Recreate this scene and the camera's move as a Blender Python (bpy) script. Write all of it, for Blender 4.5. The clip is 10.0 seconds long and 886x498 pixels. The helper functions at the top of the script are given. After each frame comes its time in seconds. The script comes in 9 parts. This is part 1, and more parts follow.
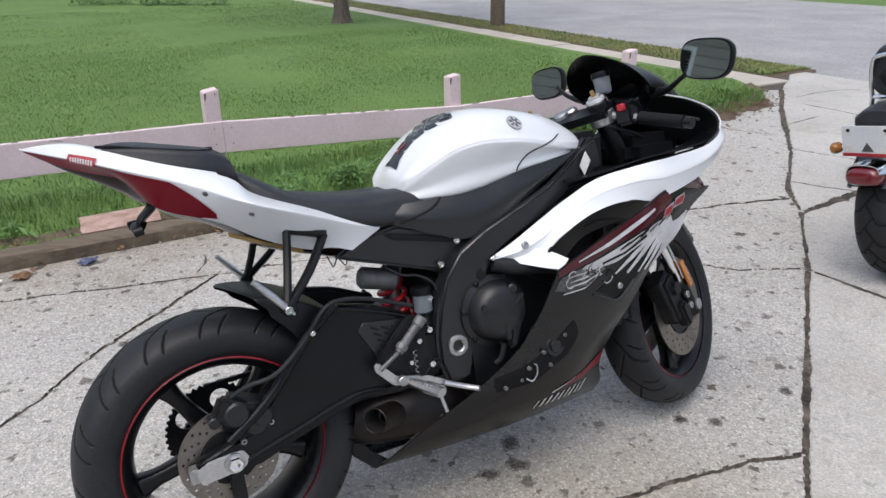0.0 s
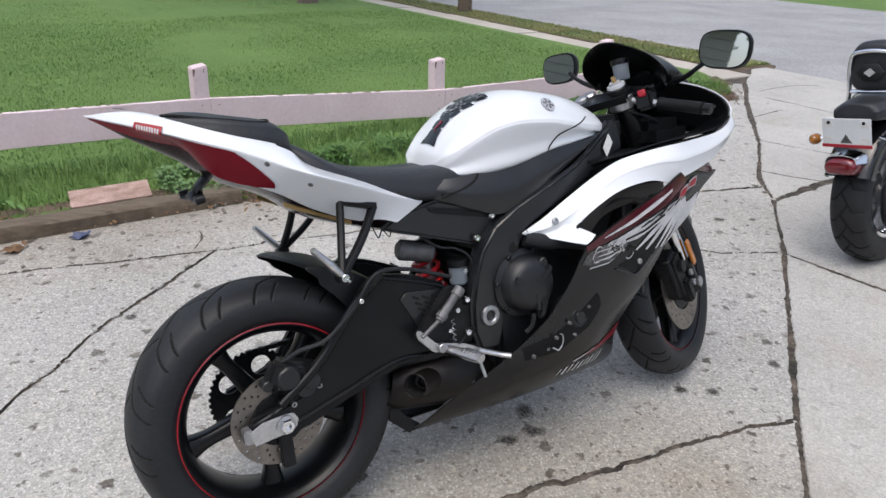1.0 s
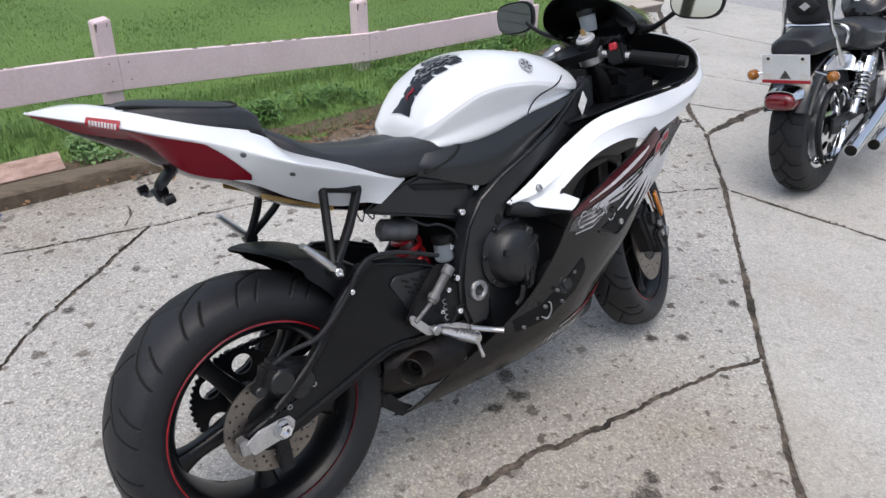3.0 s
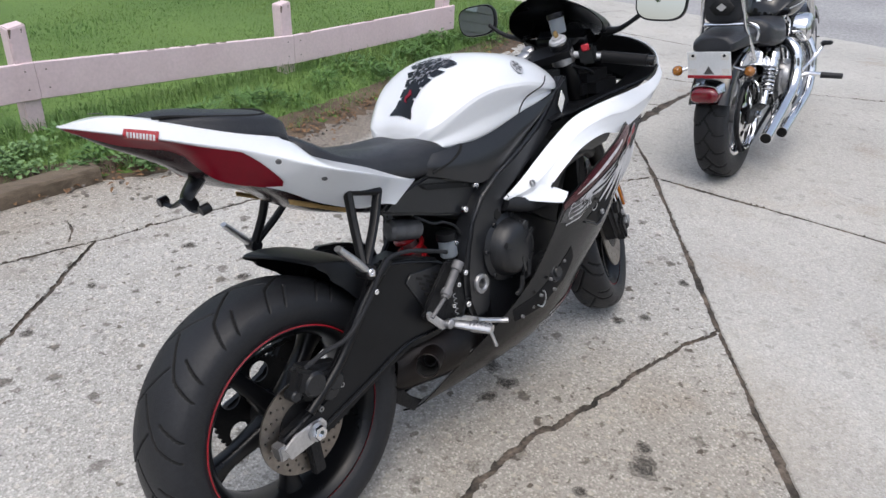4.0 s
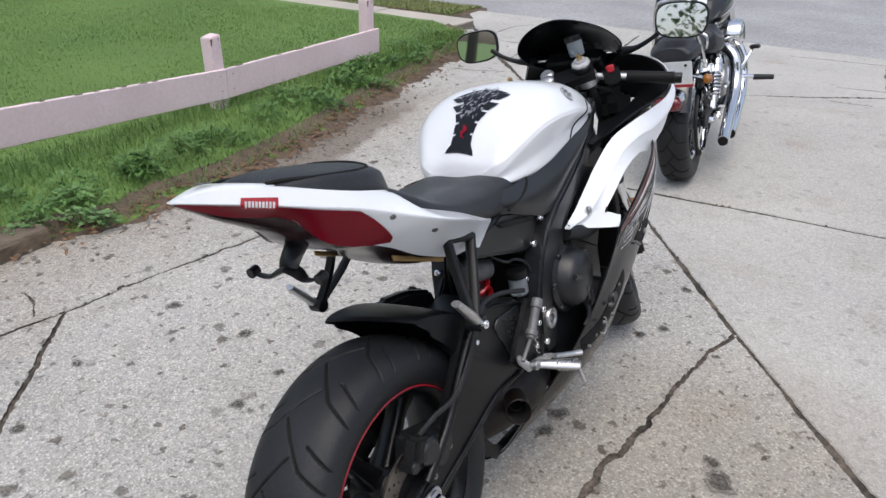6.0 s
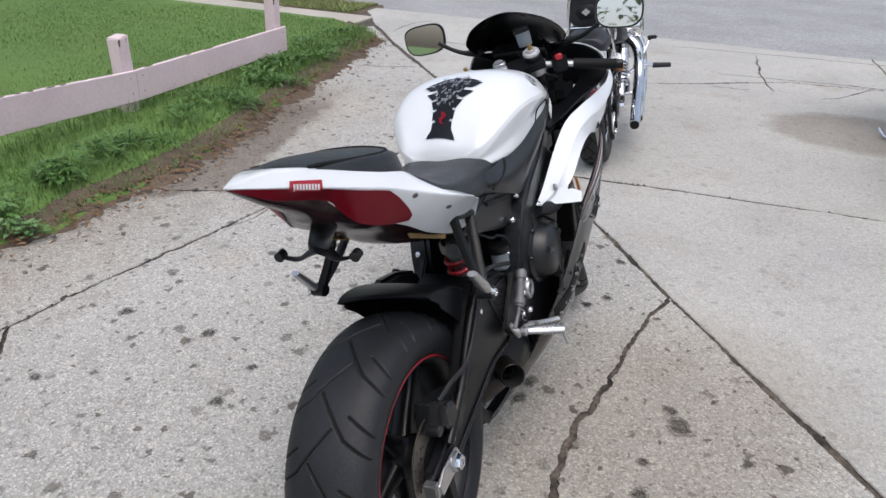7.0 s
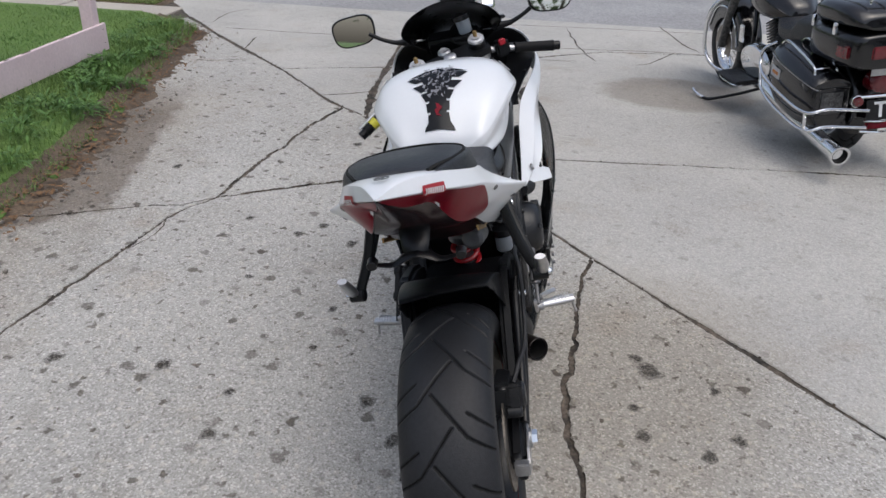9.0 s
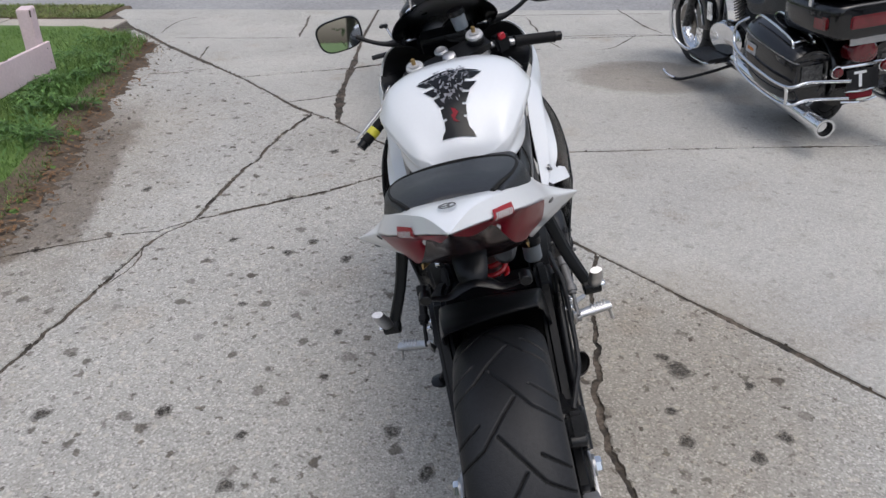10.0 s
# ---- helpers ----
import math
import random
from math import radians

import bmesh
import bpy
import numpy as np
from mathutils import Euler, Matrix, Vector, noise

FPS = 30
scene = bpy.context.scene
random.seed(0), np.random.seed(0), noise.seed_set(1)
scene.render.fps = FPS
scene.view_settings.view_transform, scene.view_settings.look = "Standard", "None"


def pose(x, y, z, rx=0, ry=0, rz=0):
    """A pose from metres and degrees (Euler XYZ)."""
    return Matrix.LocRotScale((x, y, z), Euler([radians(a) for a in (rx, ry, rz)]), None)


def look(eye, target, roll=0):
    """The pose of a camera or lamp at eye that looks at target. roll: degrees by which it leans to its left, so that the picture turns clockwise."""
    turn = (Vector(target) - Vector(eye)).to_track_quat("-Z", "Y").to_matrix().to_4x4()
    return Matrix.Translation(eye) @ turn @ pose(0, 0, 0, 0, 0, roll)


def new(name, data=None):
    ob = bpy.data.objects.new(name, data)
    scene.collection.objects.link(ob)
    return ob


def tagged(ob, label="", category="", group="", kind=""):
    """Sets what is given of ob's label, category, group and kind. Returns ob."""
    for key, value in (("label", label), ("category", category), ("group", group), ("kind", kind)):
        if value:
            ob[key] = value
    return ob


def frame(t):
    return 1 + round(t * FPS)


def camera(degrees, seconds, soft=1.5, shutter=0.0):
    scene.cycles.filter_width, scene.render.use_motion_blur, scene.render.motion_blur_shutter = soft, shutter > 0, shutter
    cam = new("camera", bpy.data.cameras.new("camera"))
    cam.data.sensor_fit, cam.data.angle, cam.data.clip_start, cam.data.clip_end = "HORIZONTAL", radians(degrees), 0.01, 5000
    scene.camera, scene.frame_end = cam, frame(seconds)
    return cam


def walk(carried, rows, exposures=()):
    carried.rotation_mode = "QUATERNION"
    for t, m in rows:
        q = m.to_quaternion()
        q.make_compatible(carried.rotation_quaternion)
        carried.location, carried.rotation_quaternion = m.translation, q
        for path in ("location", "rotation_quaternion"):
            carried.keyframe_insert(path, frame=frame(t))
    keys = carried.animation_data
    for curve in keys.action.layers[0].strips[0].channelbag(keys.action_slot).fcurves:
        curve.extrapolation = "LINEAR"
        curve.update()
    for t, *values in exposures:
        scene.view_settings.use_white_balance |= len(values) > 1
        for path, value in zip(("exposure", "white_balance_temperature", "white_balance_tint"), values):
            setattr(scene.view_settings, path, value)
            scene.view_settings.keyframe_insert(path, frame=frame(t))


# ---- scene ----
# ---- camera ----
cam = camera(64.3, 10.0)
METRES, EYE = 2.444, 1.368
ROWS = [
    (0.0, 0.0, 0.0, 0.0, -0.41, -23.4, 0.94),
    (0.5, -0.0334, -0.0089, -0.0025, -1.63, -23.72, 0.2),
    (1.0, -0.0865, -0.0321, 0.0012, -3.61, -24.51, -1.41),
    (1.5, -0.1257, -0.0444, -0.0006, -5.42, -25.24, -1.59),
    (2.0, -0.1308, -0.0272, 0.0003, -7.42, -26.02, -1.85),
    (2.5, -0.125, 0.0094, 0.0108, -8.27, -28.52, -1.24),
    (4.0, -0.2617, 0.0362, 0.0273, -20.44, -29.38, -2.34),
    (4.5, -0.2885, 0.0498, 0.0264, -21.77, -27.39, -2.18),
    (5.0, -0.3021, 0.1027, 0.0191, -23.78, -28.69, -0.89),
    (5.5, -0.3333, 0.1385, 0.0269, -26.63, -28.62, -0.24),
    (7.0, -0.5013, 0.1673, 0.0262, -39.9, -27.61, -2.14),
    (7.5, -0.4937, 0.2255, 0.023, -43.99, -29.49, -0.48),
    (8.0, -0.5235, 0.2612, 0.0222, -45.85, -28.99, 0.04),
    (8.5, -0.5912, 0.2967, 0.0255, -52.81, -28.67, -0.83),
    (9.0, -0.6473, 0.3248, 0.0271, -57.36, -28.17, -2.77),
    (9.5, -0.6471, 0.3657, 0.0218, -58.99, -28.1, -2.8),
    (10.0, -0.6274, 0.4131, 0.0178, -62.35, -28.5, -0.26),
]
walk(cam, [(t, pose(METRES * x, METRES * y, EYE + METRES * z, 90 + pitch, roll, yaw)) for t, x, y, z, yaw, pitch, roll in ROWS],
     exposures=[(0.0, 0.58), (4.5, 0.60), (7.0, 0.50), (7.7, 0.48), (9.0, 0.19), (10.0, 0.20)])

# ---- light: an overcast sky with a wide, weak sun ----
SUN_UP, SUN_ROUND = radians(70), radians(212)
world = bpy.data.worlds.new("sky")
scene.world = world
world.use_nodes = True
wn, wl = world.node_tree.nodes, world.node_tree.links
sky = wn.new("ShaderNodeTexSky")
sky.sky_type, sky.sun_disc, sky.sun_elevation, sky.sun_rotation = "NISHITA", False, SUN_UP, SUN_ROUND
sky.dust_density, sky.air_density, sky.ozone_density = 4.0, 1.0, 1.0
grey = wn.new("ShaderNodeHueSaturation")
grey.inputs["Saturation"].default_value = 0.72
wl.new(sky.outputs[0], grey.inputs["Color"])
wl.new(grey.outputs[0], wn["Background"].inputs["Color"])
wn["Background"].inputs["Strength"].default_value = 0.15
sun = new("sun", bpy.data.lights.new("sun", "SUN"))
sun.data.energy, sun.data.angle, sun.data.color = 0.6, radians(60), (0.97, 0.99, 1.0)
sun.matrix_world = look((0, 0, 0), (-math.sin(SUN_ROUND) * math.cos(SUN_UP), -math.cos(SUN_ROUND) * math.cos(SUN_UP), -math.sin(SUN_UP)))

# ---- materials ----
def mat(name, c1, c2=None, scale=8.0, rough=0.5, rough2=None, metal=0.0, bump=0.0, bscale=60.0, coat=0.0, fine=0.12, fscale=120.0, vary=0.0, spec=0.5, detail=4.0, stretch=None):
    """A surface of two colours mixed by a broad noise, a fine grain, a varying gloss and a fine relief."""
    m = bpy.data.materials.new(name)
    m.use_nodes = True
    n, l = m.node_tree.nodes, m.node_tree.links
    b = n["Principled BSDF"]
    c2 = c2 or tuple(v * 0.8 for v in c1)
    co = n.new("ShaderNodeTexCoord").outputs["Object"]
    if stretch:
        mp = n.new("ShaderNodeMapping")
        mp.inputs["Scale"].default_value = stretch
        l.new(co, mp.inputs["Vector"])
        co = mp.outputs[0]
    broad = n.new("ShaderNodeTexNoise")
    broad.inputs["Scale"].default_value, broad.inputs["Detail"].default_value = scale, detail
    l.new(co, broad.inputs["Vector"])
    ramp = n.new("ShaderNodeMapRange")
    ramp.inputs["From Min"].default_value, ramp.inputs["From Max"].default_value = 0.32, 0.68
    l.new(broad.outputs["Fac"], ramp.inputs["Value"])
    mix = n.new("ShaderNodeMix")
    mix.data_type = "RGBA"
    mix.inputs["A"].default_value, mix.inputs["B"].default_value = (*c1, 1), (*c2, 1)
    l.new(ramp.outputs[0], mix.inputs["Factor"])
    grain = n.new("ShaderNodeTexNoise")
    grain.inputs["Scale"].default_value, grain.inputs["Detail"].default_value = fscale, 3.0
    l.new(co, grain.inputs["Vector"])
    gr = n.new("ShaderNodeMapRange")
    gr.inputs["From Min"].default_value, gr.inputs["From Max"].default_value = 0.25, 0.75
    gr.inputs["To Min"].default_value, gr.inputs["To Max"].default_value = 1 - fine, 1 + fine
    l.new(grain.outputs["Fac"], gr.inputs["Value"])
    hsv = n.new("ShaderNodeHueSaturation")
    l.new(mix.outputs["Result"], hsv.inputs["Color"])
    last = gr.outputs[0]
    if vary:
        info = n.new("ShaderNodeObjectInfo")
        vr = n.new("ShaderNodeMapRange")
        vr.inputs["To Min"].default_value, vr.inputs["To Max"].default_value = 1 - vary, 1 + vary
        l.new(info.outputs["Random"], vr.inputs["Value"])
        mul = n.new("ShaderNodeMath")
        mul.operation = "MULTIPLY"
        l.new(vr.outputs[0], mul.inputs[0])
        l.new(last, mul.inputs[1])
        last = mul.outputs[0]
    l.new(last, hsv.inputs["Value"])
    l.new(hsv.outputs[0], b.inputs["Base Color"])
    rr = n.new("ShaderNodeMapRange")
    rr.inputs["To Min"].default_value, rr.inputs["To Max"].default_value = rough, rough if rough2 is None else rough2
    l.new(broad.outputs["Fac"], rr.inputs["Value"])
    l.new(rr.outputs[0], b.inputs["Roughness"])
    b.inputs["Metallic"].default_value, b.inputs["Specular IOR Level"].default_value = metal, spec
    b.inputs["Coat Weight"].default_value, b.inputs["Coat Roughness"].default_value = coat, 0.06
    if bump:
        bn = n.new("ShaderNodeTexNoise")
        bn.inputs["Scale"].default_value, bn.inputs["Detail"].default_value = bscale, 5.0
        l.new(co, bn.inputs["Vector"])
        bp = n.new("ShaderNodeBump")
        bp.inputs["Strength"].default_value, bp.inputs["Distance"].default_value = bump, 0.004
        l.new(bn.outputs["Fac"], bp.inputs["Height"])
        l.new(bp.outputs[0], b.inputs["Normal"])
    m["ends"] = 1
    return m


def concrete_mat(name="concrete", spotty=1.0, tone=1.0):
    """Worn concrete: pale paste, exposed pebbles, popped-out dark spots and broad stains."""
    m = mat(name, tuple(tone * v for v in (0.445, 0.437, 0.410)), tuple(tone * v for v in (0.37, 0.362, 0.342)), 1.1, 0.85, 0.95, fine=0.10, fscale=45.0, vary=0.015)
    n, l = m.node_tree.nodes, m.node_tree.links
    b = n["Principled BSDF"]
    co = n.new("ShaderNodeNewGeometry").outputs["Position"]
    base = b.inputs["Base Color"].links[0].from_socket

    def mul(col, fac, colour):
        x = n.new("ShaderNodeMix")
        x.data_type, x.blend_type = "RGBA", "MULTIPLY"
        x.inputs["B"].default_value = (*colour, 1)
        l.new(fac, x.inputs["Factor"])
        l.new(col, x.inputs["A"])
        return x.outputs["Result"]

    def ramp(val, a, c, lo=0.0, hi=1.0):
        r = n.new("ShaderNodeMapRange")
        for k, v in zip(("From Min", "From Max", "To Min", "To Max"), (a, c, lo, hi)):
            r.inputs[k].default_value = v
        l.new(val, r.inputs["Value"])
        return r.outputs[0]

    def times(a, c):
        x = n.new("ShaderNodeMath")
        x.operation = "MULTIPLY"
        l.new(a, x.inputs[0])
        l.new(c, x.inputs[1])
        return x.outputs[0]

    def tex(kind, scale, vec=co, **kw):
        t = n.new(kind)
        t.inputs["Scale"].default_value = scale
        for k, v in kw.items():
            t.inputs[k].default_value = v
        l.new(vec, t.inputs["Vector"])
        return t

    # pebbles of 4 to 12 mm in the surface, some dark, some pale
    peb = tex("ShaderNodeTexVoronoi", 185.0)
    sep = n.new("ShaderNodeSeparateColor")
    l.new(peb.outputs["Color"], sep.inputs[0])
    base = mul(base, ramp(sep.outputs[0], 0.30, 1.0, 0.0, 0.30 + 0.25 * spotty), (0.52, 0.50, 0.47))
    pale = n.new("ShaderNodeMix")
    pale.data_type = "RGBA"
    pale.inputs["B"].default_value = (0.70, 0.68, 0.65, 1)
    l.new(ramp(sep.outputs[1], 0.74, 1.0, 0.0, 0.25 + 0.35 * spotty), pale.inputs["Factor"])
    l.new(base, pale.inputs["A"])
    base = pale.outputs["Result"]
    for scale, chan, lim, size, colour, strength in ((105.0, 0, 0.80, 0.34, (0.76, 0.75, 0.72), 0.20 + 0.28 * spotty), (70.0, 1, 0.78, 0.30, (0.12, 0.113, 0.105), 0.10 + 0.33 * spotty), (48.0, 2, 0.88, 0.30, (0.62, 0.58, 0.50), 0.15 + 0.22 * spotty)):
        v = tex("ShaderNodeTexVoronoi", scale)
        sp_ = n.new("ShaderNodeSeparateColor")
        l.new(v.outputs["Color"], sp_.inputs[0])
        fleck = n.new("ShaderNodeMix")
        fleck.data_type = "RGBA"
        fleck.inputs["B"].default_value = (*colour, 1)
        l.new(times(ramp(sp_.outputs[chan], lim, lim + 0.04, 0.0, strength), ramp(v.outputs["Distance"], size, size + 0.15, 1.0, 0.0)), fleck.inputs["Factor"])
        l.new(base, fleck.inputs["A"])
        base = fleck.outputs["Result"]
    # dark popped spots, 2 to 5 cm, uneven in outline and strength
    wob = tex("ShaderNodeTexNoise", 38.0, Detail=3.0)
    mixv = n.new("ShaderNodeVectorMath")
    mixv.operation = "MULTIPLY_ADD"
    mixv.inputs[1].default_value = (0.055, 0.055, 0.0)
    l.new(wob.outputs["Color"], mixv.inputs[0])
    l.new(co, mixv.inputs[2])
    spots = tex("ShaderNodeTexVoronoi", 7.5, mixv.outputs[0])
    spots.voronoi_dimensions = "2D"
    s2 = n.new("ShaderNodeSeparateColor")
    l.new(spots.outputs["Color"], s2.inputs[0])
    size = ramp(s2.outputs[0], 0.22, 1.0, 0.0, 0.19)
    sub = n.new("ShaderNodeMath")
    sub.operation = "SUBTRACT"
    l.new(size, sub.inputs[0])
    l.new(spots.outputs["Distance"], sub.inputs[1])
    sp = times(ramp(sub.outputs[0], -0.015, 0.04), ramp(s2.outputs[1], 0.0, 1.0, 0.35 * spotty, 1.0 * spotty))
    base = mul(base, sp, (0.24, 0.215, 0.19))
    small = tex("ShaderNodeTexVoronoi", 17.0, mixv.outputs[0])
    small.voronoi_dimensions = "2D"
    s3 = n.new("ShaderNodeSeparateColor")
    l.new(small.outputs["Color"], s3.inputs[0])
    sub3 = n.new("ShaderNodeMath")
    sub3.operation = "SUBTRACT"
    l.new(ramp(s3.outputs[0], 0.32, 1.0, 0.0, 0.20), sub3.inputs[0])
    l.new(small.outputs["Distance"], sub3.inputs[1])
    base = mul(base, times(ramp(sub3.outputs[0], -0.02, 0.03), ramp(s3.outputs[1], 0.0, 1.0, 0.3 * spotty, 1.0 * spotty)), (0.32, 0.29, 0.26))
    fine_ = tex("ShaderNodeTexVoronoi", 44.0, mixv.outputs[0])
    fine_.voronoi_dimensions = "2D"
    s4 = n.new("ShaderNodeSeparateColor")
    l.new(fine_.outputs["Color"], s4.inputs[0])
    sub4 = n.new("ShaderNodeMath")
    sub4.operation = "SUBTRACT"
    l.new(ramp(s4.outputs[0], 0.55, 1.0, 0.0, 0.24), sub4.inputs[0])
    l.new(fine_.outputs["Distance"], sub4.inputs[1])
    base = mul(base, times(ramp(sub4.outputs[0], -0.03, 0.04), ramp(s4.outputs[1], 0.0, 1.0, 0.15 * spotty, 0.85 * spotty)), (0.45, 0.42, 0.38))
    # grey, damp and tyre-dark areas, soft in outline
    st = tex("ShaderNodeTexNoise", 0.9, Detail=5.0)
    base = mul(base, ramp(st.outputs["Fac"], 0.55, 0.75, 0.0, 0.45), (0.74, 0.72, 0.70))
    st2 = tex("ShaderNodeTexNoise", 6.0, Detail=6.0)
    base = mul(base, ramp(st2.outputs["Fac"], 0.56, 0.72, 0.0, 0.4), (0.76, 0.73, 0.69))
    # an oil patch by the touring machine and the damp, earthy strip along the lawn
    xyz = n.new("ShaderNodeSeparateXYZ")
    l.new(mixv.outputs[0], xyz.inputs[0])

    def calc(op, a, c):
        x = n.new("ShaderNodeMath")
        x.operation = op
        for i, v in enumerate((a, c)):
            if isinstance(v, float):
                x.inputs[i].default_value = v
            else:
                l.new(v, x.inputs[i])
        return x.outputs[0]

    X, Y = xyz.outputs[0], xyz.outputs[1]
    along = calc("ADD", calc("MULTIPLY", calc("SUBTRACT", X, 4.02), 0.6), calc("MULTIPLY", calc("SUBTRACT", Y, 2.13), -0.8))
    across = calc("ADD", calc("MULTIPLY", calc("SUBTRACT", X, 4.02), 0.8), calc("MULTIPLY", calc("SUBTRACT", Y, 2.13), 0.6))
    oil = calc("ADD", calc("POWER", calc("DIVIDE", along, 0.60), 2.0), calc("POWER", calc("DIVIDE", across, 0.46), 2.0))
    base = mul(base, ramp(calc("ADD", oil, calc("MULTIPLY", st2.outputs["Fac"], 0.8)), 1.15, 1.65, 0.8, 0.0), (0.62, 0.57, 0.53))
    ahead = calc("ADD", calc("MULTIPLY", X, 0.8788), calc("MULTIPLY", Y, 0.4772))
    here = ramp(ahead, 3.3, 4.3, 1.0, 0.0)
    # brown staining with the sport bike's shade mixed in, painted beside its rear tyre
    stain_shade = calc("ADD", calc("POWER", calc("DIVIDE", calc("SUBTRACT", X, 0.35), 0.75), 2.0), calc("POWER", calc("DIVIDE", calc("SUBTRACT", Y, 1.25), 0.55), 2.0))
    base = mul(base, ramp(calc("ADD", stain_shade, calc("MULTIPLY", st2.outputs["Fac"], 1.6)), 1.0, 2.2, 0.75, 0.0), (0.72, 0.66, 0.59))
    far = calc("ADD", calc("MULTIPLY", X, -0.4772), calc("MULTIPLY", Y, 0.8788))
    lean_in = calc("SUBTRACT", far, calc("MULTIPLY", calc("SUBTRACT", ahead, 1.9), 0.20))
    damp = times(ramp(calc("ADD", lean_in, calc("MULTIPLY", st2.outputs["Fac"], 0.16)), 3.19, 3.25, 0.0, 1.0), ramp(calc("ADD", calc("ADD", far, ahead), calc("MULTIPLY", st2.outputs["Fac"], 0.3)), 5.12, 5.24))
    base = mul(base, times(damp, ramp(ahead, 3.2, 3.9, 0.9, 0.0)), (0.50, 0.455, 0.42))
    base = mul(base, times(ramp(calc("ADD", far, calc("MULTIPLY", st2.outputs["Fac"], 0.7)), 3.2, 3.9, 0.0, 0.8), here), (0.76, 0.70, 0.63))
    rust = tex("ShaderNodeTexNoise", 2.3, Detail=6.0)
    base = mul(base, ramp(rust.outputs["Fac"], 0.60, 0.74, 0.0, 0.45), (0.80, 0.68, 0.57))
    l.new(base, b.inputs["Base Color"])
    # relief: pebbles stand a little proud, spots are pits
    bp = n.new("ShaderNodeBump")
    bp.inputs["Strength"].default_value, bp.inputs["Distance"].default_value = 0.55, 0.004
    h = n.new("ShaderNodeMath")
    h.operation = "SUBTRACT"
    l.new(peb.outputs["Distance"], h.inputs[0])
    l.new(sp, h.inputs[1])
    l.new(h.outputs[0], bp.inputs["Height"])
    l.new(bp.outputs[0], b.inputs["Normal"])
    return m


M_CONC = concrete_mat()
M_CONC_NEW = concrete_mat("smoother_concrete", 0.28, 1.06)
M_JOINT = mat("joint_dirt", (0.125, 0.100, 0.078), (0.020, 0.018, 0.015), 13.0, 0.95, bump=0.9, bscale=90, fine=0.7, fscale=70, detail=9.0)
M_EARTH = mat("bare_earth", (0.13, 0.095, 0.065), (0.075, 0.055, 0.038), 5.0, 0.95, bump=1.0, bscale=50, fine=0.4, fscale=70)
M_LAWN = mat("lawn_soil", (0.112, 0.192, 0.042), (0.086, 0.158, 0.034), 0.9, 0.9, bump=1.0, bscale=70, fine=0.3, fscale=60)
M_ASPH = mat("asphalt", (0.33, 0.33, 0.335), (0.255, 0.255, 0.26), 0.9, 0.85, 0.95, bump=0.8, bscale=60, fine=0.28, fscale=40, detail=8.0)
M_TAR = mat("asphalt_crack", (0.05, 0.05, 0.05), (0.08, 0.075, 0.07), 4.0, 0.9, fine=0.3)
M_WALK = mat("sidewalk_concrete", (0.46, 0.42, 0.37), (0.36, 0.33, 0.29), 1.5, 0.9, fine=0.2, fscale=60, vary=0.05)
M_PINK = mat("pink_fence_paint", (0.73, 0.595, 0.625), (0.66, 0.525, 0.55), 3.0, 0.6, 0.75, bump=0.25, bscale=40, fine=0.07, fscale=60)
M_BAREWOOD = mat("bare_weathered_wood", (0.17, 0.13, 0.10), (0.08, 0.06, 0.05), 9.0, 0.9, bump=0.8, fine=0.3, stretch=(1, 6, 6))
M_TIMBER = mat("weathered_timber", (0.16, 0.125, 0.09), (0.10, 0.078, 0.055), 6.0, 0.92, bump=1.0, bscale=40, fine=0.3, stretch=(1, 7, 7))
M_WHITE = mat("pearl_white_paint", (0.745, 0.768, 0.80), (0.715, 0.738, 0.77), 3.0, 0.28, 0.34, coat=0.6, fine=0.01)
M_SATIN = mat("satin_black_plastic", (0.0038, 0.0042, 0.0052), (0.0065, 0.007, 0.0085), 9.0, 0.30, 0.46, fine=0.15, bump=0.08, bscale=400, spec=0.28)
M_FRAME = mat("black_frame_paint", (0.0032, 0.0034, 0.0042), (0.0055, 0.0058, 0.007), 7.0, 0.22, 0.36, fine=0.15, bump=0.05, bscale=300, spec=0.32)
M_SPAR = mat("satin_dark_grey_black", (0.0095, 0.0105, 0.0128), (0.014, 0.015, 0.0175), 7.0, 0.26, 0.36, fine=0.12, bump=0.06, bscale=300, spec=0.55)
M_SOFT = mat("matt_black_plastic", (0.0045, 0.0046, 0.0055), (0.0075, 0.0077, 0.0088), 8.0, 0.55, 0.7, spec=0.2)
M_GLOSS = mat("gloss_black_paint", (0.0032, 0.0034, 0.0042), (0.0052, 0.0054, 0.0062), 5.0, 0.13, 0.22, coat=0.08, fine=0.1, spec=0.32)
M_BELLY = mat("dusty_charcoal_fairing", (0.0075, 0.0078, 0.009), (0.0135, 0.0135, 0.0135), 5.0, 0.14, 0.30, fine=0.2, bump=0.03, bscale=200, spec=0.40)
M_SEAT = mat("black_seat_vinyl", (0.016, 0.0175, 0.0215), (0.023, 0.0245, 0.029), 12.0, 0.36, 0.48, bump=0.3, bscale=420, fine=0.12, spec=0.42)
M_RUBBER = mat("tyre_rubber", (0.0095, 0.0103, 0.0125), (0.0165, 0.0175, 0.0205), 7.0, 0.42, 0.62, bump=0.2, bscale=300, fine=0.2, spec=0.34)
# rubber blackened to paint the shade inside the tread grooves
M_GROOVE_SHADE = mat("tyre_groove_shade", (0.0025, 0.0025, 0.0028), None, 9, 0.9)
M_RED = mat("deep_red_paint", (0.205, 0.0024, 0.014), (0.155, 0.002, 0.011), 6, 0.25, 0.33, coat=0.0, fine=0.05, spec=0.22)
M_TAPE = mat("red_rim_tape", (0.36, 0.010, 0.022), (0.29, 0.008, 0.017), 9, 0.4)
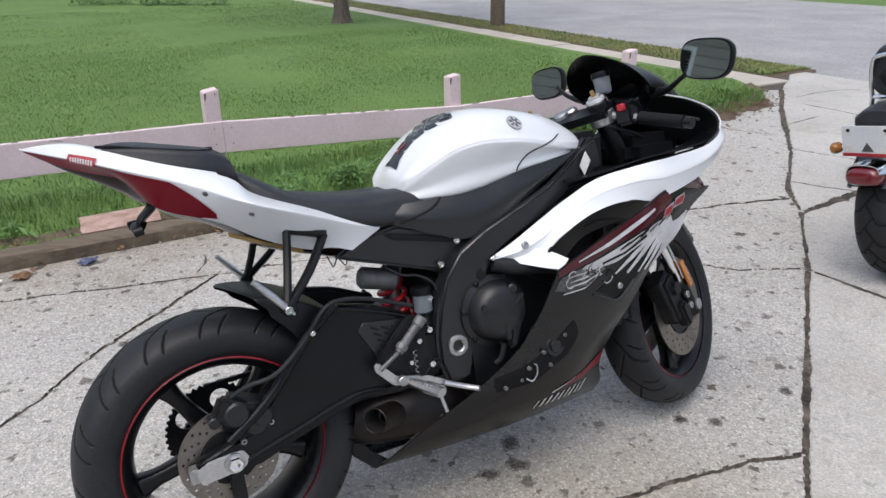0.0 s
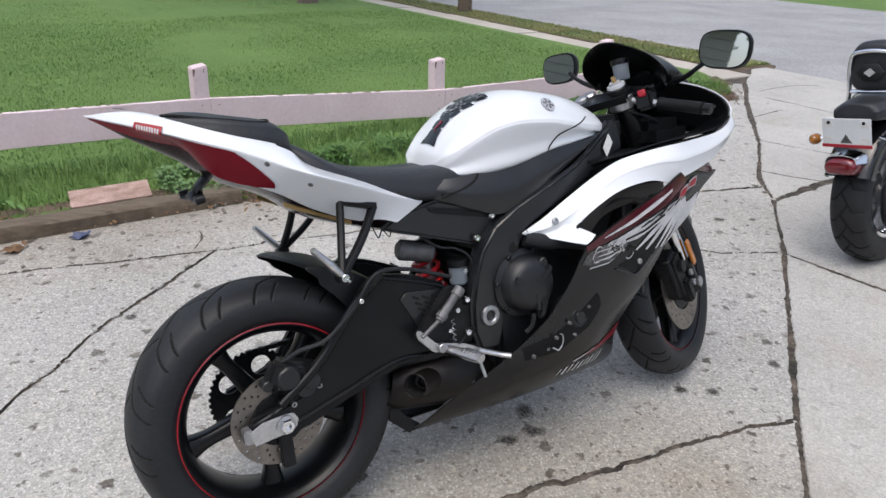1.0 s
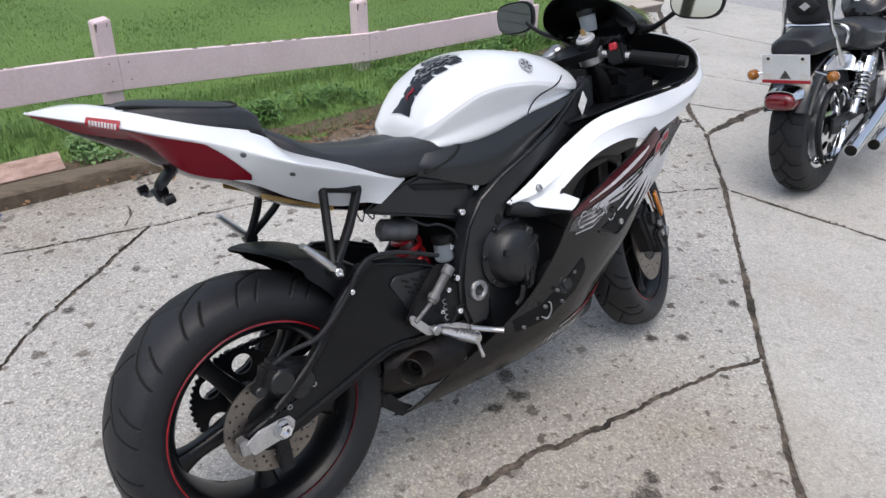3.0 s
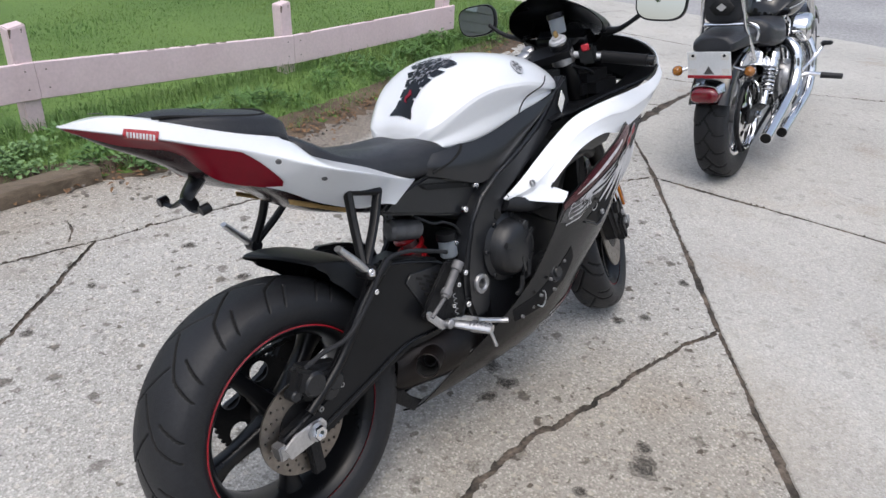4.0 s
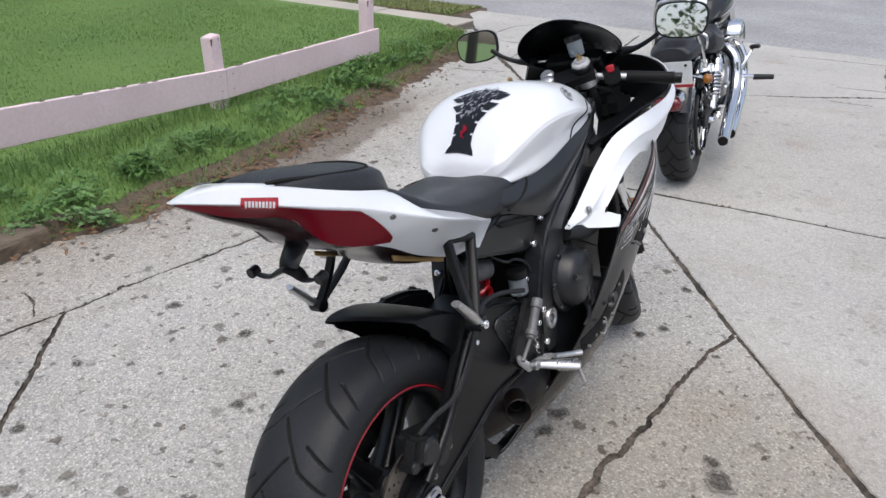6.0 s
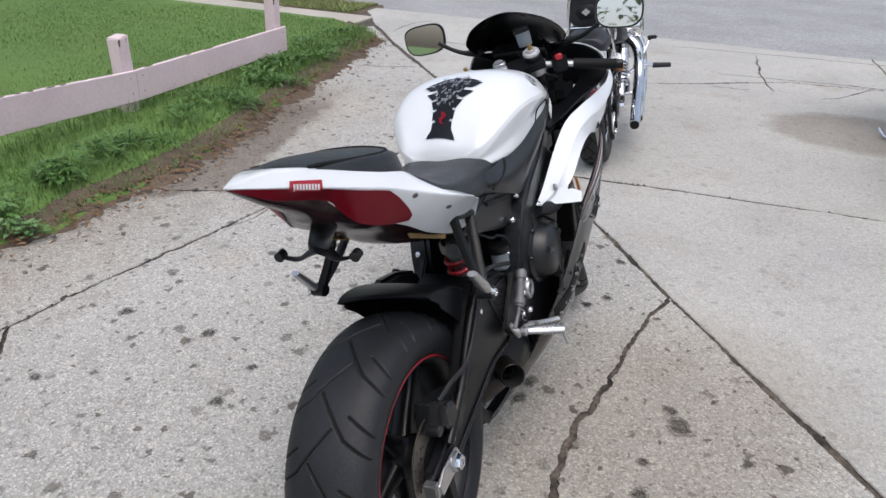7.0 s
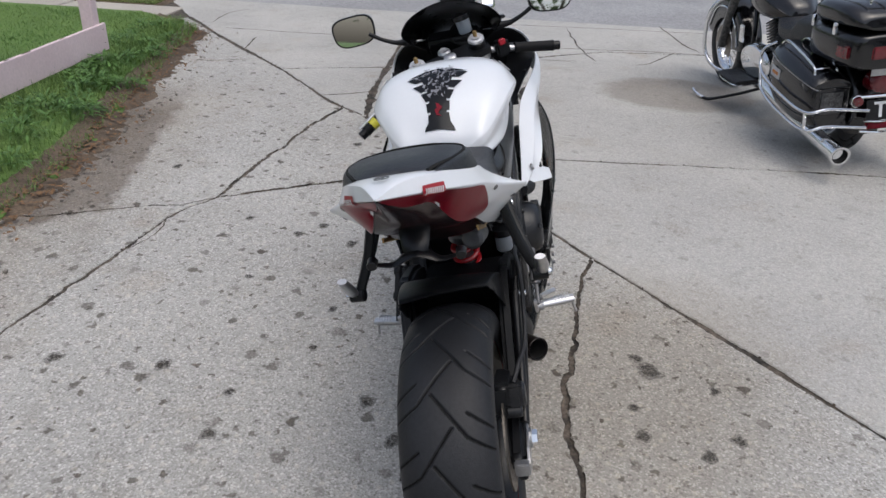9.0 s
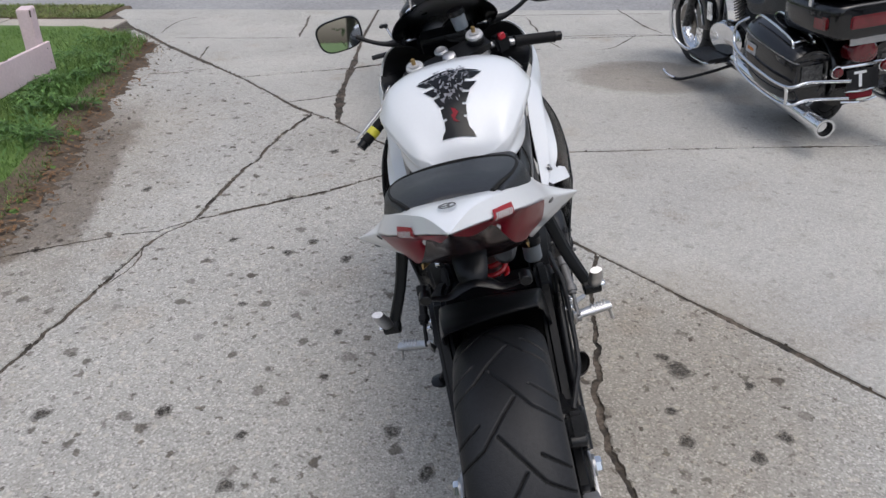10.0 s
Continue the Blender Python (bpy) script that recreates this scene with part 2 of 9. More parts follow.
M_REDLENS = mat("red_lens", (0.145, 0.003, 0.010), (0.09, 0.002, 0.005), 9, 0.1, coat=1.0)
M_SMOKED = mat("smoked_red_plastic", (0.014, 0.007, 0.008), (0.024, 0.009, 0.010), 14, 0.16, 0.26, spec=0.35)
M_AMBER = mat("amber_lens", (0.60, 0.19, 0.008), (0.46, 0.13, 0.006), 9, 0.2, coat=0.8)
M_DIMAMBER = mat("dull_amber_lens", (0.30, 0.11, 0.012), (0.20, 0.07, 0.008), 9, 0.2, coat=0.6)
M_ALU = mat("cast_aluminium", (0.52, 0.52, 0.53), (0.42, 0.42, 0.43), 20, 0.34, 0.5, metal=1.0, bump=0.12, bscale=200)
M_POL = mat("polished_alloy", (0.62, 0.62, 0.63), (0.50, 0.50, 0.51), 20, 0.26, 0.40, metal=0.9, bump=0.05, bscale=200)
M_SILVER = mat("silver_paint", (0.55, 0.55, 0.56), (0.48, 0.48, 0.49), 12, 0.35, 0.45, metal=0.5)
M_STEEL = mat("disc_steel", (0.27, 0.245, 0.22), (0.20, 0.178, 0.158), 16, 0.36, 0.5, metal=1.0, bump=0.1, bscale=300)
M_CHROME = mat("chrome", (0.82, 0.83, 0.85), (0.76, 0.77, 0.79), 8, 0.06, 0.12, metal=1.0, fine=0.02)
M_IRON = mat("dark_cast_iron", (0.010, 0.0102, 0.012), (0.020, 0.0202, 0.021), 15, 0.40, 0.58, metal=0.3, bump=0.35, bscale=120, spec=0.3)
M_ENGINE = mat("grey_black_engine_paint", (0.0070, 0.0077, 0.0095), (0.012, 0.0128, 0.0150), 12, 0.28, 0.46, bump=0.2, bscale=180, spec=0.48)
M_BURNT = mat("heat_stained_steel", (0.017, 0.0125, 0.0115), (0.006, 0.0056, 0.0058), 7, 0.32, 0.5, metal=0.45, bump=0.3, bscale=60)
M_GREYMET = mat("dull_grey_metal", (0.20, 0.20, 0.205), (0.13, 0.13, 0.135), 30, 0.5, 0.65, metal=0.5, bump=0.3, bscale=150)
# black trim and print, and the shade inside holes put into colour
M_DARK = mat("black_trim_and_hole_shade", (0.004, 0.004, 0.004), None, 9, 0.95)
M_SPRING = mat("red_spring_paint", (0.50, 0.012, 0.02), (0.40, 0.01, 0.015), 9, 0.3, coat=0.4)
M_GOLD = mat("brass_gold", (0.44, 0.30, 0.13), (0.30, 0.20, 0.085), 12, 0.35, 0.5, metal=0.9)
M_PAPER = mat("white_label", (0.74, 0.74, 0.72), (0.66, 0.66, 0.64), 12, 0.5)
M_PLATE = mat("white_plate_paint", (0.72, 0.74, 0.76), (0.65, 0.67, 0.69), 9, 0.35, fine=0.05)
M_GREYGFX = mat("grey_graphic", (0.02, 0.02, 0.021), (0.11, 0.11, 0.108), 45, 0.3, 0.45, fine=0.7, fscale=120, detail=7.0)
M_SILVERGFX = mat("silver_graphic", (0.60, 0.60, 0.61), (0.46, 0.46, 0.47), 22, 0.3, 0.45, fine=0.12)
M_PAD_SHEEN = mat("pad_print_and_sheen", (0.30, 0.30, 0.33), (0.16, 0.16, 0.18), 40, 0.22, 0.35, fine=0.2)
M_MAROON = mat("maroon_stripe", (0.070, 0.006, 0.012), (0.045, 0.004, 0.008), 8, 0.18, coat=0.2)
M_YELLOW = mat("yellow_tape", (0.62, 0.58, 0.05), (0.5, 0.46, 0.04), 30, 0.5)
M_SCREEN = mat("dark_smoked_acrylic", (0.003, 0.003, 0.0035), (0.004, 0.004, 0.0045), 9, 0.25, 0.3, spec=0.12, fine=0.05)
M_TANKBLK = mat("black_metallic_paint", (0.005, 0.005, 0.006), (0.008, 0.008, 0.009), 20, 0.12, 0.2, coat=0.5, spec=0.4)


def mirror_mat():
    m = bpy.data.materials.new("mirror_glass")
    m.use_nodes = True
    b = m.node_tree.nodes["Principled BSDF"]
    b.inputs["Base Color"].default_value, b.inputs["Metallic"].default_value, b.inputs["Roughness"].default_value = (0.72, 0.74, 0.76, 1), 1.0, 0.02
    return m


def clear_mat(name, colour, rough=0.15):
    m = bpy.data.materials.new(name)
    m.use_nodes = True
    b = m.node_tree.nodes["Principled BSDF"]
    b.inputs["Base Color"].default_value, b.inputs["Transmission Weight"].default_value, b.inputs["Roughness"].default_value = (*colour, 1), 0.75, rough
    b.inputs["IOR"].default_value = 1.3
    return m


M_MIRROR = mirror_mat()
M_CUP = clear_mat("milky_reservoir_plastic", (0.62, 0.70, 0.78), 0.3)


# ---- mesh helpers ----
def finish(bm, angle=38):
    """Smooth shading with sharp edges past an angle."""
    bmesh.ops.remove_doubles(bm, verts=bm.verts, dist=1e-6)
    bmesh.ops.recalc_face_normals(bm, faces=bm.faces)
    lim = radians(angle)
    for f in bm.faces:
        f.smooth = True
    for e in bm.edges:
        e.smooth = len(e.link_faces) == 2 and e.calc_face_angle(3.14) < lim
    return bm


def part(name, bm, material, parent=None, label="", angle=38):
    """Links a bmesh as one mesh object under a thing or a part."""
    finish(bm, angle)
    me = bpy.data.meshes.new(name)
    bm.to_mesh(me)
    bm.free()
    return put(name, me, material, parent, label)


def put(name, me, material, parent=None, label=""):
    me.materials.clear()
    me.materials.append(material)
    ob = new(name, me)
    if parent is not None:
        ob.parent = parent
    if label:
        tagged(ob, label)
    return ob


def thing(name, m, label, category, group="", kind=""):
    ob = new(name)
    ob.matrix_world = m
    return tagged(ob, label, category, group, kind)


def spline(pts, n, closed=False):
    """n points along a smooth curve through pts."""
    p = np.array(pts, float)
    k = len(p)
    out = []
    span = k if closed else k - 1
    for i in range(n):
        s = i * span / (n if closed else n - 1)
        j = min(int(s), span - 1)
        t = s - j
        if closed:
            a, b, c, d = p[(j - 1) % k], p[j % k], p[(j + 1) % k], p[(j + 2) % k]
        else:
            b, c = p[j], p[j + 1]
            a = p[j - 1] if j > 0 else 2 * b - c
            d = p[j + 2] if j + 2 < k else 2 * c - b
        out.append(0.5 * (2 * b + (c - a) * t + (2 * a - 5 * b + 4 * c - d) * t * t + (3 * b - a - 3 * c + d) * t ** 3))
    return np.array(out)


def grid_bm(rows, close=False, caps=False):
    """A sheet over rows of points; close joins each row's end to its start."""
    bm = bmesh.new()
    vs = [[bm.verts.new(p) for p in r] for r in rows]
    k = len(rows[0])
    for a, b in zip(vs, vs[1:]):
        for i in range(k if close else k - 1):
            j = (i + 1) % k
            bm.faces.new((a[i], a[j], b[j], b[i]))
    if caps:
        bm.faces.new(vs[0][::-1])
        bm.faces.new(vs[-1])
    return bm


def surface(rows, nu, nv):
    """A smooth grid, nu by nv, through rows of points."""
    wide = [spline(r, nv) for r in rows]
    return np.stack([spline([w[j] for w in wide], nu) for j in range(nv)], 1)


def sheet(rows, nu, nv, thick):
    """A curved panel with thickness through rows of points."""
    bm = grid_bm(surface(rows, nu, nv))
    bmesh.ops.recalc_face_normals(bm, faces=bm.faces)
    bmesh.ops.solidify(bm, geom=bm.faces[:], thickness=thick)
    return bm


def loft(rings, n, m, caps=True):
    """A closed skin through rings of points."""
    fine = [spline(r, m, True) for r in rings]
    g = np.stack([spline([w[j] for w in fine], n) for j in range(m)], 1)
    return grid_bm(g, True, caps)


def half_ring(x, pts):
    """A ring across the x axis from half an outline of (y, z), from the top middle to the bottom middle."""
    right = [(x, -y, z) for y, z in pts]
    return right + [(x, y, z) for y, z in pts[-2:0:-1]]


def plate(poly, y, thick, bevel=0.004, seg=2):
    """An outline in (x, z) as a slab: its outer face at y (a number, or a function of x and z), its back thick behind it (towards +y)."""
    fy = y if callable(y) else (lambda x, z: y)
    bm = bmesh.new()
    a = [bm.verts.new((x, fy(x, z), z)) for x, z in poly]
    b = [bm.verts.new((x, fy(x, z) + thick, z)) for x, z in poly]
    k = len(poly)
    bm.faces.new(a)
    bm.faces.new(b[::-1])
    for i in range(k):
        j = (i + 1) % k
        bm.faces.new((a[i], b[i], b[j], a[j]))
    bmesh.ops.recalc_face_normals(bm, faces=bm.faces)
    if bevel:
        bmesh.ops.bevel(bm, geom=bm.edges[:], offset=bevel, segments=seg, affect="EDGES", clamp_overlap=True)
    bmesh.ops.triangulate(bm, faces=[f for f in bm.faces if len(f.verts) > 4])
    return bm


def box(x0, x1, y0, y1, z0, z1, bevel=0.004, seg=2):
    bm = bmesh.new()
    bmesh.ops.create_cube(bm, size=1)
    for v in bm.verts:
        v.co = ((x0 + x1) / 2 + v.co.x * (x1 - x0), (y0 + y1) / 2 + v.co.y * (y1 - y0), (z0 + z1) / 2 + v.co.z * (z1 - z0))
    if bevel:
        bmesh.ops.bevel(bm, geom=bm.edges[:], offset=bevel, segments=seg, affect="EDGES", clamp_overlap=True)
    return bm


def lathe(profile, n=48, closed=False, axis="y", at=(0, 0, 0)):
    """Turns (radius, along) pairs about an axis."""
    rows = []
    for i in range(n):
        a = 2 * math.pi * i / n
        c, s = math.cos(a), math.sin(a)
        row = []
        for r, h in profile:
            p = {"y": (r * c, h, r * s), "x": (h, r * c, r * s), "z": (r * c, r * s, h)}[axis]
            row.append((p[0] + at[0], p[1] + at[1], p[2] + at[2]))
        rows.append(row)
    rows.append(rows[0])
    bm = grid_bm(rows, closed)
    bmesh.ops.remove_doubles(bm, verts=bm.verts, dist=1e-5)
    return bm


def between(a, b):
    """A pose at a whose z points to b."""
    a, b = Vector(a), Vector(b)
    return Matrix.Translation(a) @ (b - a).to_track_quat("Z", "Y").to_matrix().to_4x4(), (b - a).length


def rod(a, b, r0, r1=None, n=16, bevel=0.0):
    """A round bar from a to b, with closed and slightly rounded ends."""
    r1 = r0 if r1 is None else r1
    m, d = between(a, b)
    e = bevel or min(r0, r1, d / 2) * 0.15
    bm = lathe([(0, 0), (r0 - e, 0), (r0, e), (r1, d - e), (r1 - e, d), (0, d)], n, axis="z")
    bm.transform(m)
    return bm


def tube(pts, r, n=10, smooth=0, flat=1.0):
    """A tube along a line of points; r is one radius or one a point."""
    p = spline(pts, smooth) if smooth else np.array(pts, float)
    rad = np.interp(np.linspace(0, 1, len(p)), np.linspace(0, 1, len(r)), r) if isinstance(r, (list, tuple)) else np.full(len(p), r)
    t = np.gradient(p, axis=0)
    t /= np.linalg.norm(t, axis=1)[:, None] + 1e-12
    up = np.array((0, 0, 1.0)) if abs(t[0][2]) < 0.9 else np.array((1.0, 0, 0))
    rows = []
    for q, d, k in zip(p, t, rad):
        s = np.cross(d, up)
        s /= np.linalg.norm(s)
        up = np.cross(s, d)
        rows.append([q + k * (math.cos(a) * s + flat * math.sin(a) * up) for a in np.linspace(0, 2 * math.pi, n, endpoint=False)])
    return grid_bm(rows, True, True)


def join(*bms):
    """Several bmeshes as one."""
    out = bms[0]
    for b in bms[1:]:
        me = bpy.data.meshes.new("tmp")
        b.to_mesh(me)
        b.free()
        out.from_mesh(me)
        bpy.data.meshes.remove(me)
    return out


def moved(bm, m):
    bm.transform(m)
    return bm


def holed(outline, holes, thick, bevel=0.0, res=1):
    """A flat plate in the xy plane with round holes (x, y, r); outline is a radius or a list of (x, y)."""
    cu = bpy.data.curves.new("tmp", "CURVE")
    cu.dimensions, cu.fill_mode, cu.extrude, cu.bevel_depth = "2D", "BOTH", thick / 2, bevel
    loops = [[(outline * math.cos(a), outline * math.sin(a)) for a in np.linspace(0, 2 * math.pi, 64, endpoint=False)] if isinstance(outline, float) else outline]
    for x, y, r in holes:
        loops.append([(x + r * math.cos(a), y + r * math.sin(a)) for a in np.linspace(0, 2 * math.pi, 32 if r > 0.02 else 10, endpoint=False)])
    for lp in loops:
        s = cu.splines.new("POLY")
        s.points.add(len(lp) - 1)
        for pt, q in zip(s.points, lp):
            pt.co = (q[0], q[1], 0, 1)
        s.use_cyclic_u = True
    ob = bpy.data.objects.new("tmp", cu)
    me = ob.to_mesh()
    bm = bmesh.new()
    bm.from_mesh(me)
    ob.to_mesh_clear()
    bpy.data.objects.remove(ob)
    bpy.data.curves.remove(cu)
    return bm


def bolt(at, r=0.008, h=0.008, away=(0, -1, 0)):
    """A socket-head bolt at a place, pointing away from its surface."""
    a = Vector(at)
    m, d = between(a, a + Vector(away) * h)
    bm = lathe([(r, 0), (r, h * 0.8), (r * 0.85, h), (r * 0.5, h), (r * 0.45, h * 0.5), (0, h * 0.5)], 12, axis="z")
    bm.transform(m)
    return bm

from mathutils.geometry import delaunay_2d_cdt
# ---- the setting: u runs along the fence towards the road, v away from the driveway ----
def UV(u, v, z=0.0):
    return (u * 0.8788 - v * 0.4772, u * 0.4772 + v * 0.8788, z)


TO_UV = Matrix.Rotation(radians(28.5), 4, "Z")


# the ground sheet out to the horizon
bm = bmesh.new()
bmesh.ops.create_circle(bm, cap_ends=True, radius=700, segments=64)
bmesh.ops.translate(bm, verts=bm.verts, vec=(0, 0, -0.16))
tagged(part("ground", bm, M_LAWN), "wide grassy ground around the driveway", "ground", kind="structure")


# driveway slabs: corner lines shared by neighbours, cracked unevenly
LINES = {
    "j1a": [(-4.2, -10.0), (-1.2, -3.35), (0.57, 0.59), (1.04, 1.63)],
    "j1b": [(1.04, 1.63), (1.64, 2.86)],
    "j1c": [(1.64, 2.86), (1.95, 3.58)],
    "j1k": [(1.95, 3.58), (2.01, 3.82)],
    "j1d": [(2.01, 3.82), (2.06, 3.98), (2.45, 4.78), (2.47, 4.84)],
    "j1e": [(2.47, 4.84), (2.93, 6.0), (3.35, 6.95)],
    "b": [(1.04, 1.63), (0.86, 1.60), (0.70, 1.545), (0.50, 1.47), (0.35, 1.425), (0.18, 1.38), (0.05, 1.315), (-0.17, 1.165), (-0.6, 0.96), (-1.5, 0.6)],
    "j2": [(1.64, 2.86), (2.12, 2.13), (2.64, 1.30), (3.10, 0.53), (5.5, -3.4)],
    "l1": [(1.64, 2.86), (1.33, 2.86), (1.08, 2.97), (0.84, 3.115), (0.49, 3.335)],
    "l2": [(0.49, 3.335), (0.29, 3.345), (0.09, 3.29), (-0.25, 3.18), (-0.60, 3.075), (-1.03, 2.92)],
    "l3": [(-1.03, 2.92), (-1.46, 2.79), (-1.9, 2.68), (-6.0, 1.6)],
    "lc": [(-1.03, 2.92), (-1.12, 2.70), (-1.18, 2.53), (-1.31, 2.19), (-1.40, 1.82), (-1.5, 0.6)],
    "ld": [(-1.5, 0.6), (-1.9, -1.5), (-6.0, -10.0)],
    "up": [(0.49, 3.335), (0.76, 3.44), (1.05, 3.55), (1.43, 3.67), (1.72, 3.745), (2.01, 3.82)],
    "lf": [(0.49, 3.335), (0.33, 3.385), (0.12, 3.58), (-0.14, 3.78), (-0.4, 4.1)],
    "x1": [(1.95, 3.58), (2.5, 3.93), (3.1, 4.25)],
    "x2": [(3.1, 4.25), (4.02, 4.76), (5.4, 5.45)],
    "f1": [(2.47, 4.84), (3.1, 4.25)],
    "f2": [(3.1, 4.25), (4.2, 3.55), (5.0, 3.1), (5.8, 2.0), (7.4, -1.0), (9.0, -4.0)],
}
WIDTHS = {"j1a": 1.15, "j1b": 1.15, "j1c": 1.25, "j1k": 1.0, "j1d": 1.3, "j1e": 2.2, "b": 0.95, "j2": 1.1, "l1": 0.8, "l2": 1.0, "l3": 0.6, "lc": 0.75, "ld": 0.6, "up": 0.9, "lf": 0.4, "x1": 2.6, "x2": 1.8, "f1": 1.3, "f2": 1.6}
CURB = [UV(7.35, v)[:2] for v in (-9.6, -4.0, 0.0, 2.2, 5.2)]
SLABS = [
    ["j1a", "j1b", "j2", [(5.5, -3.4), (4.0, -10.0), (-4.2, -10.0)]],
    ["j1c", "x1", "f2", [(9.0, -4.0), (9.4, -10.0), (4.0, -10.0), (5.5, -3.4)], "-j2"],
    ["j1k", "j1d", "f1", "-x1"],
    ["j1e", [(3.35, 6.95), CURB[4], CURB[3]], [CURB[3], (5.4, 5.45)], "-x2", "-f1"],
    ["x2", [(5.4, 5.45), CURB[2], CURB[1], CURB[0], (9.0, -4.0)], "-f2"],
    ["b", "ld", [(-6.0, -10.0), (-4.2, -10.0)], "j1a"],
    ["-b", "j1b", "l1", "l2", "lc"],
    ["up", "-j1k", "-j1c", "l1"],
    ["lf", [(-0.4, 4.1), (3.0, 6.95), (3.35, 6.95)], "-j1e", "-j1d", "-up"],
    ["lf", [(-0.4, 4.1), (-2.0, 3.75)], [(-2.0, 3.75), (-6.0, 2.4), (-6.0, 1.6)], "-l3", "-l2"],
    ["l3", [(-6.0, 1.6), (-6.0, -10.0)], "-ld", "-lc"],
]


def jag(a, b, wild=1.0):
    """The line from a to b, split and made uneven; the same either way round."""
    turned = a > b
    if turned:
        a, b = b, a
    a, b = Vector((*a, 0)), Vector((*b, 0))
    d = (b - a).length
    k = max(1, min(220, int(d / 0.010)))
    side = Vector((-(b - a).y, (b - a).x, 0)).normalized()
    out = []
    for i in range(k + 1):
        p = a.lerp(b, i / k)
        w = min(1.0, 4 * i / k * (1 - i / k)) if k > 1 else 0
        s = noise.noise(Vector((p.x * 2.2, p.y * 2.2, 3))) * 0.026 + noise.noise(Vector((p.x * 14, p.y * 14, 7))) * 0.011 + noise.noise(Vector((p.x * 48, p.y * 48, 4))) * 0.008 + noise.noise(Vector((p.x * 120, p.y * 120, 2))) * 0.003
        out.append(p + side * s * w * wild)
    return out[::-1] if turned else out


def slab_outline(names):
    chain, wide, sawn = [], {}, set()
    for nm in names:
        pts = nm if isinstance(nm, list) else LINES[nm.lstrip("-")][::-1 if nm.startswith("-") else 1]
        if chain:
            e = chain[-1]
            if math.dist(e, pts[-1]) < math.dist(e, pts[0]):
                pts = pts[::-1]
        elif len(names) > 1:
            nx = names[1] if isinstance(names[1], list) else LINES[names[1].lstrip("-")]
            if min(math.dist(pts[0], nx[0]), math.dist(pts[0], nx[-1])) < 1e-6:
                pts = pts[::-1]
        for a, b in zip(pts, pts[1:]):
            if not isinstance(nm, list) and nm.lstrip("-")[0] in "jxf":
                sawn.add((tuple(a), tuple(b)))
            wide[(tuple(a), tuple(b))] = 1.0 if isinstance(nm, list) else WIDTHS[nm.lstrip("-")]
        chain += [tuple(p) for p in pts if not chain or math.dist(chain[-1], p) > 1e-6]
    if math.dist(chain[0], chain[-1]) < 1e-6:
        chain.pop()
    out, fac = [], []
    for a, b in zip(chain, chain[1:] + chain[:1]):
        more = jag(a, b, 0.45 if (a, b) in sawn or (b, a) in sawn else 1.0)[:-1]
        out += more
        fac += [wide.get((a, b), 1.0)] * len(more)
    return out, fac


def slab(names, parent, material):
    pts, fac = slab_outline(names)
    k = len(pts)
    area = sum(pts[i].x * pts[(i + 1) % k].y - pts[(i + 1) % k].x * pts[i].y for i in range(k))
    if area < 0:
        pts.reverse()
        fac.reverse()
    rim, edge, low = [], [], []
    for i in range(k):
        d = (pts[(i + 1) % k] - pts[i - 1]).normalized()
        inn = Vector((-d.y, d.x, 0))
        n1, n2 = noise.noise(Vector((pts[i].x * 1.7, pts[i].y * 1.7, 1))), noise.noise(Vector((pts[i].x * 7, pts[i].y * 7, 6)))
        w = 0.0045 + 0.008 * max(0, n1 + 0.25) + 0.007 * max(0, n2) + 0.007 * abs(noise.noise(Vector((pts[i].x * 38, pts[i].y * 38, 9))))
        w *= fac[i]
        q = pts[i] + inn * w
        low.append(q + Vector((0, 0, -0.09)))
        edge.append(q + Vector((0, 0, -0.005)))
        rim.append(q + inn * (0.003 + 0.012 * max(0.0, n2 + noise.noise(Vector((pts[i].x * 26, pts[i].y * 26, 3))) - 0.1)) * min(1.0, fac[i]))
    bm = bmesh.new()
    r = [[bm.verts.new(p) for p in ring] for ring in (low, edge, rim)]
    for a, b in zip(r, r[1:]):
        for i in range(k):
            j = (i + 1) % k
            bm.faces.new((a[i], a[j], b[j], b[i]))
    got = delaunay_2d_cdt([Vector((v.co.x, v.co.y)) for v in r[2]], [], [list(range(k))], 1, 1e-6)
    if len(got[0]) == k:
        for a, b, c in got[2]:
            bm.faces.new((r[2][a], r[2][b], r[2][c]))
    else:
        top = [bm.verts.new((p.x, p.y, 0.0)) for p in got[0]]
        for f in got[2]:
            bm.faces.new([top[i] for i in f])
    ob = part("slab", bm, material, parent, angle=15)
    ob.data.materials.append(M_JOINT)
    for f in ob.data.polygons:
        if abs(f.normal.z) < 0.5:
            f.material_index = 1


driveway = thing("driveway", Matrix(), "worn pale concrete driveway with open cracks and dark spots", "driveway", kind="structure")
for k, names in enumerate(SLABS):
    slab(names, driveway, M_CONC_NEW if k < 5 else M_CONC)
bm = grid_bm([[UV(u, v, -0.007 + 0.004 * noise.noise(Vector((u * 6, v * 6, 0)))) for v in np.linspace(-13, 5.2, 120)] for u in np.linspace(-9, 7.34, 110)])
part("joint_filling", bm, M_JOINT, driveway, "dark dirt and moss in the joints")


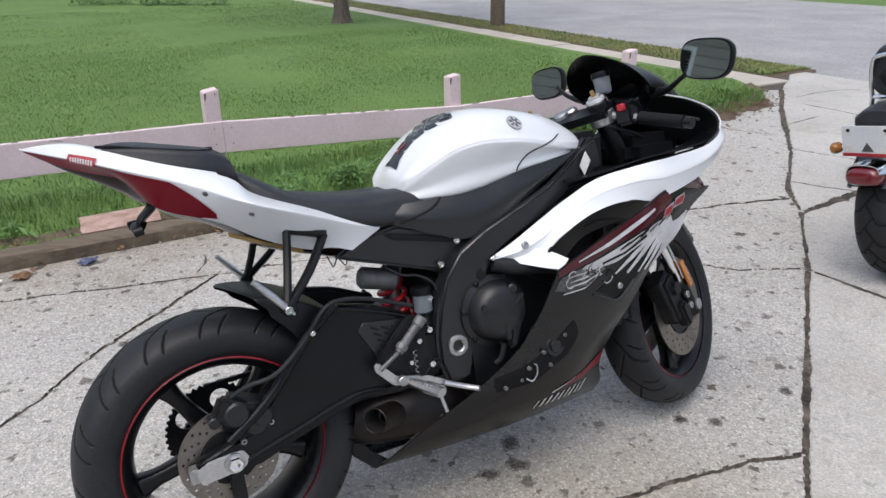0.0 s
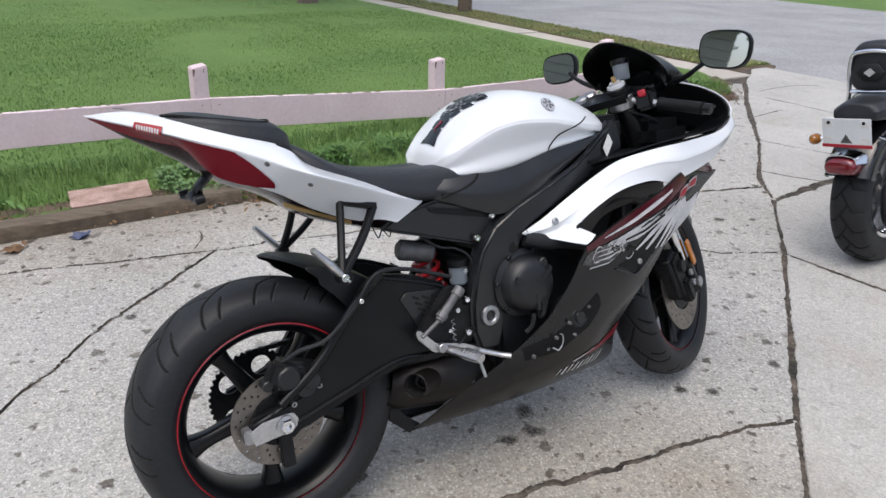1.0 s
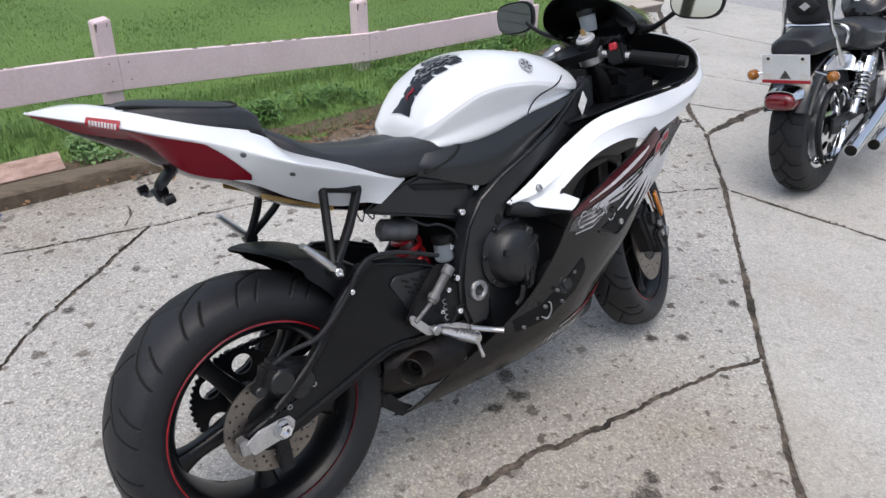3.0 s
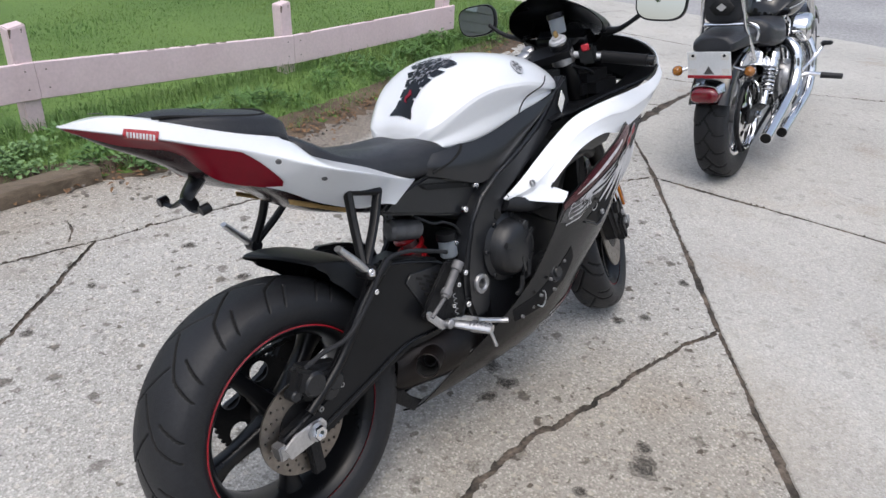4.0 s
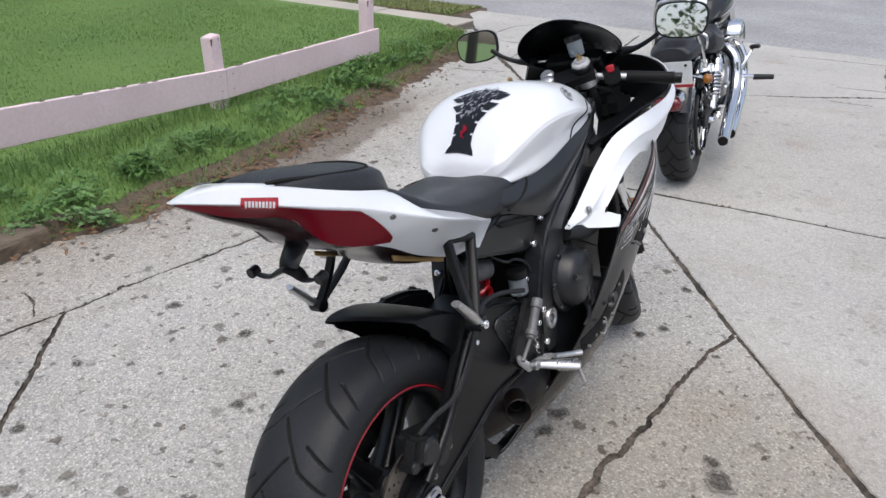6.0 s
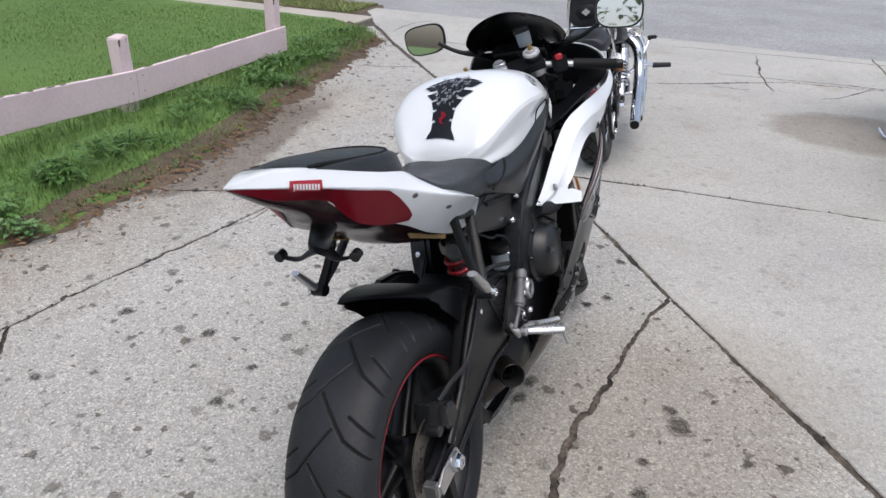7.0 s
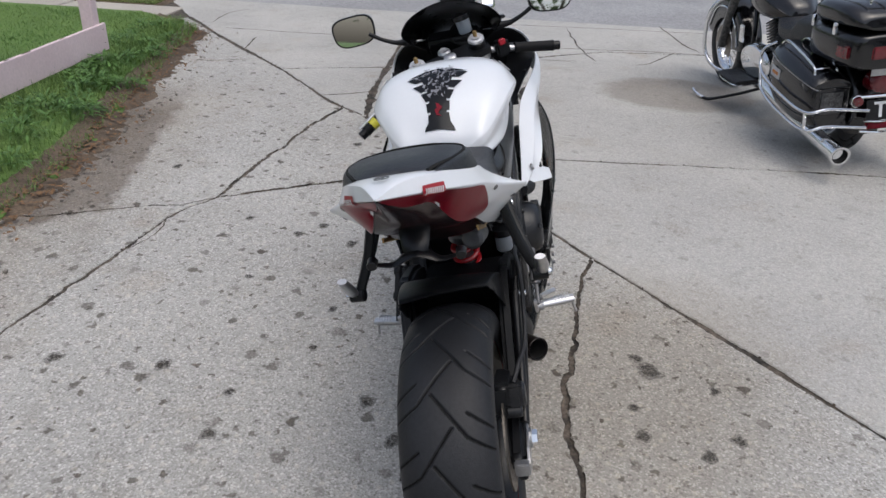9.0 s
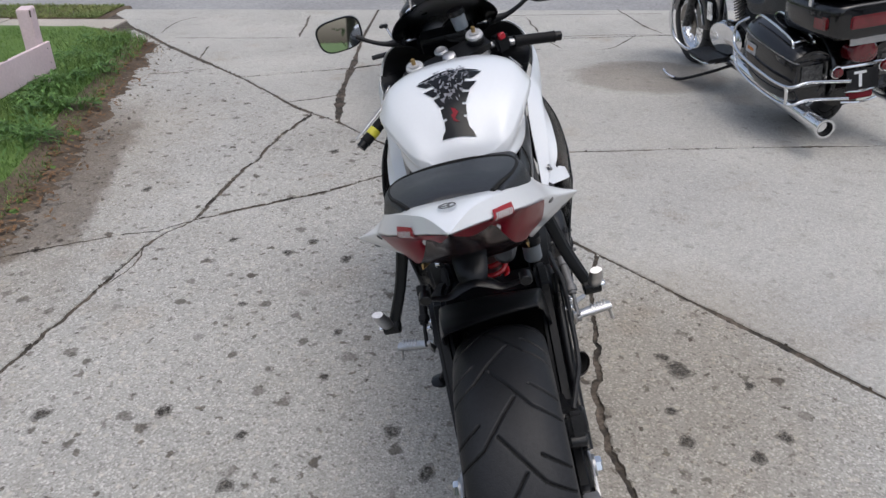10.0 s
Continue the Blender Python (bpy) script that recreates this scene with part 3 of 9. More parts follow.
def fine_crack(pts, w, seed):
    """A thin uneven line of dirt in a hairline crack."""
    rows = []
    p = spline([(x, y, 0.0) for x, y in pts], 40 * len(pts))
    for i, q in enumerate(p):
        d = p[min(i + 1, len(p) - 1)] - p[max(i - 1, 0)]
        s = np.array((-d[1], d[0], 0)) / (np.hypot(d[0], d[1]) + 1e-9)
        off = 0.018 * noise.noise(Vector((q[0] * 5, q[1] * 5, seed))) + 0.006 * noise.noise(Vector((q[0] * 30, q[1] * 30, seed)))
        hw = w * (0.35 + 0.9 * abs(noise.noise(Vector((q[0] * 9, q[1] * 9, seed + 5))))) * min(1.0, 0.2 + 8 * i / len(p), 0.2 + 8 * (1 - i / len(p)))
        rows.append([q + s * (off - hw) + np.array((0, 0, 0.001)), q + s * off + np.array((0, 0, 0.0025)), q + s * (off + hw) + np.array((0, 0, 0.001))])
    part("hairline_crack", grid_bm(rows), M_JOINT, driveway)


for k, (pts, w) in enumerate((
        ([(2.12, 4.10), (2.31, 3.97), (2.45, 3.88)], 0.016), ([(3.24, 6.30), (3.40, 6.02), (3.55, 5.72), (3.78, 5.34)], 0.014),
        ([(2.19, 5.49), (2.34, 5.37), (2.55, 5.22)], 0.008), ([(2.72, 5.50), (2.95, 5.68), (3.16, 5.81)], 0.012),
        ([(3.80, 5.32), (4.25, 5.59), (4.77, 5.92)], 0.020), ([(3.31, 6.58), (3.78, 6.85), (4.08, 6.89)], 0.010),
        ([(4.72, 3.62), (5.08, 3.12), (5.39, 2.68), (5.61, 2.27), (6.3, 1.1)], 0.013), ([(5.40, 4.55), (5.65, 4.20), (6.12, 3.52), (6.7, 2.61)], 0.014),
        ([(6.75, 3.14), (6.32, 2.86), (5.91, 2.60), (5.64, 2.37)], 0.018), ([(5.78, 3.83), (5.21, 3.50), (4.80, 3.22), (4.56, 3.01)], 0.013),
        ([(4.68, 2.69), (4.81, 2.62), (5.11, 2.59), (5.45, 2.57)], 0.014), ([(4.26, 3.41), (4.43, 3.15)], 0.009),
        ([(0.22, 3.335), (0.10, 3.25), (-0.08, 3.215)], 0.006), ([(-1.13, 2.93), (-1.12, 3.03), (-1.15, 3.14)], 0.006))):
    fine_crack(pts, w, k * 3)

# dark popped-out spots, each a ragged patch
def spot_mat():
    m = mat("dark_pitted_spot", (0.12, 0.105, 0.088), (0.055, 0.05, 0.044), 30.0, 0.95, bump=1.0, bscale=120, fine=0.5, fscale=150)
    n, l = m.node_tree.nodes, m.node_tree.links
    b = n["Principled BSDF"]
    co = n.new("ShaderNodeTexCoord").outputs["Object"]
    gap = n.new("ShaderNodeTexNoise")
    gap.inputs["Scale"].default_value, gap.inputs["Detail"].default_value = 95.0, 6.0
    l.new(co, gap.inputs["Vector"])
    r = n.new("ShaderNodeMapRange")
    r.inputs["From Min"].default_value, r.inputs["From Max"].default_value = 0.35, 0.65
    r.inputs["To Min"].default_value, r.inputs["To Max"].default_value = 0.52, 0.22
    l.new(gap.outputs["Fac"], r.inputs["Value"])
    l.new(r.outputs[0], b.inputs["Alpha"])
    return m


PITS = [(1.12, 1.93, 0.025), (0.83, 1.78, 0.022), (0.19, 1.70, 0.035), (0.20, 1.60, 0.030), (0.12, 1.56, 0.030), (1.50, 3.28, 0.030), (0.45, 1.23, 0.025), (-1.21, 2.31, 0.022), (-1.03, 2.56, 0.020), (0.73, 1.79, 0.020), (0.44, 2.76, 0.030), (0.51, 2.52, 0.028), (-0.15, 2.15, 0.020), (-0.26, 1.83, 0.025), (-0.47, 2.20, 0.020), (-0.50, 2.47, 0.025), (-0.63, 2.11, 0.028), (0.63, 3.79, 0.025), (0.24, 0.84, 0.030), (0.43, 0.96, 0.020), (0.09, 1.08, 0.030), (0.12, 0.90, 0.025), (0.41, 1.17, 0.045), (-0.35, 1.67, 0.025), (-0.68, 2.77, 0.030), (0.57, 2.73, 0.022), (0.20, 1.15, 0.020), (0.42, 3.04, 0.020), (0.05, 2.66, 0.020), (0.07, 2.25, 0.018)]
bm = bmesh.new()
for k, (x, y, r) in enumerate(PITS):
    for grow, lift in ((0.95, 0.0012), (0.62, 0.0020)):
        ring = []
        for a in np.linspace(0, 2 * math.pi, 26, endpoint=False):
            q = r * grow * (1 + 0.55 * noise.noise(Vector((1.3 * math.cos(a), 1.3 * math.sin(a), k * 3.1))) + 0.25 * noise.noise(Vector((5 * math.cos(a), 5 * math.sin(a), k * 2.3 + grow))))
            ring.append(bm.verts.new((x + q * math.cos(a) * (1.25 if k % 2 else 0.95), y + q * math.sin(a), lift)))
        bm.faces.new(ring)
bmesh.ops.triangulate(bm, faces=bm.faces[:])
tagged(part("pitted_spots", bm, spot_mat(), driveway, "dark ragged spots where the surface has popped out"), kind="stuff")

# ---- road, sidewalk and verge ----
road = thing("road", Matrix(), "pale worn asphalt road with cracks", "road", kind="structure")
rows = [[Vector(UV(u, v, -0.030 + (0.018 if u > 7.6 else 0.0))) for v in np.linspace(-60, 80, 141)] for u in (7.36, 7.62, 9.0, 11.0, 13.0, 16.0)]
part("road_surface", grid_bm(rows), M_ASPH, road)
random.seed(5)
for i in range(26):
    v0, u0 = random.uniform(-8, 22), random.uniform(7.8, 12)
    a = random.choice((0.05, 0.1, 1.5, 1.45, 1.6, -0.2)) + random.uniform(-0.15, 0.15)
    ln = random.uniform(0.8, 4)
    pts = []
    for k in range(14):
        s = ln * k / 13
        pts.append(UV(u0 + s * math.sin(a) + 0.1 * noise.noise(Vector((i, s * 1.5, 0))), v0 + s * math.cos(a) + 0.1 * noise.noise(Vector((i, s * 1.5, 5))), -0.0225))
    if all(7.65 < p[0] * 0.8788 + p[1] * 0.4772 < 15 for p in pts):
        part("crack", tube(pts, random.uniform(0.012, 0.032), 5, flat=0.12), M_TAR, road)
part("gutter_joint", tube([UV(7.6 + 0.03 * noise.noise(Vector((v, 1, 0))), v, -0.028) for v in np.linspace(-12, 60, 240)], 0.03, 5, flat=0.2), M_TAR, road)

walkway = thing("sidewalk", Matrix(), "narrow concrete sidewalk of square flags beside the road", "sidewalk", kind="structure")
flag = box(0, 0.60, -0.595, 0.595, -0.1, 0.0, 0.008, 1)
me = None
for i in range(30):
    if me is None:
        ob = part("flag", flag, M_WALK, walkway)
        me = ob.data
    else:
        ob = put("flag", me, M_WALK, walkway)
    ob.matrix_local = TO_UV @ pose(6.12, 5.35 + 1.21 * i, 0.012 + 0.006 * math.sin(i * 2.3), 0.3 * math.sin(i * 1.7), 0.3 * math.cos(i * 2.1), 0)

# ---- lawn with its worn edge ----
def lawn_edge(u):
    """v of the lawn's front edge."""
    return float(np.interp(u, (-6, -0.5, 0.6, 1.1, 2.2, 3.2, 4.6, 5.6, 6.0), (3.9, 3.78, 3.72, 3.50, 3.52, 3.72, 3.98, 4.15, 4.6))) + 0.05 * noise.noise(Vector((u * 2.5, 0, 0))) + 0.02 * noise.noise(Vector((u * 11, 4, 0)))


def lawn_z(u, v, e):
    d = v - e
    z = 0.012 + 0.055 * min(1.0, max(0.0, d) / 0.30) + 0.02 * noise.noise(Vector((u * 0.8, v * 0.8, 2))) * min(1, max(0, d))
    return z + 0.006 * noise.noise(Vector((u * 9, v * 9, 1)))


def lawn_rows(ulist, steps, end):
    rows = []
    for u in ulist:
        e = lawn_edge(u)
        row = [UV(u, e - 0.015, -0.02)]
        for s in steps:
            v = e + s * (end - e)
            row.append(UV(u, v, lawn_z(u, v, e)))
        rows.append(row)
    return rows


lawn = thing("lawn", Matrix(), "mown green lawn with a worn earthy edge", "lawn", kind="structure")
us = list(np.linspace(-40, -6, 18)) + list(np.linspace(-5.8, 6.05, 240))
steps = [0, 0.0006, 0.0015, 0.003, 0.006, 0.01, 0.016, 0.03, 0.06, 0.12, 0.25, 0.5, 1.0]
part("turf", grid_bm(lawn_rows(us, steps, 60.0)), M_LAWN, lawn, angle=80)
# bare earth strip in front of the grass
rows = []
for u in np.linspace(-3.5, 6.1, 420):
    e = lawn_edge(u)
    w = float(np.interp(u, (-3, 0.6, 1.2, 2.5, 4.5, 6.0), (0.05, 0.06, 0.10, 0.13, 0.15, 0.12))) * (1 + 0.7 * noise.noise(Vector((u * 3, 9, 0))) + 0.6 * noise.noise(Vector((u * 17, 2, 0))))
    rows.append([UV(u, e - w + s * (w + 0.16), -0.012 + (0.062 * s) + 0.007 * noise.noise(Vector((u * 14, s * 6, 3))) * min(1, 4 * s)) for s in np.linspace(0, 1, 9)])
part("earth_edge", grid_bm(rows), M_EARTH, lawn, "damp brown earth with dead leaves", 80)
# verge between sidewalk and road
rows = [[UV(u, v, 0.01 + 0.012 * noise.noise(Vector((u * 4, v * 4, 2))) - (0.05 if u in (6.73, 7.56) or v == vs0 else 0)) for u in (6.73, 6.76, 6.9, 7.1, 7.3, 7.52, 7.56)] for vs0 in (5.0,) for v in [5.0] + list(np.linspace(5.03, 60, 160))]
part("verge", grid_bm(rows), M_EARTH, lawn, "thin grassy verge beside the road", 80)

# grass blades, too many to count
M_GRASS = mat("grass_blades", (0.090, 0.186, 0.038), (0.150, 0.230, 0.056), 1.1, 0.55, 0.7, fine=0.25, fscale=30)
M_DRYGRASS = mat("pale_grass_blades", (0.25, 0.245, 0.085), (0.13, 0.20, 0.05), 1.2, 0.6, fine=0.25, fscale=30)


def blades(name, spots, height, width, material, lean=0.5, seed=1, parent=None, label=""):
    """One mesh of bent three-sided blades at (x, y, z) spots."""
    rng = np.random.default_rng(seed)
    p = np.array(spots, float)
    k = len(p)
    h = height * rng.uniform(0.55, 1.25, k) if np.isscalar(height) else height * rng.uniform(0.6, 1.2, k)
    a = rng.uniform(0, 2 * np.pi, k)
    d = np.stack([np.cos(a), np.sin(a), np.zeros(k)], 1)
    s = np.stack([-np.sin(a), np.cos(a), np.zeros(k)], 1)
    ln = rng.uniform(0.1, 1.0, k) * lean
    w = (width * rng.uniform(0.7, 1.3, k))[:, None]
    up = np.array((0, 0, 1.0))
    mid = p + d * (ln * h * 0.35)[:, None] + up * (h * 0.6)[:, None]
    tip = p + d * (ln * h)[:, None] + up * (h * (1 - 0.35 * ln))[:, None]
    vs = np.stack([p - s * w, p + s * w, mid + s * w * 0.75, mid - s * w * 0.75, tip], 1).reshape(-1, 3)
    i = np.arange(k)[:, None] * 5
    faces = [tuple(f) for f in (i + np.array([[0, 1, 2, 3]])).tolist()] + [tuple(f) for f in (i + np.array([[3, 2, 4]])).tolist()]
    me = bpy.data.meshes.new(name)
    me.from_pydata(vs.tolist(), [], faces)
    return tagged(put(name, me, material, parent, label), kind="stuff")


rng = np.random.default_rng(3)
spots = []
heights = []
while len(spots) < 90000:
    u, q = rng.uniform(-2.6, 6.0), rng.random()
    e = lawn_edge(u)
    v = e + 0.02 + (q ** 1.7) * 7.5
    if u > 5.95 - 0.1 * rng.random():
        continue
    d = v - e
    if u > 5.5 and d > 1.2 and u > 5.88:
        continue
    if d < 0.14 and rng.random() < 0.65:
        continue
    spots.append(UV(u, v, lawn_z(u, v, e) - 0.004))
    tall = 0.036 + (0.08 * math.exp(-((v - 4.27) / 0.16) ** 2)) + 0.03 * math.exp(-((d - 0.25) / 0.2) ** 2) * (0.5 + noise.noise(Vector((u * 2, v * 2, 8))))
    heights.append(max(0.028, tall))
blades("grass", spots, np.array(heights), 0.0020, M_GRASS, 1.1, 11, lawn, "fresh green grass")
spots = []
while len(spots) < 150000:
    u, v = rng.uniform(-9, 6.05), 4 + 15 * rng.random()
    if v < lawn_edge(u) + 0.06 or u > 5.9:
        continue
    spots.append(UV(u, v, lawn_z(u, v, 3.7) - 0.004))
blades("grass", spots, 0.024, 0.0030, M_GRASS, 1.4, 12, lawn, "fresh green grass")
spots = []
while len(spots) < 24000:
    u, v = rng.uniform(6.76, 7.52), 5.1 + 16 * rng.random() ** 1.5
    spots.append(UV(u, v, 0.0))
blades("grass", spots, 0.045, 0.005, M_DRYGRASS, 1.4, 13, lawn, "thin yellowish grass")

# ---- low pink fence ----
def fence_post(parent, u, lean, top):
    bm = box(-0.045, 0.045, -0.045, 0.045, -0.1, top, 0.006, 2)
    for v in bm.verts:
        if v.co.z > top - 0.05:
            v.co.z += 0.008 * (v.co.x / 0.045) + 0.005 * noise.noise(v.co * 30)
    bm.transform(TO_UV @ pose(u, 4.335, 0, lean, 0.6 * lean, 2))
    ob = part("post", bm, M_PINK, parent)
    for x0, x1, z0 in ((-0.040, -0.026, 0.055), (0.018, 0.026, 0.035)):
        chip = box(x0, x1, -0.0462, -0.03, top - z0, top - 0.012, 0.002, 1)
        for v in chip.verts:
            if v.co.z < top - 0.03:
                v.co.x = x0 + 0.3 * (v.co.x - x0)
        chip.transform(TO_UV @ pose(u, 4.335, 0, lean, 0.6 * lean, 2))
        part("bare_patch", chip, M_BAREWOOD, ob, "dark bare wood where paint has gone")
    return ob


def rail(parent, u0, u1, z, dz):
    """A board with slightly worn, wavy edges, nailed to the posts."""
    rows = []
    for u in np.linspace(u0, u1, 40):
        w = 0.004 * noise.noise(Vector((u * 3, z, 1)))
        zz = z + dz * (u - u0) / (u1 - u0)
        rows.append([UV(u, 4.288 + a + w, zz + b + 0.0025 * noise.noise(Vector((u * 17, b * 9, 3)))) for a, b in
                     ((-0.014, -0.106), (-0.018, -0.102), (-0.018, 0.080), (-0.014, 0.084), (0.0, 0.085), (0.0, -0.106))])
    ob = part("rail", grid_bm(rows, True, True), M_PINK, parent)
    for k in range(9):
        u = u0 + (u1 - u0) * (0.5 + 0.49 * noise.noise(Vector((k * 3.7, u0, 5))) * 1.8)
        if u0 + 0.05 < u < u1 - 0.05:
            w = 0.012 + 0.03 * abs(noise.noise(Vector((k * 1.3, u0, 9))))
            chip = box(-w, w, -0.0012, 0.012, -0.0045, 0.0018, 0.001, 1)
            chip.transform(Matrix.Translation(UV(u, 4.2745, z + 0.0835 + dz * (u - u0) / (u1 - u0))) @ TO_UV)
            part("bare_patch", chip, M_BAREWOOD, ob)
    for u in (u0 + 0.05, u1 - 0.05):
        for k in (-0.05, 0.045):
            part("nail", lathe([(0, 0), (0.004, 0), (0.004, 0.002), (0, 0.0022)], 8, axis="y", at=(0, 0, 0)), M_BAREWOOD, ob).matrix_local = Matrix.Translation(UV(u, 4.2665, z + k + dz * (u - u0) / (u1 - u0))) @ TO_UV


fence = thing("fence", Matrix(), "low pink painted wooden fence with a single wide rail", "fence")
POSTS = (-4.1, -2.45, -0.83, 0.79, 2.455, 4.07)
for i, u in enumerate(POSTS):
    fence_post(fence, u, (1.2, -0.8, 0.6, 1.5, -0.5, 0.4)[i], (0.66, 0.65, 0.63, 0.605, 0.530, 0.57)[i])
for a, b, z, dz in ((-4.1, -0.83, 0.40, -0.027), (-0.83, 0.84, 0.373, -0.036), (0.842, 2.485, 0.337, -0.097), (2.488, 4.16, 0.240, 0.010)):
    rail(fence, a, b, z, dz)

# ---- timber edging and a broken board lying behind it ----
rows = []
for u in np.linspace(-3.2, 0.78, 70):
    e = 0.006
    j = [noise.noise(Vector((u * 5, k * 3.1, 1))) * e for k in range(8)]
    sec = [(-0.07, -0.02), (-0.074, 0.06), (-0.062, 0.072), (0.0, 0.076), (0.05, 0.07), (0.066, 0.058), (0.07, 0.0), (0.0, -0.02)]
    rows.append([UV(u, 3.66 + a + j[k], b + j[(k + 3) % 8]) for k, (a, b) in enumerate(sec)])
edging = tagged(part("timber_edging", grid_bm(rows, True, True), M_TIMBER), "weathered grey-brown landscape timber along the lawn", "timber edging", kind="structure")
bm = box(-0.19, 0.19, -0.05, 0.05, -0.009, 0.009, 0.003, 1)
bmesh.ops.subdivide_edges(bm, edges=bm.edges[:], cuts=3, use_grid_fill=True)
for v in bm.verts:
    if v.co.x < -0.16:
        v.co.x += 0.05 * noise.noise(Vector((0, v.co.y * 20, 1)))
M_OLDPINK = mat("flaking_pink_paint", (0.52, 0.36, 0.31), (0.30, 0.20, 0.16), 14.0, 0.85, fine=0.25, stretch=(1, 4, 4))
ob = part("broken_board", bm, M_OLDPINK)
ob.matrix_world = TO_UV @ pose(0.17, 3.80, 0.088, 42, 0, 1)
tagged(ob, "broken flaking pink board leaning behind the timber", "board")

# ---- the white and black sport motorcycle: x ahead from the rear axle, y to its left, z up ----
def groove_depth(s, y, pitch, segs, half, depth):
    """Depth of diagonal grooves at arc length s and across y."""
    s = s % pitch
    d = np.full(s.shape, 9.0)
    for s0, y0, s1, y1 in segs:
        for k in (-pitch, 0, pitch):
            ax, ay, bx, by = s0 + k, y0, s1 + k, y1
            t = np.clip(((s - ax) * (bx - ax) + (y - ay) * (by - ay)) / ((bx - ax) ** 2 + (by - ay) ** 2), 0, 1)
            d = np.minimum(d, np.hypot(s - ax - t * (bx - ax), y - ay - t * (by - ay)))
    return depth * np.clip((half * 1.6 - d) / (half * 0.8), 0, 1)


def tyre_mesh(name, prof, n, m, pitch, segs, half=0.0021, depth=0.008):
    """A round tyre with cut grooves; prof is (radius, y) from bead to bead."""
    p = spline(prof, m)
    th = np.linspace(0, 2 * np.pi, n, endpoint=False)
    r, y = np.meshgrid(p[:, 0], p[:, 1])[0], None
    R_, T_ = np.meshgrid(p[:, 0], th)
    Y_, _ = np.meshgrid(p[:, 1], th)
    rmax = p[:, 0].max()
    cut = groove_depth(T_ * rmax, Y_, 2 * np.pi * rmax / round(2 * np.pi * rmax / pitch), segs, half, depth)
    cut *= np.clip((R_ - (rmax - 0.052)) / 0.008, 0, 1)
    R_ = R_ - cut
    v = np.stack([R_ * np.cos(T_), Y_, R_ * np.sin(T_)], -1).reshape(-1, 3)
    i, j = np.meshgrid(np.arange(n), np.arange(m - 1), indexing="ij")
    a, b = i * m + j, ((i + 1) % n) * m + j
    f = np.stack([a, a + 1, b + 1, b], -1).reshape(-1, 4)
    me = bpy.data.meshes.new(name)
    me.from_pydata(v.tolist(), [], f.tolist())
    me.polygons.foreach_set("use_smooth", [True] * len(f))
    # faces deep in a groove, which get the painted shade colour
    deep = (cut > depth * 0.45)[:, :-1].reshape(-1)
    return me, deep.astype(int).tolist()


TREAD = [(0.0, 0.020, 0.085, -0.048), (0.085, -0.048, 0.112, -0.094), (0.066, -0.020, 0.151, 0.048), (0.151, 0.048, 0.178, 0.094), (0.040, -0.050, 0.068, -0.094), (0.106, 0.050, 0.134, 0.094)]


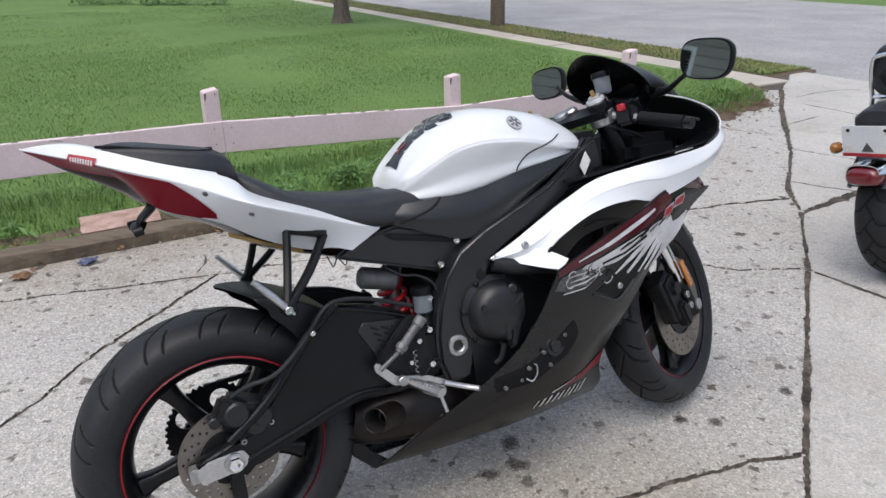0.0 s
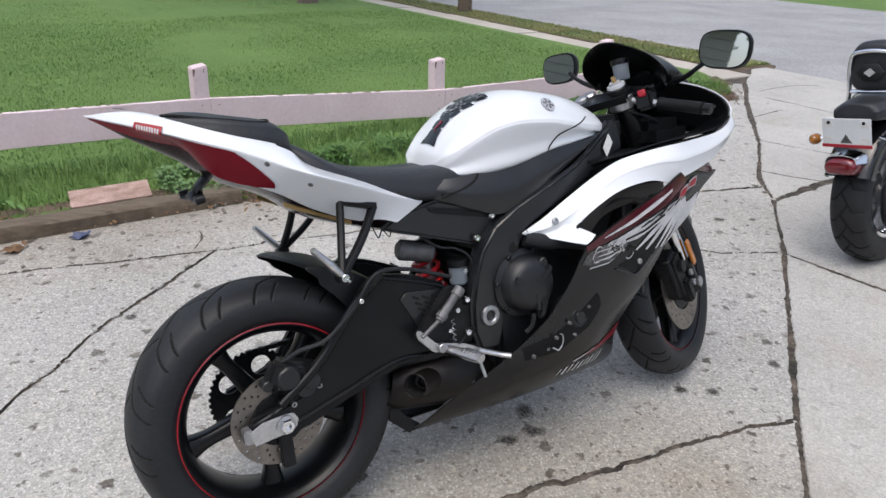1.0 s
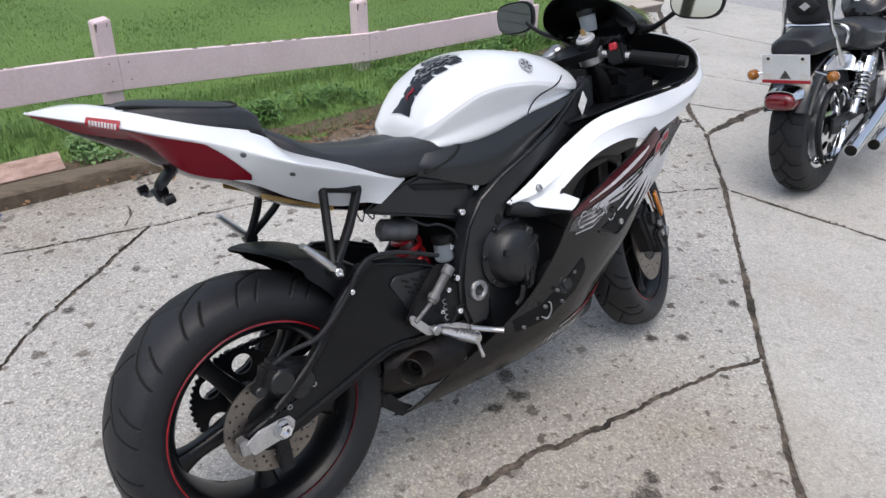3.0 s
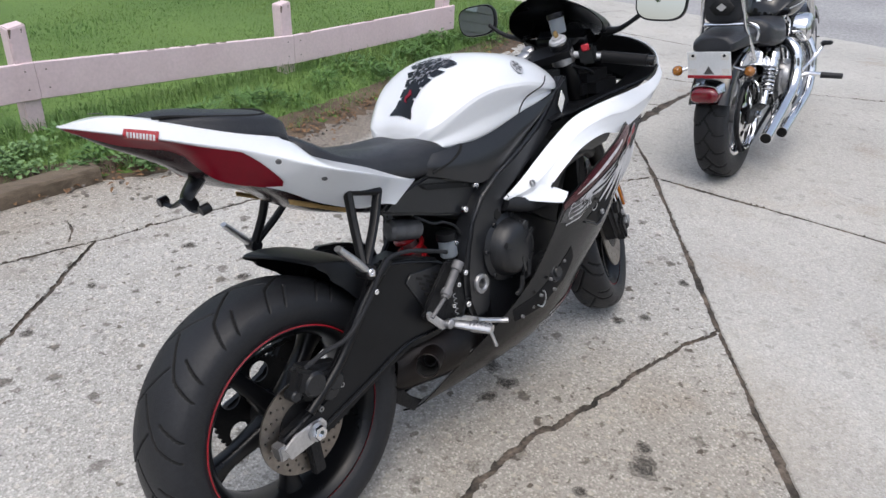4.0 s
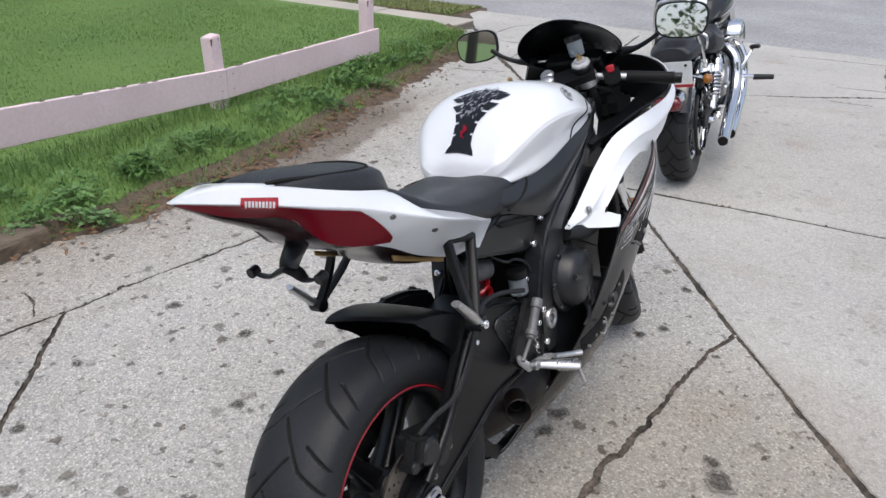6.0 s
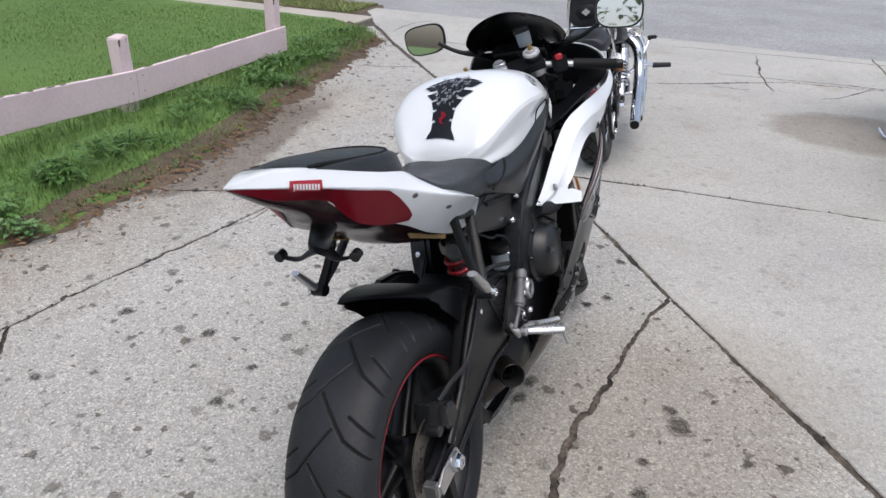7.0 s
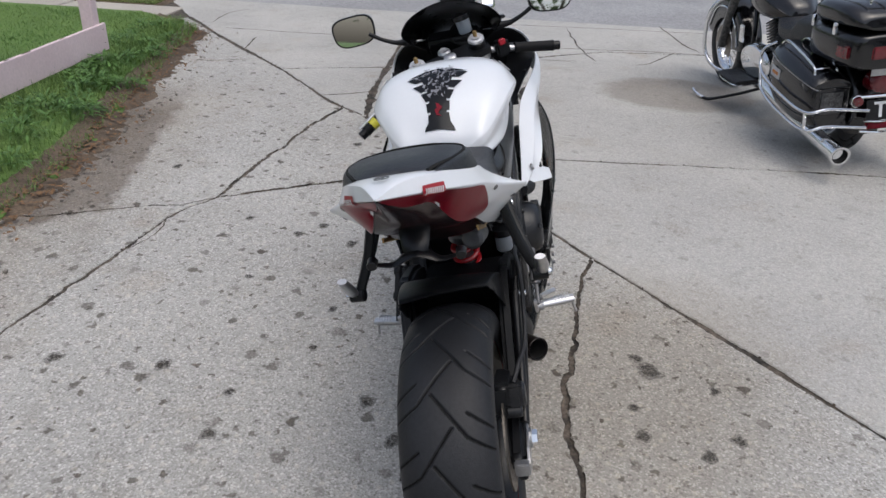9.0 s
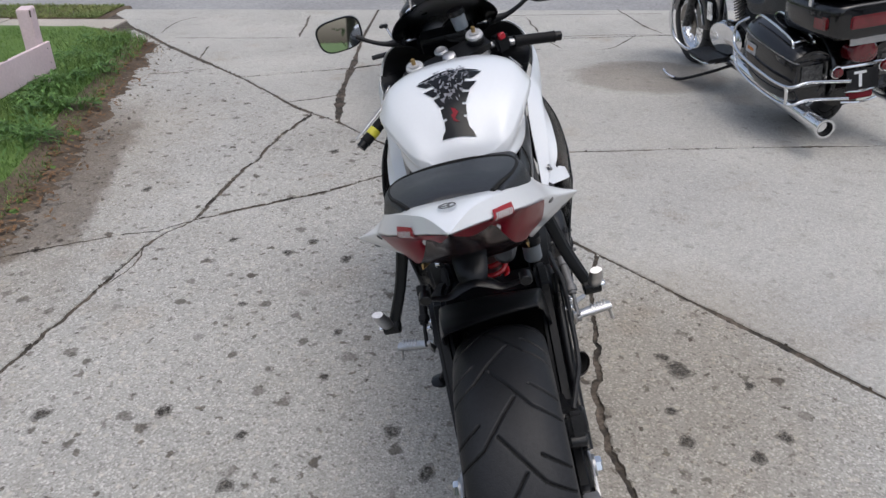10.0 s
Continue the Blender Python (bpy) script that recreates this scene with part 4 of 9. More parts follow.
def mk_sport():
    bike = thing("sport_motorcycle", pose(-0.523, 1.338, 0.3105, 0, 0, 28.06) @ pose(0, 0, 0, -13.75, 0, 0) @ pose(0, 0, -0.315),
                 "white and black sport motorcycle with red trim on its stand", "motorcycle")
    P = lambda name, bm, m, label="", parent=bike, angle=38: part(name, bm, m, parent, label, angle)

    def both(name, fn, m, label="", parent=bike, angle=38):
        """A part on each side: fn builds the right one."""
        for s in (1, -1):
            bm = fn()
            if s < 0:
                bmesh.ops.scale(bm, verts=bm.verts, vec=(1, -1, 1))
                bmesh.ops.reverse_faces(bm, faces=bm.faces)
            part(name, bm, m, parent, label, angle)

    STEER = pose(1.472, 0, 0) @ Matrix.Rotation(radians(24), 4, Vector((-0.407, 0, 0.914))) @ pose(-1.472, 0, 0)

    # wheels
    def wheel(name, at, rad, wid, pitch, disc, parts_m, nspoke, spoke_w, label):
        W = Matrix.Translation(at)
        hw, fl = wid, 0.222
        barrel = [(fl, -hw), (fl + 0.002, -hw - 0.004), (fl - 0.005, -hw - 0.006), (fl - 0.014, -hw + 0.002), (0.196, -hw + 0.022), (0.190, 0), (0.196, hw - 0.022), (fl - 0.014, hw - 0.002), (fl - 0.005, hw + 0.006), (fl + 0.002, hw + 0.004), (fl, hw), (0.206, hw - 0.02), (0.2, 0), (0.206, -hw + 0.02)]
        rim = part(name, moved(lathe(barrel, 96, True), parts_m @ W), M_FRAME, bike, label)
        hub = lathe([(0, -0.055), (0.038, -0.055), (0.05, -0.04), (0.045, 0), (0.05, 0.04), (0.038, 0.055), (0, 0.055)], 40)
        part("hub", moved(hub, parts_m @ W), M_FRAME, rim)
        for k in range(nspoke):
            rows = []
            for r, w, t in ((0.035, spoke_w * 1.25, 0.045), (0.08, spoke_w, 0.036), (0.15, spoke_w * 0.85, 0.03), (0.198, spoke_w * 1.35, 0.04)):
                rows.append([(r, y, z) for y, z in ((-t / 2, -w), (-t * 0.7, 0), (-t / 2, w), (t / 2, w), (t * 0.7, 0), (t / 2, -w))])
            part("spoke", moved(loft(rows, 12, 18), parts_m @ W @ pose(0, 0, 0, 0, k * 360 / nspoke + 23, 0)), M_FRAME, rim)
        for s in (-1, 1):
            tape = lathe([(fl - 0.0026, s * (hw + 0.0066)), (fl + 0.0003, s * (hw + 0.0054)), (fl - 0.0026, s * (hw + 0.0072))], 96)
            part("rim_tape", moved(tape, parts_m @ W), M_TAPE, rim, "thin red tape round the rim")
        h, b = wid + 0.016, rad - 0.226
        prof = [(0.222, -h * 0.86), (0.236, -h * 0.99), (0.226 + b * 0.40, -h * 1.06), (0.226 + b * 0.68, -h * 0.97), (0.226 + b * 0.88, -h * 0.70), (0.226 + b * 0.975, -h * 0.36), (rad, 0)]
        prof += [(r, -y) for r, y in prof[-2::-1]]
        me, deep = tyre_mesh("tyre", prof, 1100 if wid > 0.06 else 700, 150 if wid > 0.06 else 96, pitch, [(a, b_ * h / 0.094, c, d * h / 0.094) for a, b_, c, d in TREAD], 0.0016, 0.007)
        me.transform(parts_m @ W)
        put("tyre", me, M_RUBBER, rim, "black rubber tyre with cut chevron grooves")
        me.materials.append(M_GROOVE_SHADE)
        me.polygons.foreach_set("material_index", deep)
        for dy, dr in disc:
            holes = [(0, 0, dr * 0.58)]
            for k in range(54):
                a = 2 * math.pi * k / 54
                r = dr * (0.70, 0.80, 0.90)[k % 3]
                holes.append((r * math.cos(a), r * math.sin(a), 0.0034))
            rot = moved(holed(float(dr), holes, 0.0045), parts_m @ W @ pose(0, dy, 0, 90, 0, 0))
            d = part("brake_disc", rot, M_STEEL, rim, "drilled steel brake disc")
            ring = [(dr * 0.58 * math.cos(a), dr * 0.58 * math.sin(a)) for a in np.linspace(0, 2 * math.pi, 48, endpoint=False)]
            car = holed([(x * (1.08 if k % 8 < 3 else 0.93), y * (1.08 if k % 8 < 3 else 0.93)) for k, (x, y) in enumerate(ring)], [(0, 0, 0.034)], 0.006)
            part("disc_carrier", moved(car, parts_m @ W @ pose(0, dy + 0.001, 0, 90, 0, 0)), M_IRON, d)
        return rim

    rear = wheel("rear_wheel", (0, 0, 0.315), 0.315, 0.074, 0.132, [(-0.092, 0.110)], Matrix(), 5, 0.019, "black five-spoke rear wheel")
    wheel("front_wheel", (1.375, 0, 0.30), 0.300, 0.045, 0.132, [(-0.066, 0.155), (0.066, 0.155)], STEER, 5, 0.013, "black five-spoke front wheel")
    # rear sprocket and chain
    teeth = []
    for k in range(45 * 4):
        a = 2 * math.pi * k / 180
        r = 0.117 if k % 4 in (1, 2) else 0.112
        teeth.append((r * math.cos(a), r * math.sin(a)))
    holes = [(0, 0, 0.03)] + [(0.076 * math.cos(a), 0.076 * math.sin(a), 0.025) for a in np.linspace(0, 2 * math.pi, 5, endpoint=False)]
    P("sprocket", moved(holed(teeth, holes, 0.006), pose(0, 0.088, 0.315, 90, 0, 0)), M_IRON, "dark steel rear sprocket")
    for top in (True, False):
        links = []
        for k in range(40):
            x, z = 0.0158 * k, 0.425 + 0.0004 * k if top else 0.205 + 0.0042 * k
            links.append(box(x - 0.009, x + 0.009, 0.080 + 0.004 * (k % 2), 0.096 - 0.004 * (k % 2), z - 0.006, z + 0.006, 0.002, 1))
        P("chain_run", join(*links), M_IRON, "dark drive chain")

    # swingarm with its triangular brace, adjuster plates, axle
    arm = [(-0.075, 0.335), (-0.078, 0.300), (-0.03, 0.286), (0.05, 0.283), (0.16, 0.322), (0.30, 0.362), (0.42, 0.352), (0.56, 0.385), (0.60, 0.42), (0.58, 0.47), (0.47, 0.49), (0.45, 0.545), (0.36, 0.585), (0.27, 0.605), (0.235, 0.585), (0.14, 0.475), (0.05, 0.372), (-0.02, 0.350)]
    swing = P("swingarm", plate(arm, lambda x, z: -0.128 - 0.012 * min(1, max(0, x / 0.3)), 0.036, 0.010, 3), M_SATIN, "satin black braced swingarm")
    P("swingarm_side", moved(plate(arm, lambda x, z: -0.128 - 0.012 * min(1, max(0, x / 0.3)), 0.036, 0.010, 3), Matrix.Diagonal((1, -1, 1, 1))), M_SATIN, parent=swing)
    P("cross_beam", box(0.37, 0.50, -0.12, 0.12, 0.37, 0.52, 0.02, 3), M_SATIN, parent=swing)
    P("brace_rail", tube([(0.275, -0.148, 0.61), (0.20, -0.140, 0.545), (0.10, -0.135, 0.435), (0.0, -0.132, 0.362)], 0.011, 10, 24), M_FRAME, parent=swing)
    P("vent_plate", plate([(0.318, 0.532), (0.335, 0.548), (0.440, 0.535), (0.425, 0.465), (0.385, 0.425), (0.372, 0.432)], -0.1445, 0.006, 0.002, 1), M_SPAR, parent=swing, label="charcoal louvred plate in the arm")
    P("arm_ridge", tube([(0.265, -0.141, 0.600), (0.345, -0.1425, 0.576), (0.440, -0.1425, 0.536), (0.46, -0.1425, 0.49)], 0.004, 8, 30), M_FRAME, parent=swing)
    P("arm_ridge", tube([(0.03, -0.131, 0.310), (0.15, -0.137, 0.345), (0.29, -0.1425, 0.385), (0.40, -0.1425, 0.378), (0.52, -0.1425, 0.402)], 0.005, 8, 30), M_FRAME, parent=swing)
    # slots are not cut: thin black patches paint their shade
    vents = []
    for k in range(6):
        for j in range(3):
            x, z = 0.350 + 0.026 * j + 0.006 * k, 0.530 - 0.016 * k - 0.004 * j
            if x < 0.425 - 0.010 * max(0, k - 2) and z > 0.45:
                vents.append(plate([(x, z), (x + 0.019, z - 0.010), (x + 0.021, z - 0.004), (x + 0.002, z + 0.006)], -0.1455, 0.003, 0))
    P("vent_slots", join(*vents), M_DARK, parent=swing, label="rows of black patches painted for shaded slots in the plate")
    for s in (-1, 1):
        adj = P("axle_plate", plate([(-0.082, 0.318), (-0.070, 0.286), (0.0, 0.292), (0.026, 0.300), (0.034, 0.318), (0.024, 0.336), (0.0, 0.338), (-0.05, 0.334)], 0.0, 0.006, 0.002), M_POL, "bare aluminium chain adjuster plate", swing)
        adj.matrix_local = pose(0, -0.136 if s < 0 else 0.130, 0)
        end = P("adjuster_end", box(-0.092, -0.072, -0.016, 0.016, 0.296, 0.330, 0.003), M_ALU, parent=swing)
        end.matrix_local = pose(0, -0.118 * (1 if s < 0 else -1), -0.004)
        nut = lathe([(0, -0.012), (0.008, -0.012), (0.008, -0.018), (0.0155, -0.018), (0.017, -0.015), (0.017, 0), (0, 0)], 6)
        P("axle_nut", moved(nut, pose(0.002, -0.136 if s < 0 else 0.136, 0.315) @ Matrix.Diagonal((1, 1 if s < 0 else -1, 1, 1))), M_CHROME, parent=swing)
        P("axle_washer", lathe([(0, -0.003), (0.022, -0.003), (0.022, 0.003), (0, 0.003)], 32, at=(0.002, -0.1385 if s < 0 else 0.1385, 0.315)), M_ALU, parent=swing)
    P("stand_bracket", box(-0.012, 0.018, -0.118, -0.098, 0.20, 0.29, 0.003), M_IRON)
    # rear caliper above the disc, with its hose
    cal = P("rear_caliper", join(moved(box(-0.055, 0.075, -0.030, 0.030, -0.040, 0.040, 0.014, 3), pose(0.045, -0.093, 0.405, 0, 20, 0)), rod((0.025, -0.10, 0.418), (0.025, -0.142, 0.418), 0.029, n=24, bevel=0.006), rod((0.078, -0.10, 0.398), (0.078, -0.138, 0.398), 0.025, n=24, bevel=0.006), rod((-0.022, -0.10, 0.412), (-0.022, -0.134, 0.412), 0.013, n=16, bevel=0.003)), M_ENGINE, "dark cast rear brake caliper")
    P("caliper_piston_cover", rod((0.062, -0.120, 0.385), (0.062, -0.136, 0.385), 0.024), M_ENGINE, parent=cal)
    P("caliper_body", moved(box(-0.035, 0.035, -0.018, 0.018, -0.028, 0.028, 0.008, 2), pose(0.015, -0.120, 0.425, 0, 30, 0)), M_IRON, parent=cal)
    for x, z in ((-0.015, 0.417), (0.095, 0.378), (0.03, 0.352)):
        P("bolt", bolt((x, -0.122, z), 0.007, 0.010), M_ALU, parent=cal)
    P("brake_hose", tube([(0.02, -0.12, 0.455), (0.06, -0.135, 0.475), (0.12, -0.152, 0.49), (0.19, -0.157, 0.545), (0.245, -0.157, 0.605), (0.29, -0.15, 0.615), (0.36, -0.148, 0.60), (0.46, -0.15, 0.56)], 0.0055, 8, 50), M_RUBBER, "black rubber brake hose")
    P("hose_guide", rod((0.212, -0.15, 0.560), (0.212, -0.166, 0.560), 0.006), M_CHROME, "small bright bolt")

    # hugger over the rear tyre
    rows = []
    for a, w, r, d in ((76, 0.096, 0.353, -0.008), (74, 0.101, 0.358, -0.024), (68, 0.107, 0.364, -0.042), (60, 0.113, 0.371, -0.062), (52, 0.117, 0.378, -0.080), (44, 0.118, 0.384, -0.086), (36, 0.116, 0.384, -0.075)):
        row = []
        for k, q in ((-1, d), (-0.985, d * 0.55), (-0.95, d * 0.12), (-0.88, 0.0), (-0.45, 0.003), (0, 0.004), (0.45, 0.003), (0.88, 0.0), (0.95, d * 0.12), (0.985, d * 0.55), (1, d)):
            b = radians(a + 5.0 * k * (a - 36) / 40 + (3.0 * q / 0.02 if a > 70 else 0))
            row.append(((r + q) * math.cos(b), w * k, 0.315 + (r + q) * math.sin(b)))
        rows.append(row)
    P("rear_hugger", sheet(rows, 32, 41, 0.004), M_SATIN, "gloss black tyre hugger")

    # main frame, subframe covers, engine
    out = [(1.06, 0.885), (1.00, 0.856), (0.93, 0.811), (0.869, 0.778), (0.77, 0.742), (0.672, 0.706), (0.595, 0.665), (0.548, 0.605), (0.526, 0.542), (0.512, 0.47), (0.512, 0.40), (0.53, 0.345), (0.585, 0.335), (0.602, 0.36), (0.614, 0.431), (0.624, 0.49), (0.640, 0.548), (0.665, 0.600), (0.70, 0.638), (0.76, 0.668), (0.85, 0.705), (0.939, 0.745), (1.02, 0.775), (1.08, 0.80)]
    both("frame_spar", lambda: plate(out, lambda x, z: -0.169 + 0.14 * max(0, x - 0.80) ** 1.1 if x > 0.8 else (-0.169 if z > 0.6 else -0.169 + 0.10 * min(0.17, 0.6 - z)), 0.06, 0.010, 3), M_SPAR, "satin black aluminium frame spar")
    both("spar_plug", lambda: rod((0.645, -0.160, 0.600), (0.645, -0.1715, 0.600), 0.015, n=24), M_DARK)
    for s in (-1, 1):
        piv = lathe([(0.014, 0.004), (0.014, -0.010), (0.018, -0.013), (0.026, -0.012), (0.028, -0.008), (0.028, 0.0)], 12, at=(0.563, 0, 0.435))
        piv.transform(Matrix.Translation((0, -0.151, 0)) if s < 0 else Matrix.Translation((0, 0.151, 0)) @ Matrix.Diagonal((1, -1, 1, 1)))
        P("pivot_nut", piv, M_ALU, "ribbed aluminium pivot nut")
    both("subframe_cover", lambda: plate([(0.300, 0.705), (0.36, 0.735), (0.46, 0.752), (0.56, 0.722), (0.64, 0.684), (0.60, 0.645), (0.56, 0.620), (0.50, 0.638), (0.41, 0.668), (0.345, 0.688)], lambda x, z: -0.118 - 0.05 * max(0, x - 0.3), 0.024, 0.007, 3), M_SPAR, "satin black plastic side cover")
    both("cover_trim", lambda: plate([(0.42, 0.742), (0.60, 0.700), (0.625, 0.690), (0.61, 0.681), (0.44, 0.722)], lambda x, z: -0.1245 - 0.05 * max(0, x - 0.3), 0.008, 0.003), M_SATIN)
    for x, y, z in ((0.600, -0.143, 0.690), (0.552, -0.140, 0.640), (0.518, -0.125, 0.560)):
        both("bolt", lambda: bolt((x, y, z), 0.009, 0.010), M_CHROME, "bright socket bolt")
    top = [(0.452, -0.108, 0.800), (0.50, -0.128, 0.798), (0.583, -0.138, 0.803), (0.70, -0.150, 0.818), (0.787, -0.164, 0.832), (0.88, -0.168, 0.842), (0.955, -0.160, 0.852), (1.02, -0.13, 0.885)]
    bot = [(0.445, -0.120, 0.757), (0.50, -0.140, 0.735), (0.55, -0.150, 0.714), (0.63, -0.155, 0.690), (0.72, -0.160, 0.722), (0.82, -0.160, 0.768), (0.93, -0.145, 0.820), (1.02, -0.12, 0.862)]
    mid = [((a[0] + b[0]) / 2, (a[1] + b[1]) / 2 - 0.012, (a[2] + b[2]) / 2) for a, b in zip(top, bot)]
    both("tank_side_cover", lambda: sheet([top, mid, bot], 9, 30, 0.006), M_SPAR, "satin black cover between tank and frame")
    # engine and gearbox masses behind the fairing
    eng = P("engine", box(0.58, 0.98, -0.14, 0.14, 0.20, 0.60, 0.03, 3), M_ENGINE, "dark grey inline engine")
    P("cylinder_block", moved(box(-0.10, 0.12, -0.15, 0.15, -0.10, 0.14, 0.02, 2), pose(0.88, 0, 0.60, 0, 30, 0)), M_ENGINE, parent=eng)
    cl = lathe([(0, -0.052), (0.045, -0.052), (0.062, -0.045), (0.072, -0.030), (0.078, -0.006), (0.092, 0.0), (0.092, 0.03), (0, 0.03)], 40, at=(0.672, -0.165, 0.500))
    cover = P("clutch_cover", cl, M_ENGINE, "black cast clutch cover", eng)
    for k in range(7):
        a = 2 * math.pi * k / 7 + 0.3
        both("cover_bolt", lambda: bolt((0.672 + 0.086 * math.cos(a), -0.165, 0.50 + 0.086 * math.sin(a)), 0.007, 0.008), M_ENGINE, parent=eng)
    for x, z, r in ((0.705, 0.555, 0.013), (0.640, 0.530, 0.010), (0.715, 0.480, 0.008)):
        P("cover_boss", rod((x, -0.190, z), (x, -0.214 if r > 0.009 else -0.21, z), r, n=18, bevel=0.003), M_ENGINE, parent=eng)
    P("cover_lug", moved(box(-0.012, 0.012, -0.012, 0.012, -0.04, 0.04, 0.007, 2), pose(0.700, -0.205, 0.445, 0, 22, 0)), M_IRON, "", eng)
    P("cover_arm", tube([(0.688, -0.206, 0.480), (0.695, -0.214, 0.450), (0.688, -0.217, 0.420)], [0.006, 0.008, 0.006], 10, 20), M_IRON, "grey clutch arm", eng)
    for k in range(3):
        a = k * 2.1 + 0.6
        P("cover_rib", moved(box(0.02, 0.068, -0.006, 0.004, -0.008, 0.008, 0.003, 2), pose(0.672, -0.212, 0.50, 0, -degrees_(a), 0)), M_ENGINE, parent=eng)
    cr = lathe([(0, -0.034), (0.014, -0.034), (0.016, -0.028), (0.026, -0.030), (0.030, -0.024), (0.032, -0.006), (0.050, 0.0), (0.052, 0.03), (0, 0.03)], 36, at=(0.796, -0.206, 0.388))
    P("crank_cover", cr, M_ENGINE, "round black crank cover", eng)
    for x, z in ((0.822, 0.412), (0.757, 0.382), (0.776, 0.343), (0.712, 0.352), (0.653, 0.310), (0.70, 0.318)):
        P("cover_bolt", bolt((x, -0.2065 - 0.11 * (z - 0.31) - 0.02 * (x > 0.7), z), 0.005, 0.008), M_GREYMET, parent=eng)
    P("water_pipe", tube([(0.68, -0.17, 0.62), (0.74, -0.19, 0.60), (0.82, -0.185, 0.585), (0.90, -0.16, 0.56)], 0.022, 12, 20), M_RUBBER, "black rubber water hose", eng)
    P("clutch_lever", tube([(0.655, -0.222, 0.43), (0.645, -0.222, 0.40), (0.63, -0.215, 0.385)], 0.006, 8, 8), M_IRON, parent=eng)
    P("cable_end", tube([(0.708, -0.222, 0.322), (0.722, -0.228, 0.314), (0.736, -0.230, 0.330), (0.738, -0.229, 0.350), (0.732, -0.226, 0.356)], 0.0022, 6, 14), M_ALU, parent=eng)
    P("air_duct_inside", moved(box(-0.17, 0.2, -0.10, 0.10, -0.06, 0.07, 0.02, 2), pose(0.98, 0, 0.70, 0, 0, 0)), M_SATIN, parent=eng)
    both("duct_hose", lambda: tube([(0.90, -0.16, 0.63), (0.96, -0.18, 0.67), (1.05, -0.175, 0.67), (1.12, -0.16, 0.64)], 0.018, 10, 20), M_RUBBER)
    both("radiator_side", lambda: box(1.03, 1.07, -0.175, -0.02, 0.36, 0.66, 0.006, 1), M_IRON, "dark radiator edge")

    # rear shock with its red spring, remote reservoir, brake fluid cup
    shock = P("shock_body", rod((0.455, -0.01, 0.63), (0.515, -0.01, 0.38), 0.020), M_ALU, "rear shock absorber")
    ax0, ax1 = Vector((0.462, -0.01, 0.60)), Vector((0.505, -0.01, 0.43))
    m, d = between(ax0, ax1)
    P("spring", moved(tube([(0.032 * math.cos(a), 0.032 * math.sin(a), d * a / (2 * math.pi * 5.5)) for a in np.linspace(0, 2 * math.pi * 5.5, 150)], 0.0065, 8), m), M_SPRING, "bright red coil spring", shock)
    P("spring_collar", moved(lathe([(0, -0.03), (0.030, -0.03), (0.036, -0.025), (0.036, -0.006), (0.028, 0), (0, 0)], 28, axis="z"), m), M_ALU, parent=shock)
    P("shock_reservoir", rod((0.375, -0.045, 0.632), (0.47, -0.055, 0.607), 0.027, n=28, bevel=0.008), M_GREYMET, "grey cylindrical shock reservoir")
    cup = P("brake_fluid_cup", lathe([(0, -0.035), (0.019, -0.035), (0.023, -0.03), (0.023, 0.012), (0, 0.012)], 28, axis="z", at=(0.506, -0.112, 0.560)), M_CUP, "milky white brake fluid cup")
    P("cup_lid", lathe([(0, 0.012), (0.026, 0.012), (0.027, 0.016), (0.026, 0.030), (0, 0.031)], 28, axis="z", at=(0.506, -0.112, 0.560)), M_SATIN, parent=cup)
    both("frame_lower_mount", lambda: plate([(0.44, 0.47), (0.52, 0.55), (0.53, 0.52), (0.52, 0.36), (0.48, 0.38), (0.42, 0.44)], -0.128, 0.02, 0.005), M_SATIN)

    P("brake_line", tube([(0.506, -0.118, 0.525), (0.498, -0.135, 0.50), (0.475, -0.165, 0.52), (0.468, -0.176, 0.53)], 0.0045, 7, 30), M_RUBBER, "thin black rubber hose")
    P("wiring_loom", tube([(0.42, -0.10, 0.66), (0.46, -0.115, 0.63), (0.50, -0.118, 0.62), (0.535, -0.13, 0.59), (0.54, -0.135, 0.53), (0.535, -0.14, 0.47)], 0.0035, 7, 40), M_RUBBER, "black wiring loom")
    P("loom_clip", box(0.528, 0.546, -0.146, -0.126, 0.50, 0.508, 0.002), M_ALU)
    P("linkage_plate", plate([(0.40, 0.40), (0.47, 0.435), (0.52, 0.41), (0.50, 0.36), (0.43, 0.355)], -0.10, 0.02, 0.005), M_IRON, "dark suspension linkage plate")
    P("return_spring", tube([(0.440 + 0.004 * math.cos(a), -0.176 + 0.004 * math.sin(a), 0.460 - 0.0022 * a) for a in np.linspace(0, 28, 120)], 0.0011, 5), M_ALU, "small steel return spring")
    P("lever_pivot", rod((0.395, -0.180, 0.402), (0.395, -0.196, 0.402), 0.012, n=20, bevel=0.002), M_ALU)
    P("switch_wire", tube([(0.43, -0.170, 0.41), (0.45, -0.178, 0.395), (0.47, -0.172, 0.402), (0.49, -0.165, 0.42), (0.52, -0.15, 0.41)], 0.0022, 5, 30), M_RUBBER)
    # rider pegs, brake lever, passenger pegs
    for s in (1, -1):
        F = Matrix.Diagonal((1, s, 1, 1))
        Q = lambda name, bm, m, label="", parent=bike: part(name, moved(bm, F), m, parent, label)
        hanger = Q("peg_hanger", plate([(0.365, 0.475), (0.44, 0.545), (0.475, 0.535), (0.485, 0.43), (0.50, 0.40), (0.44, 0.385), (0.37, 0.40), (0.335, 0.44)], -0.165, 0.012, 0.004), M_IRON, "dark cast footpeg hanger")
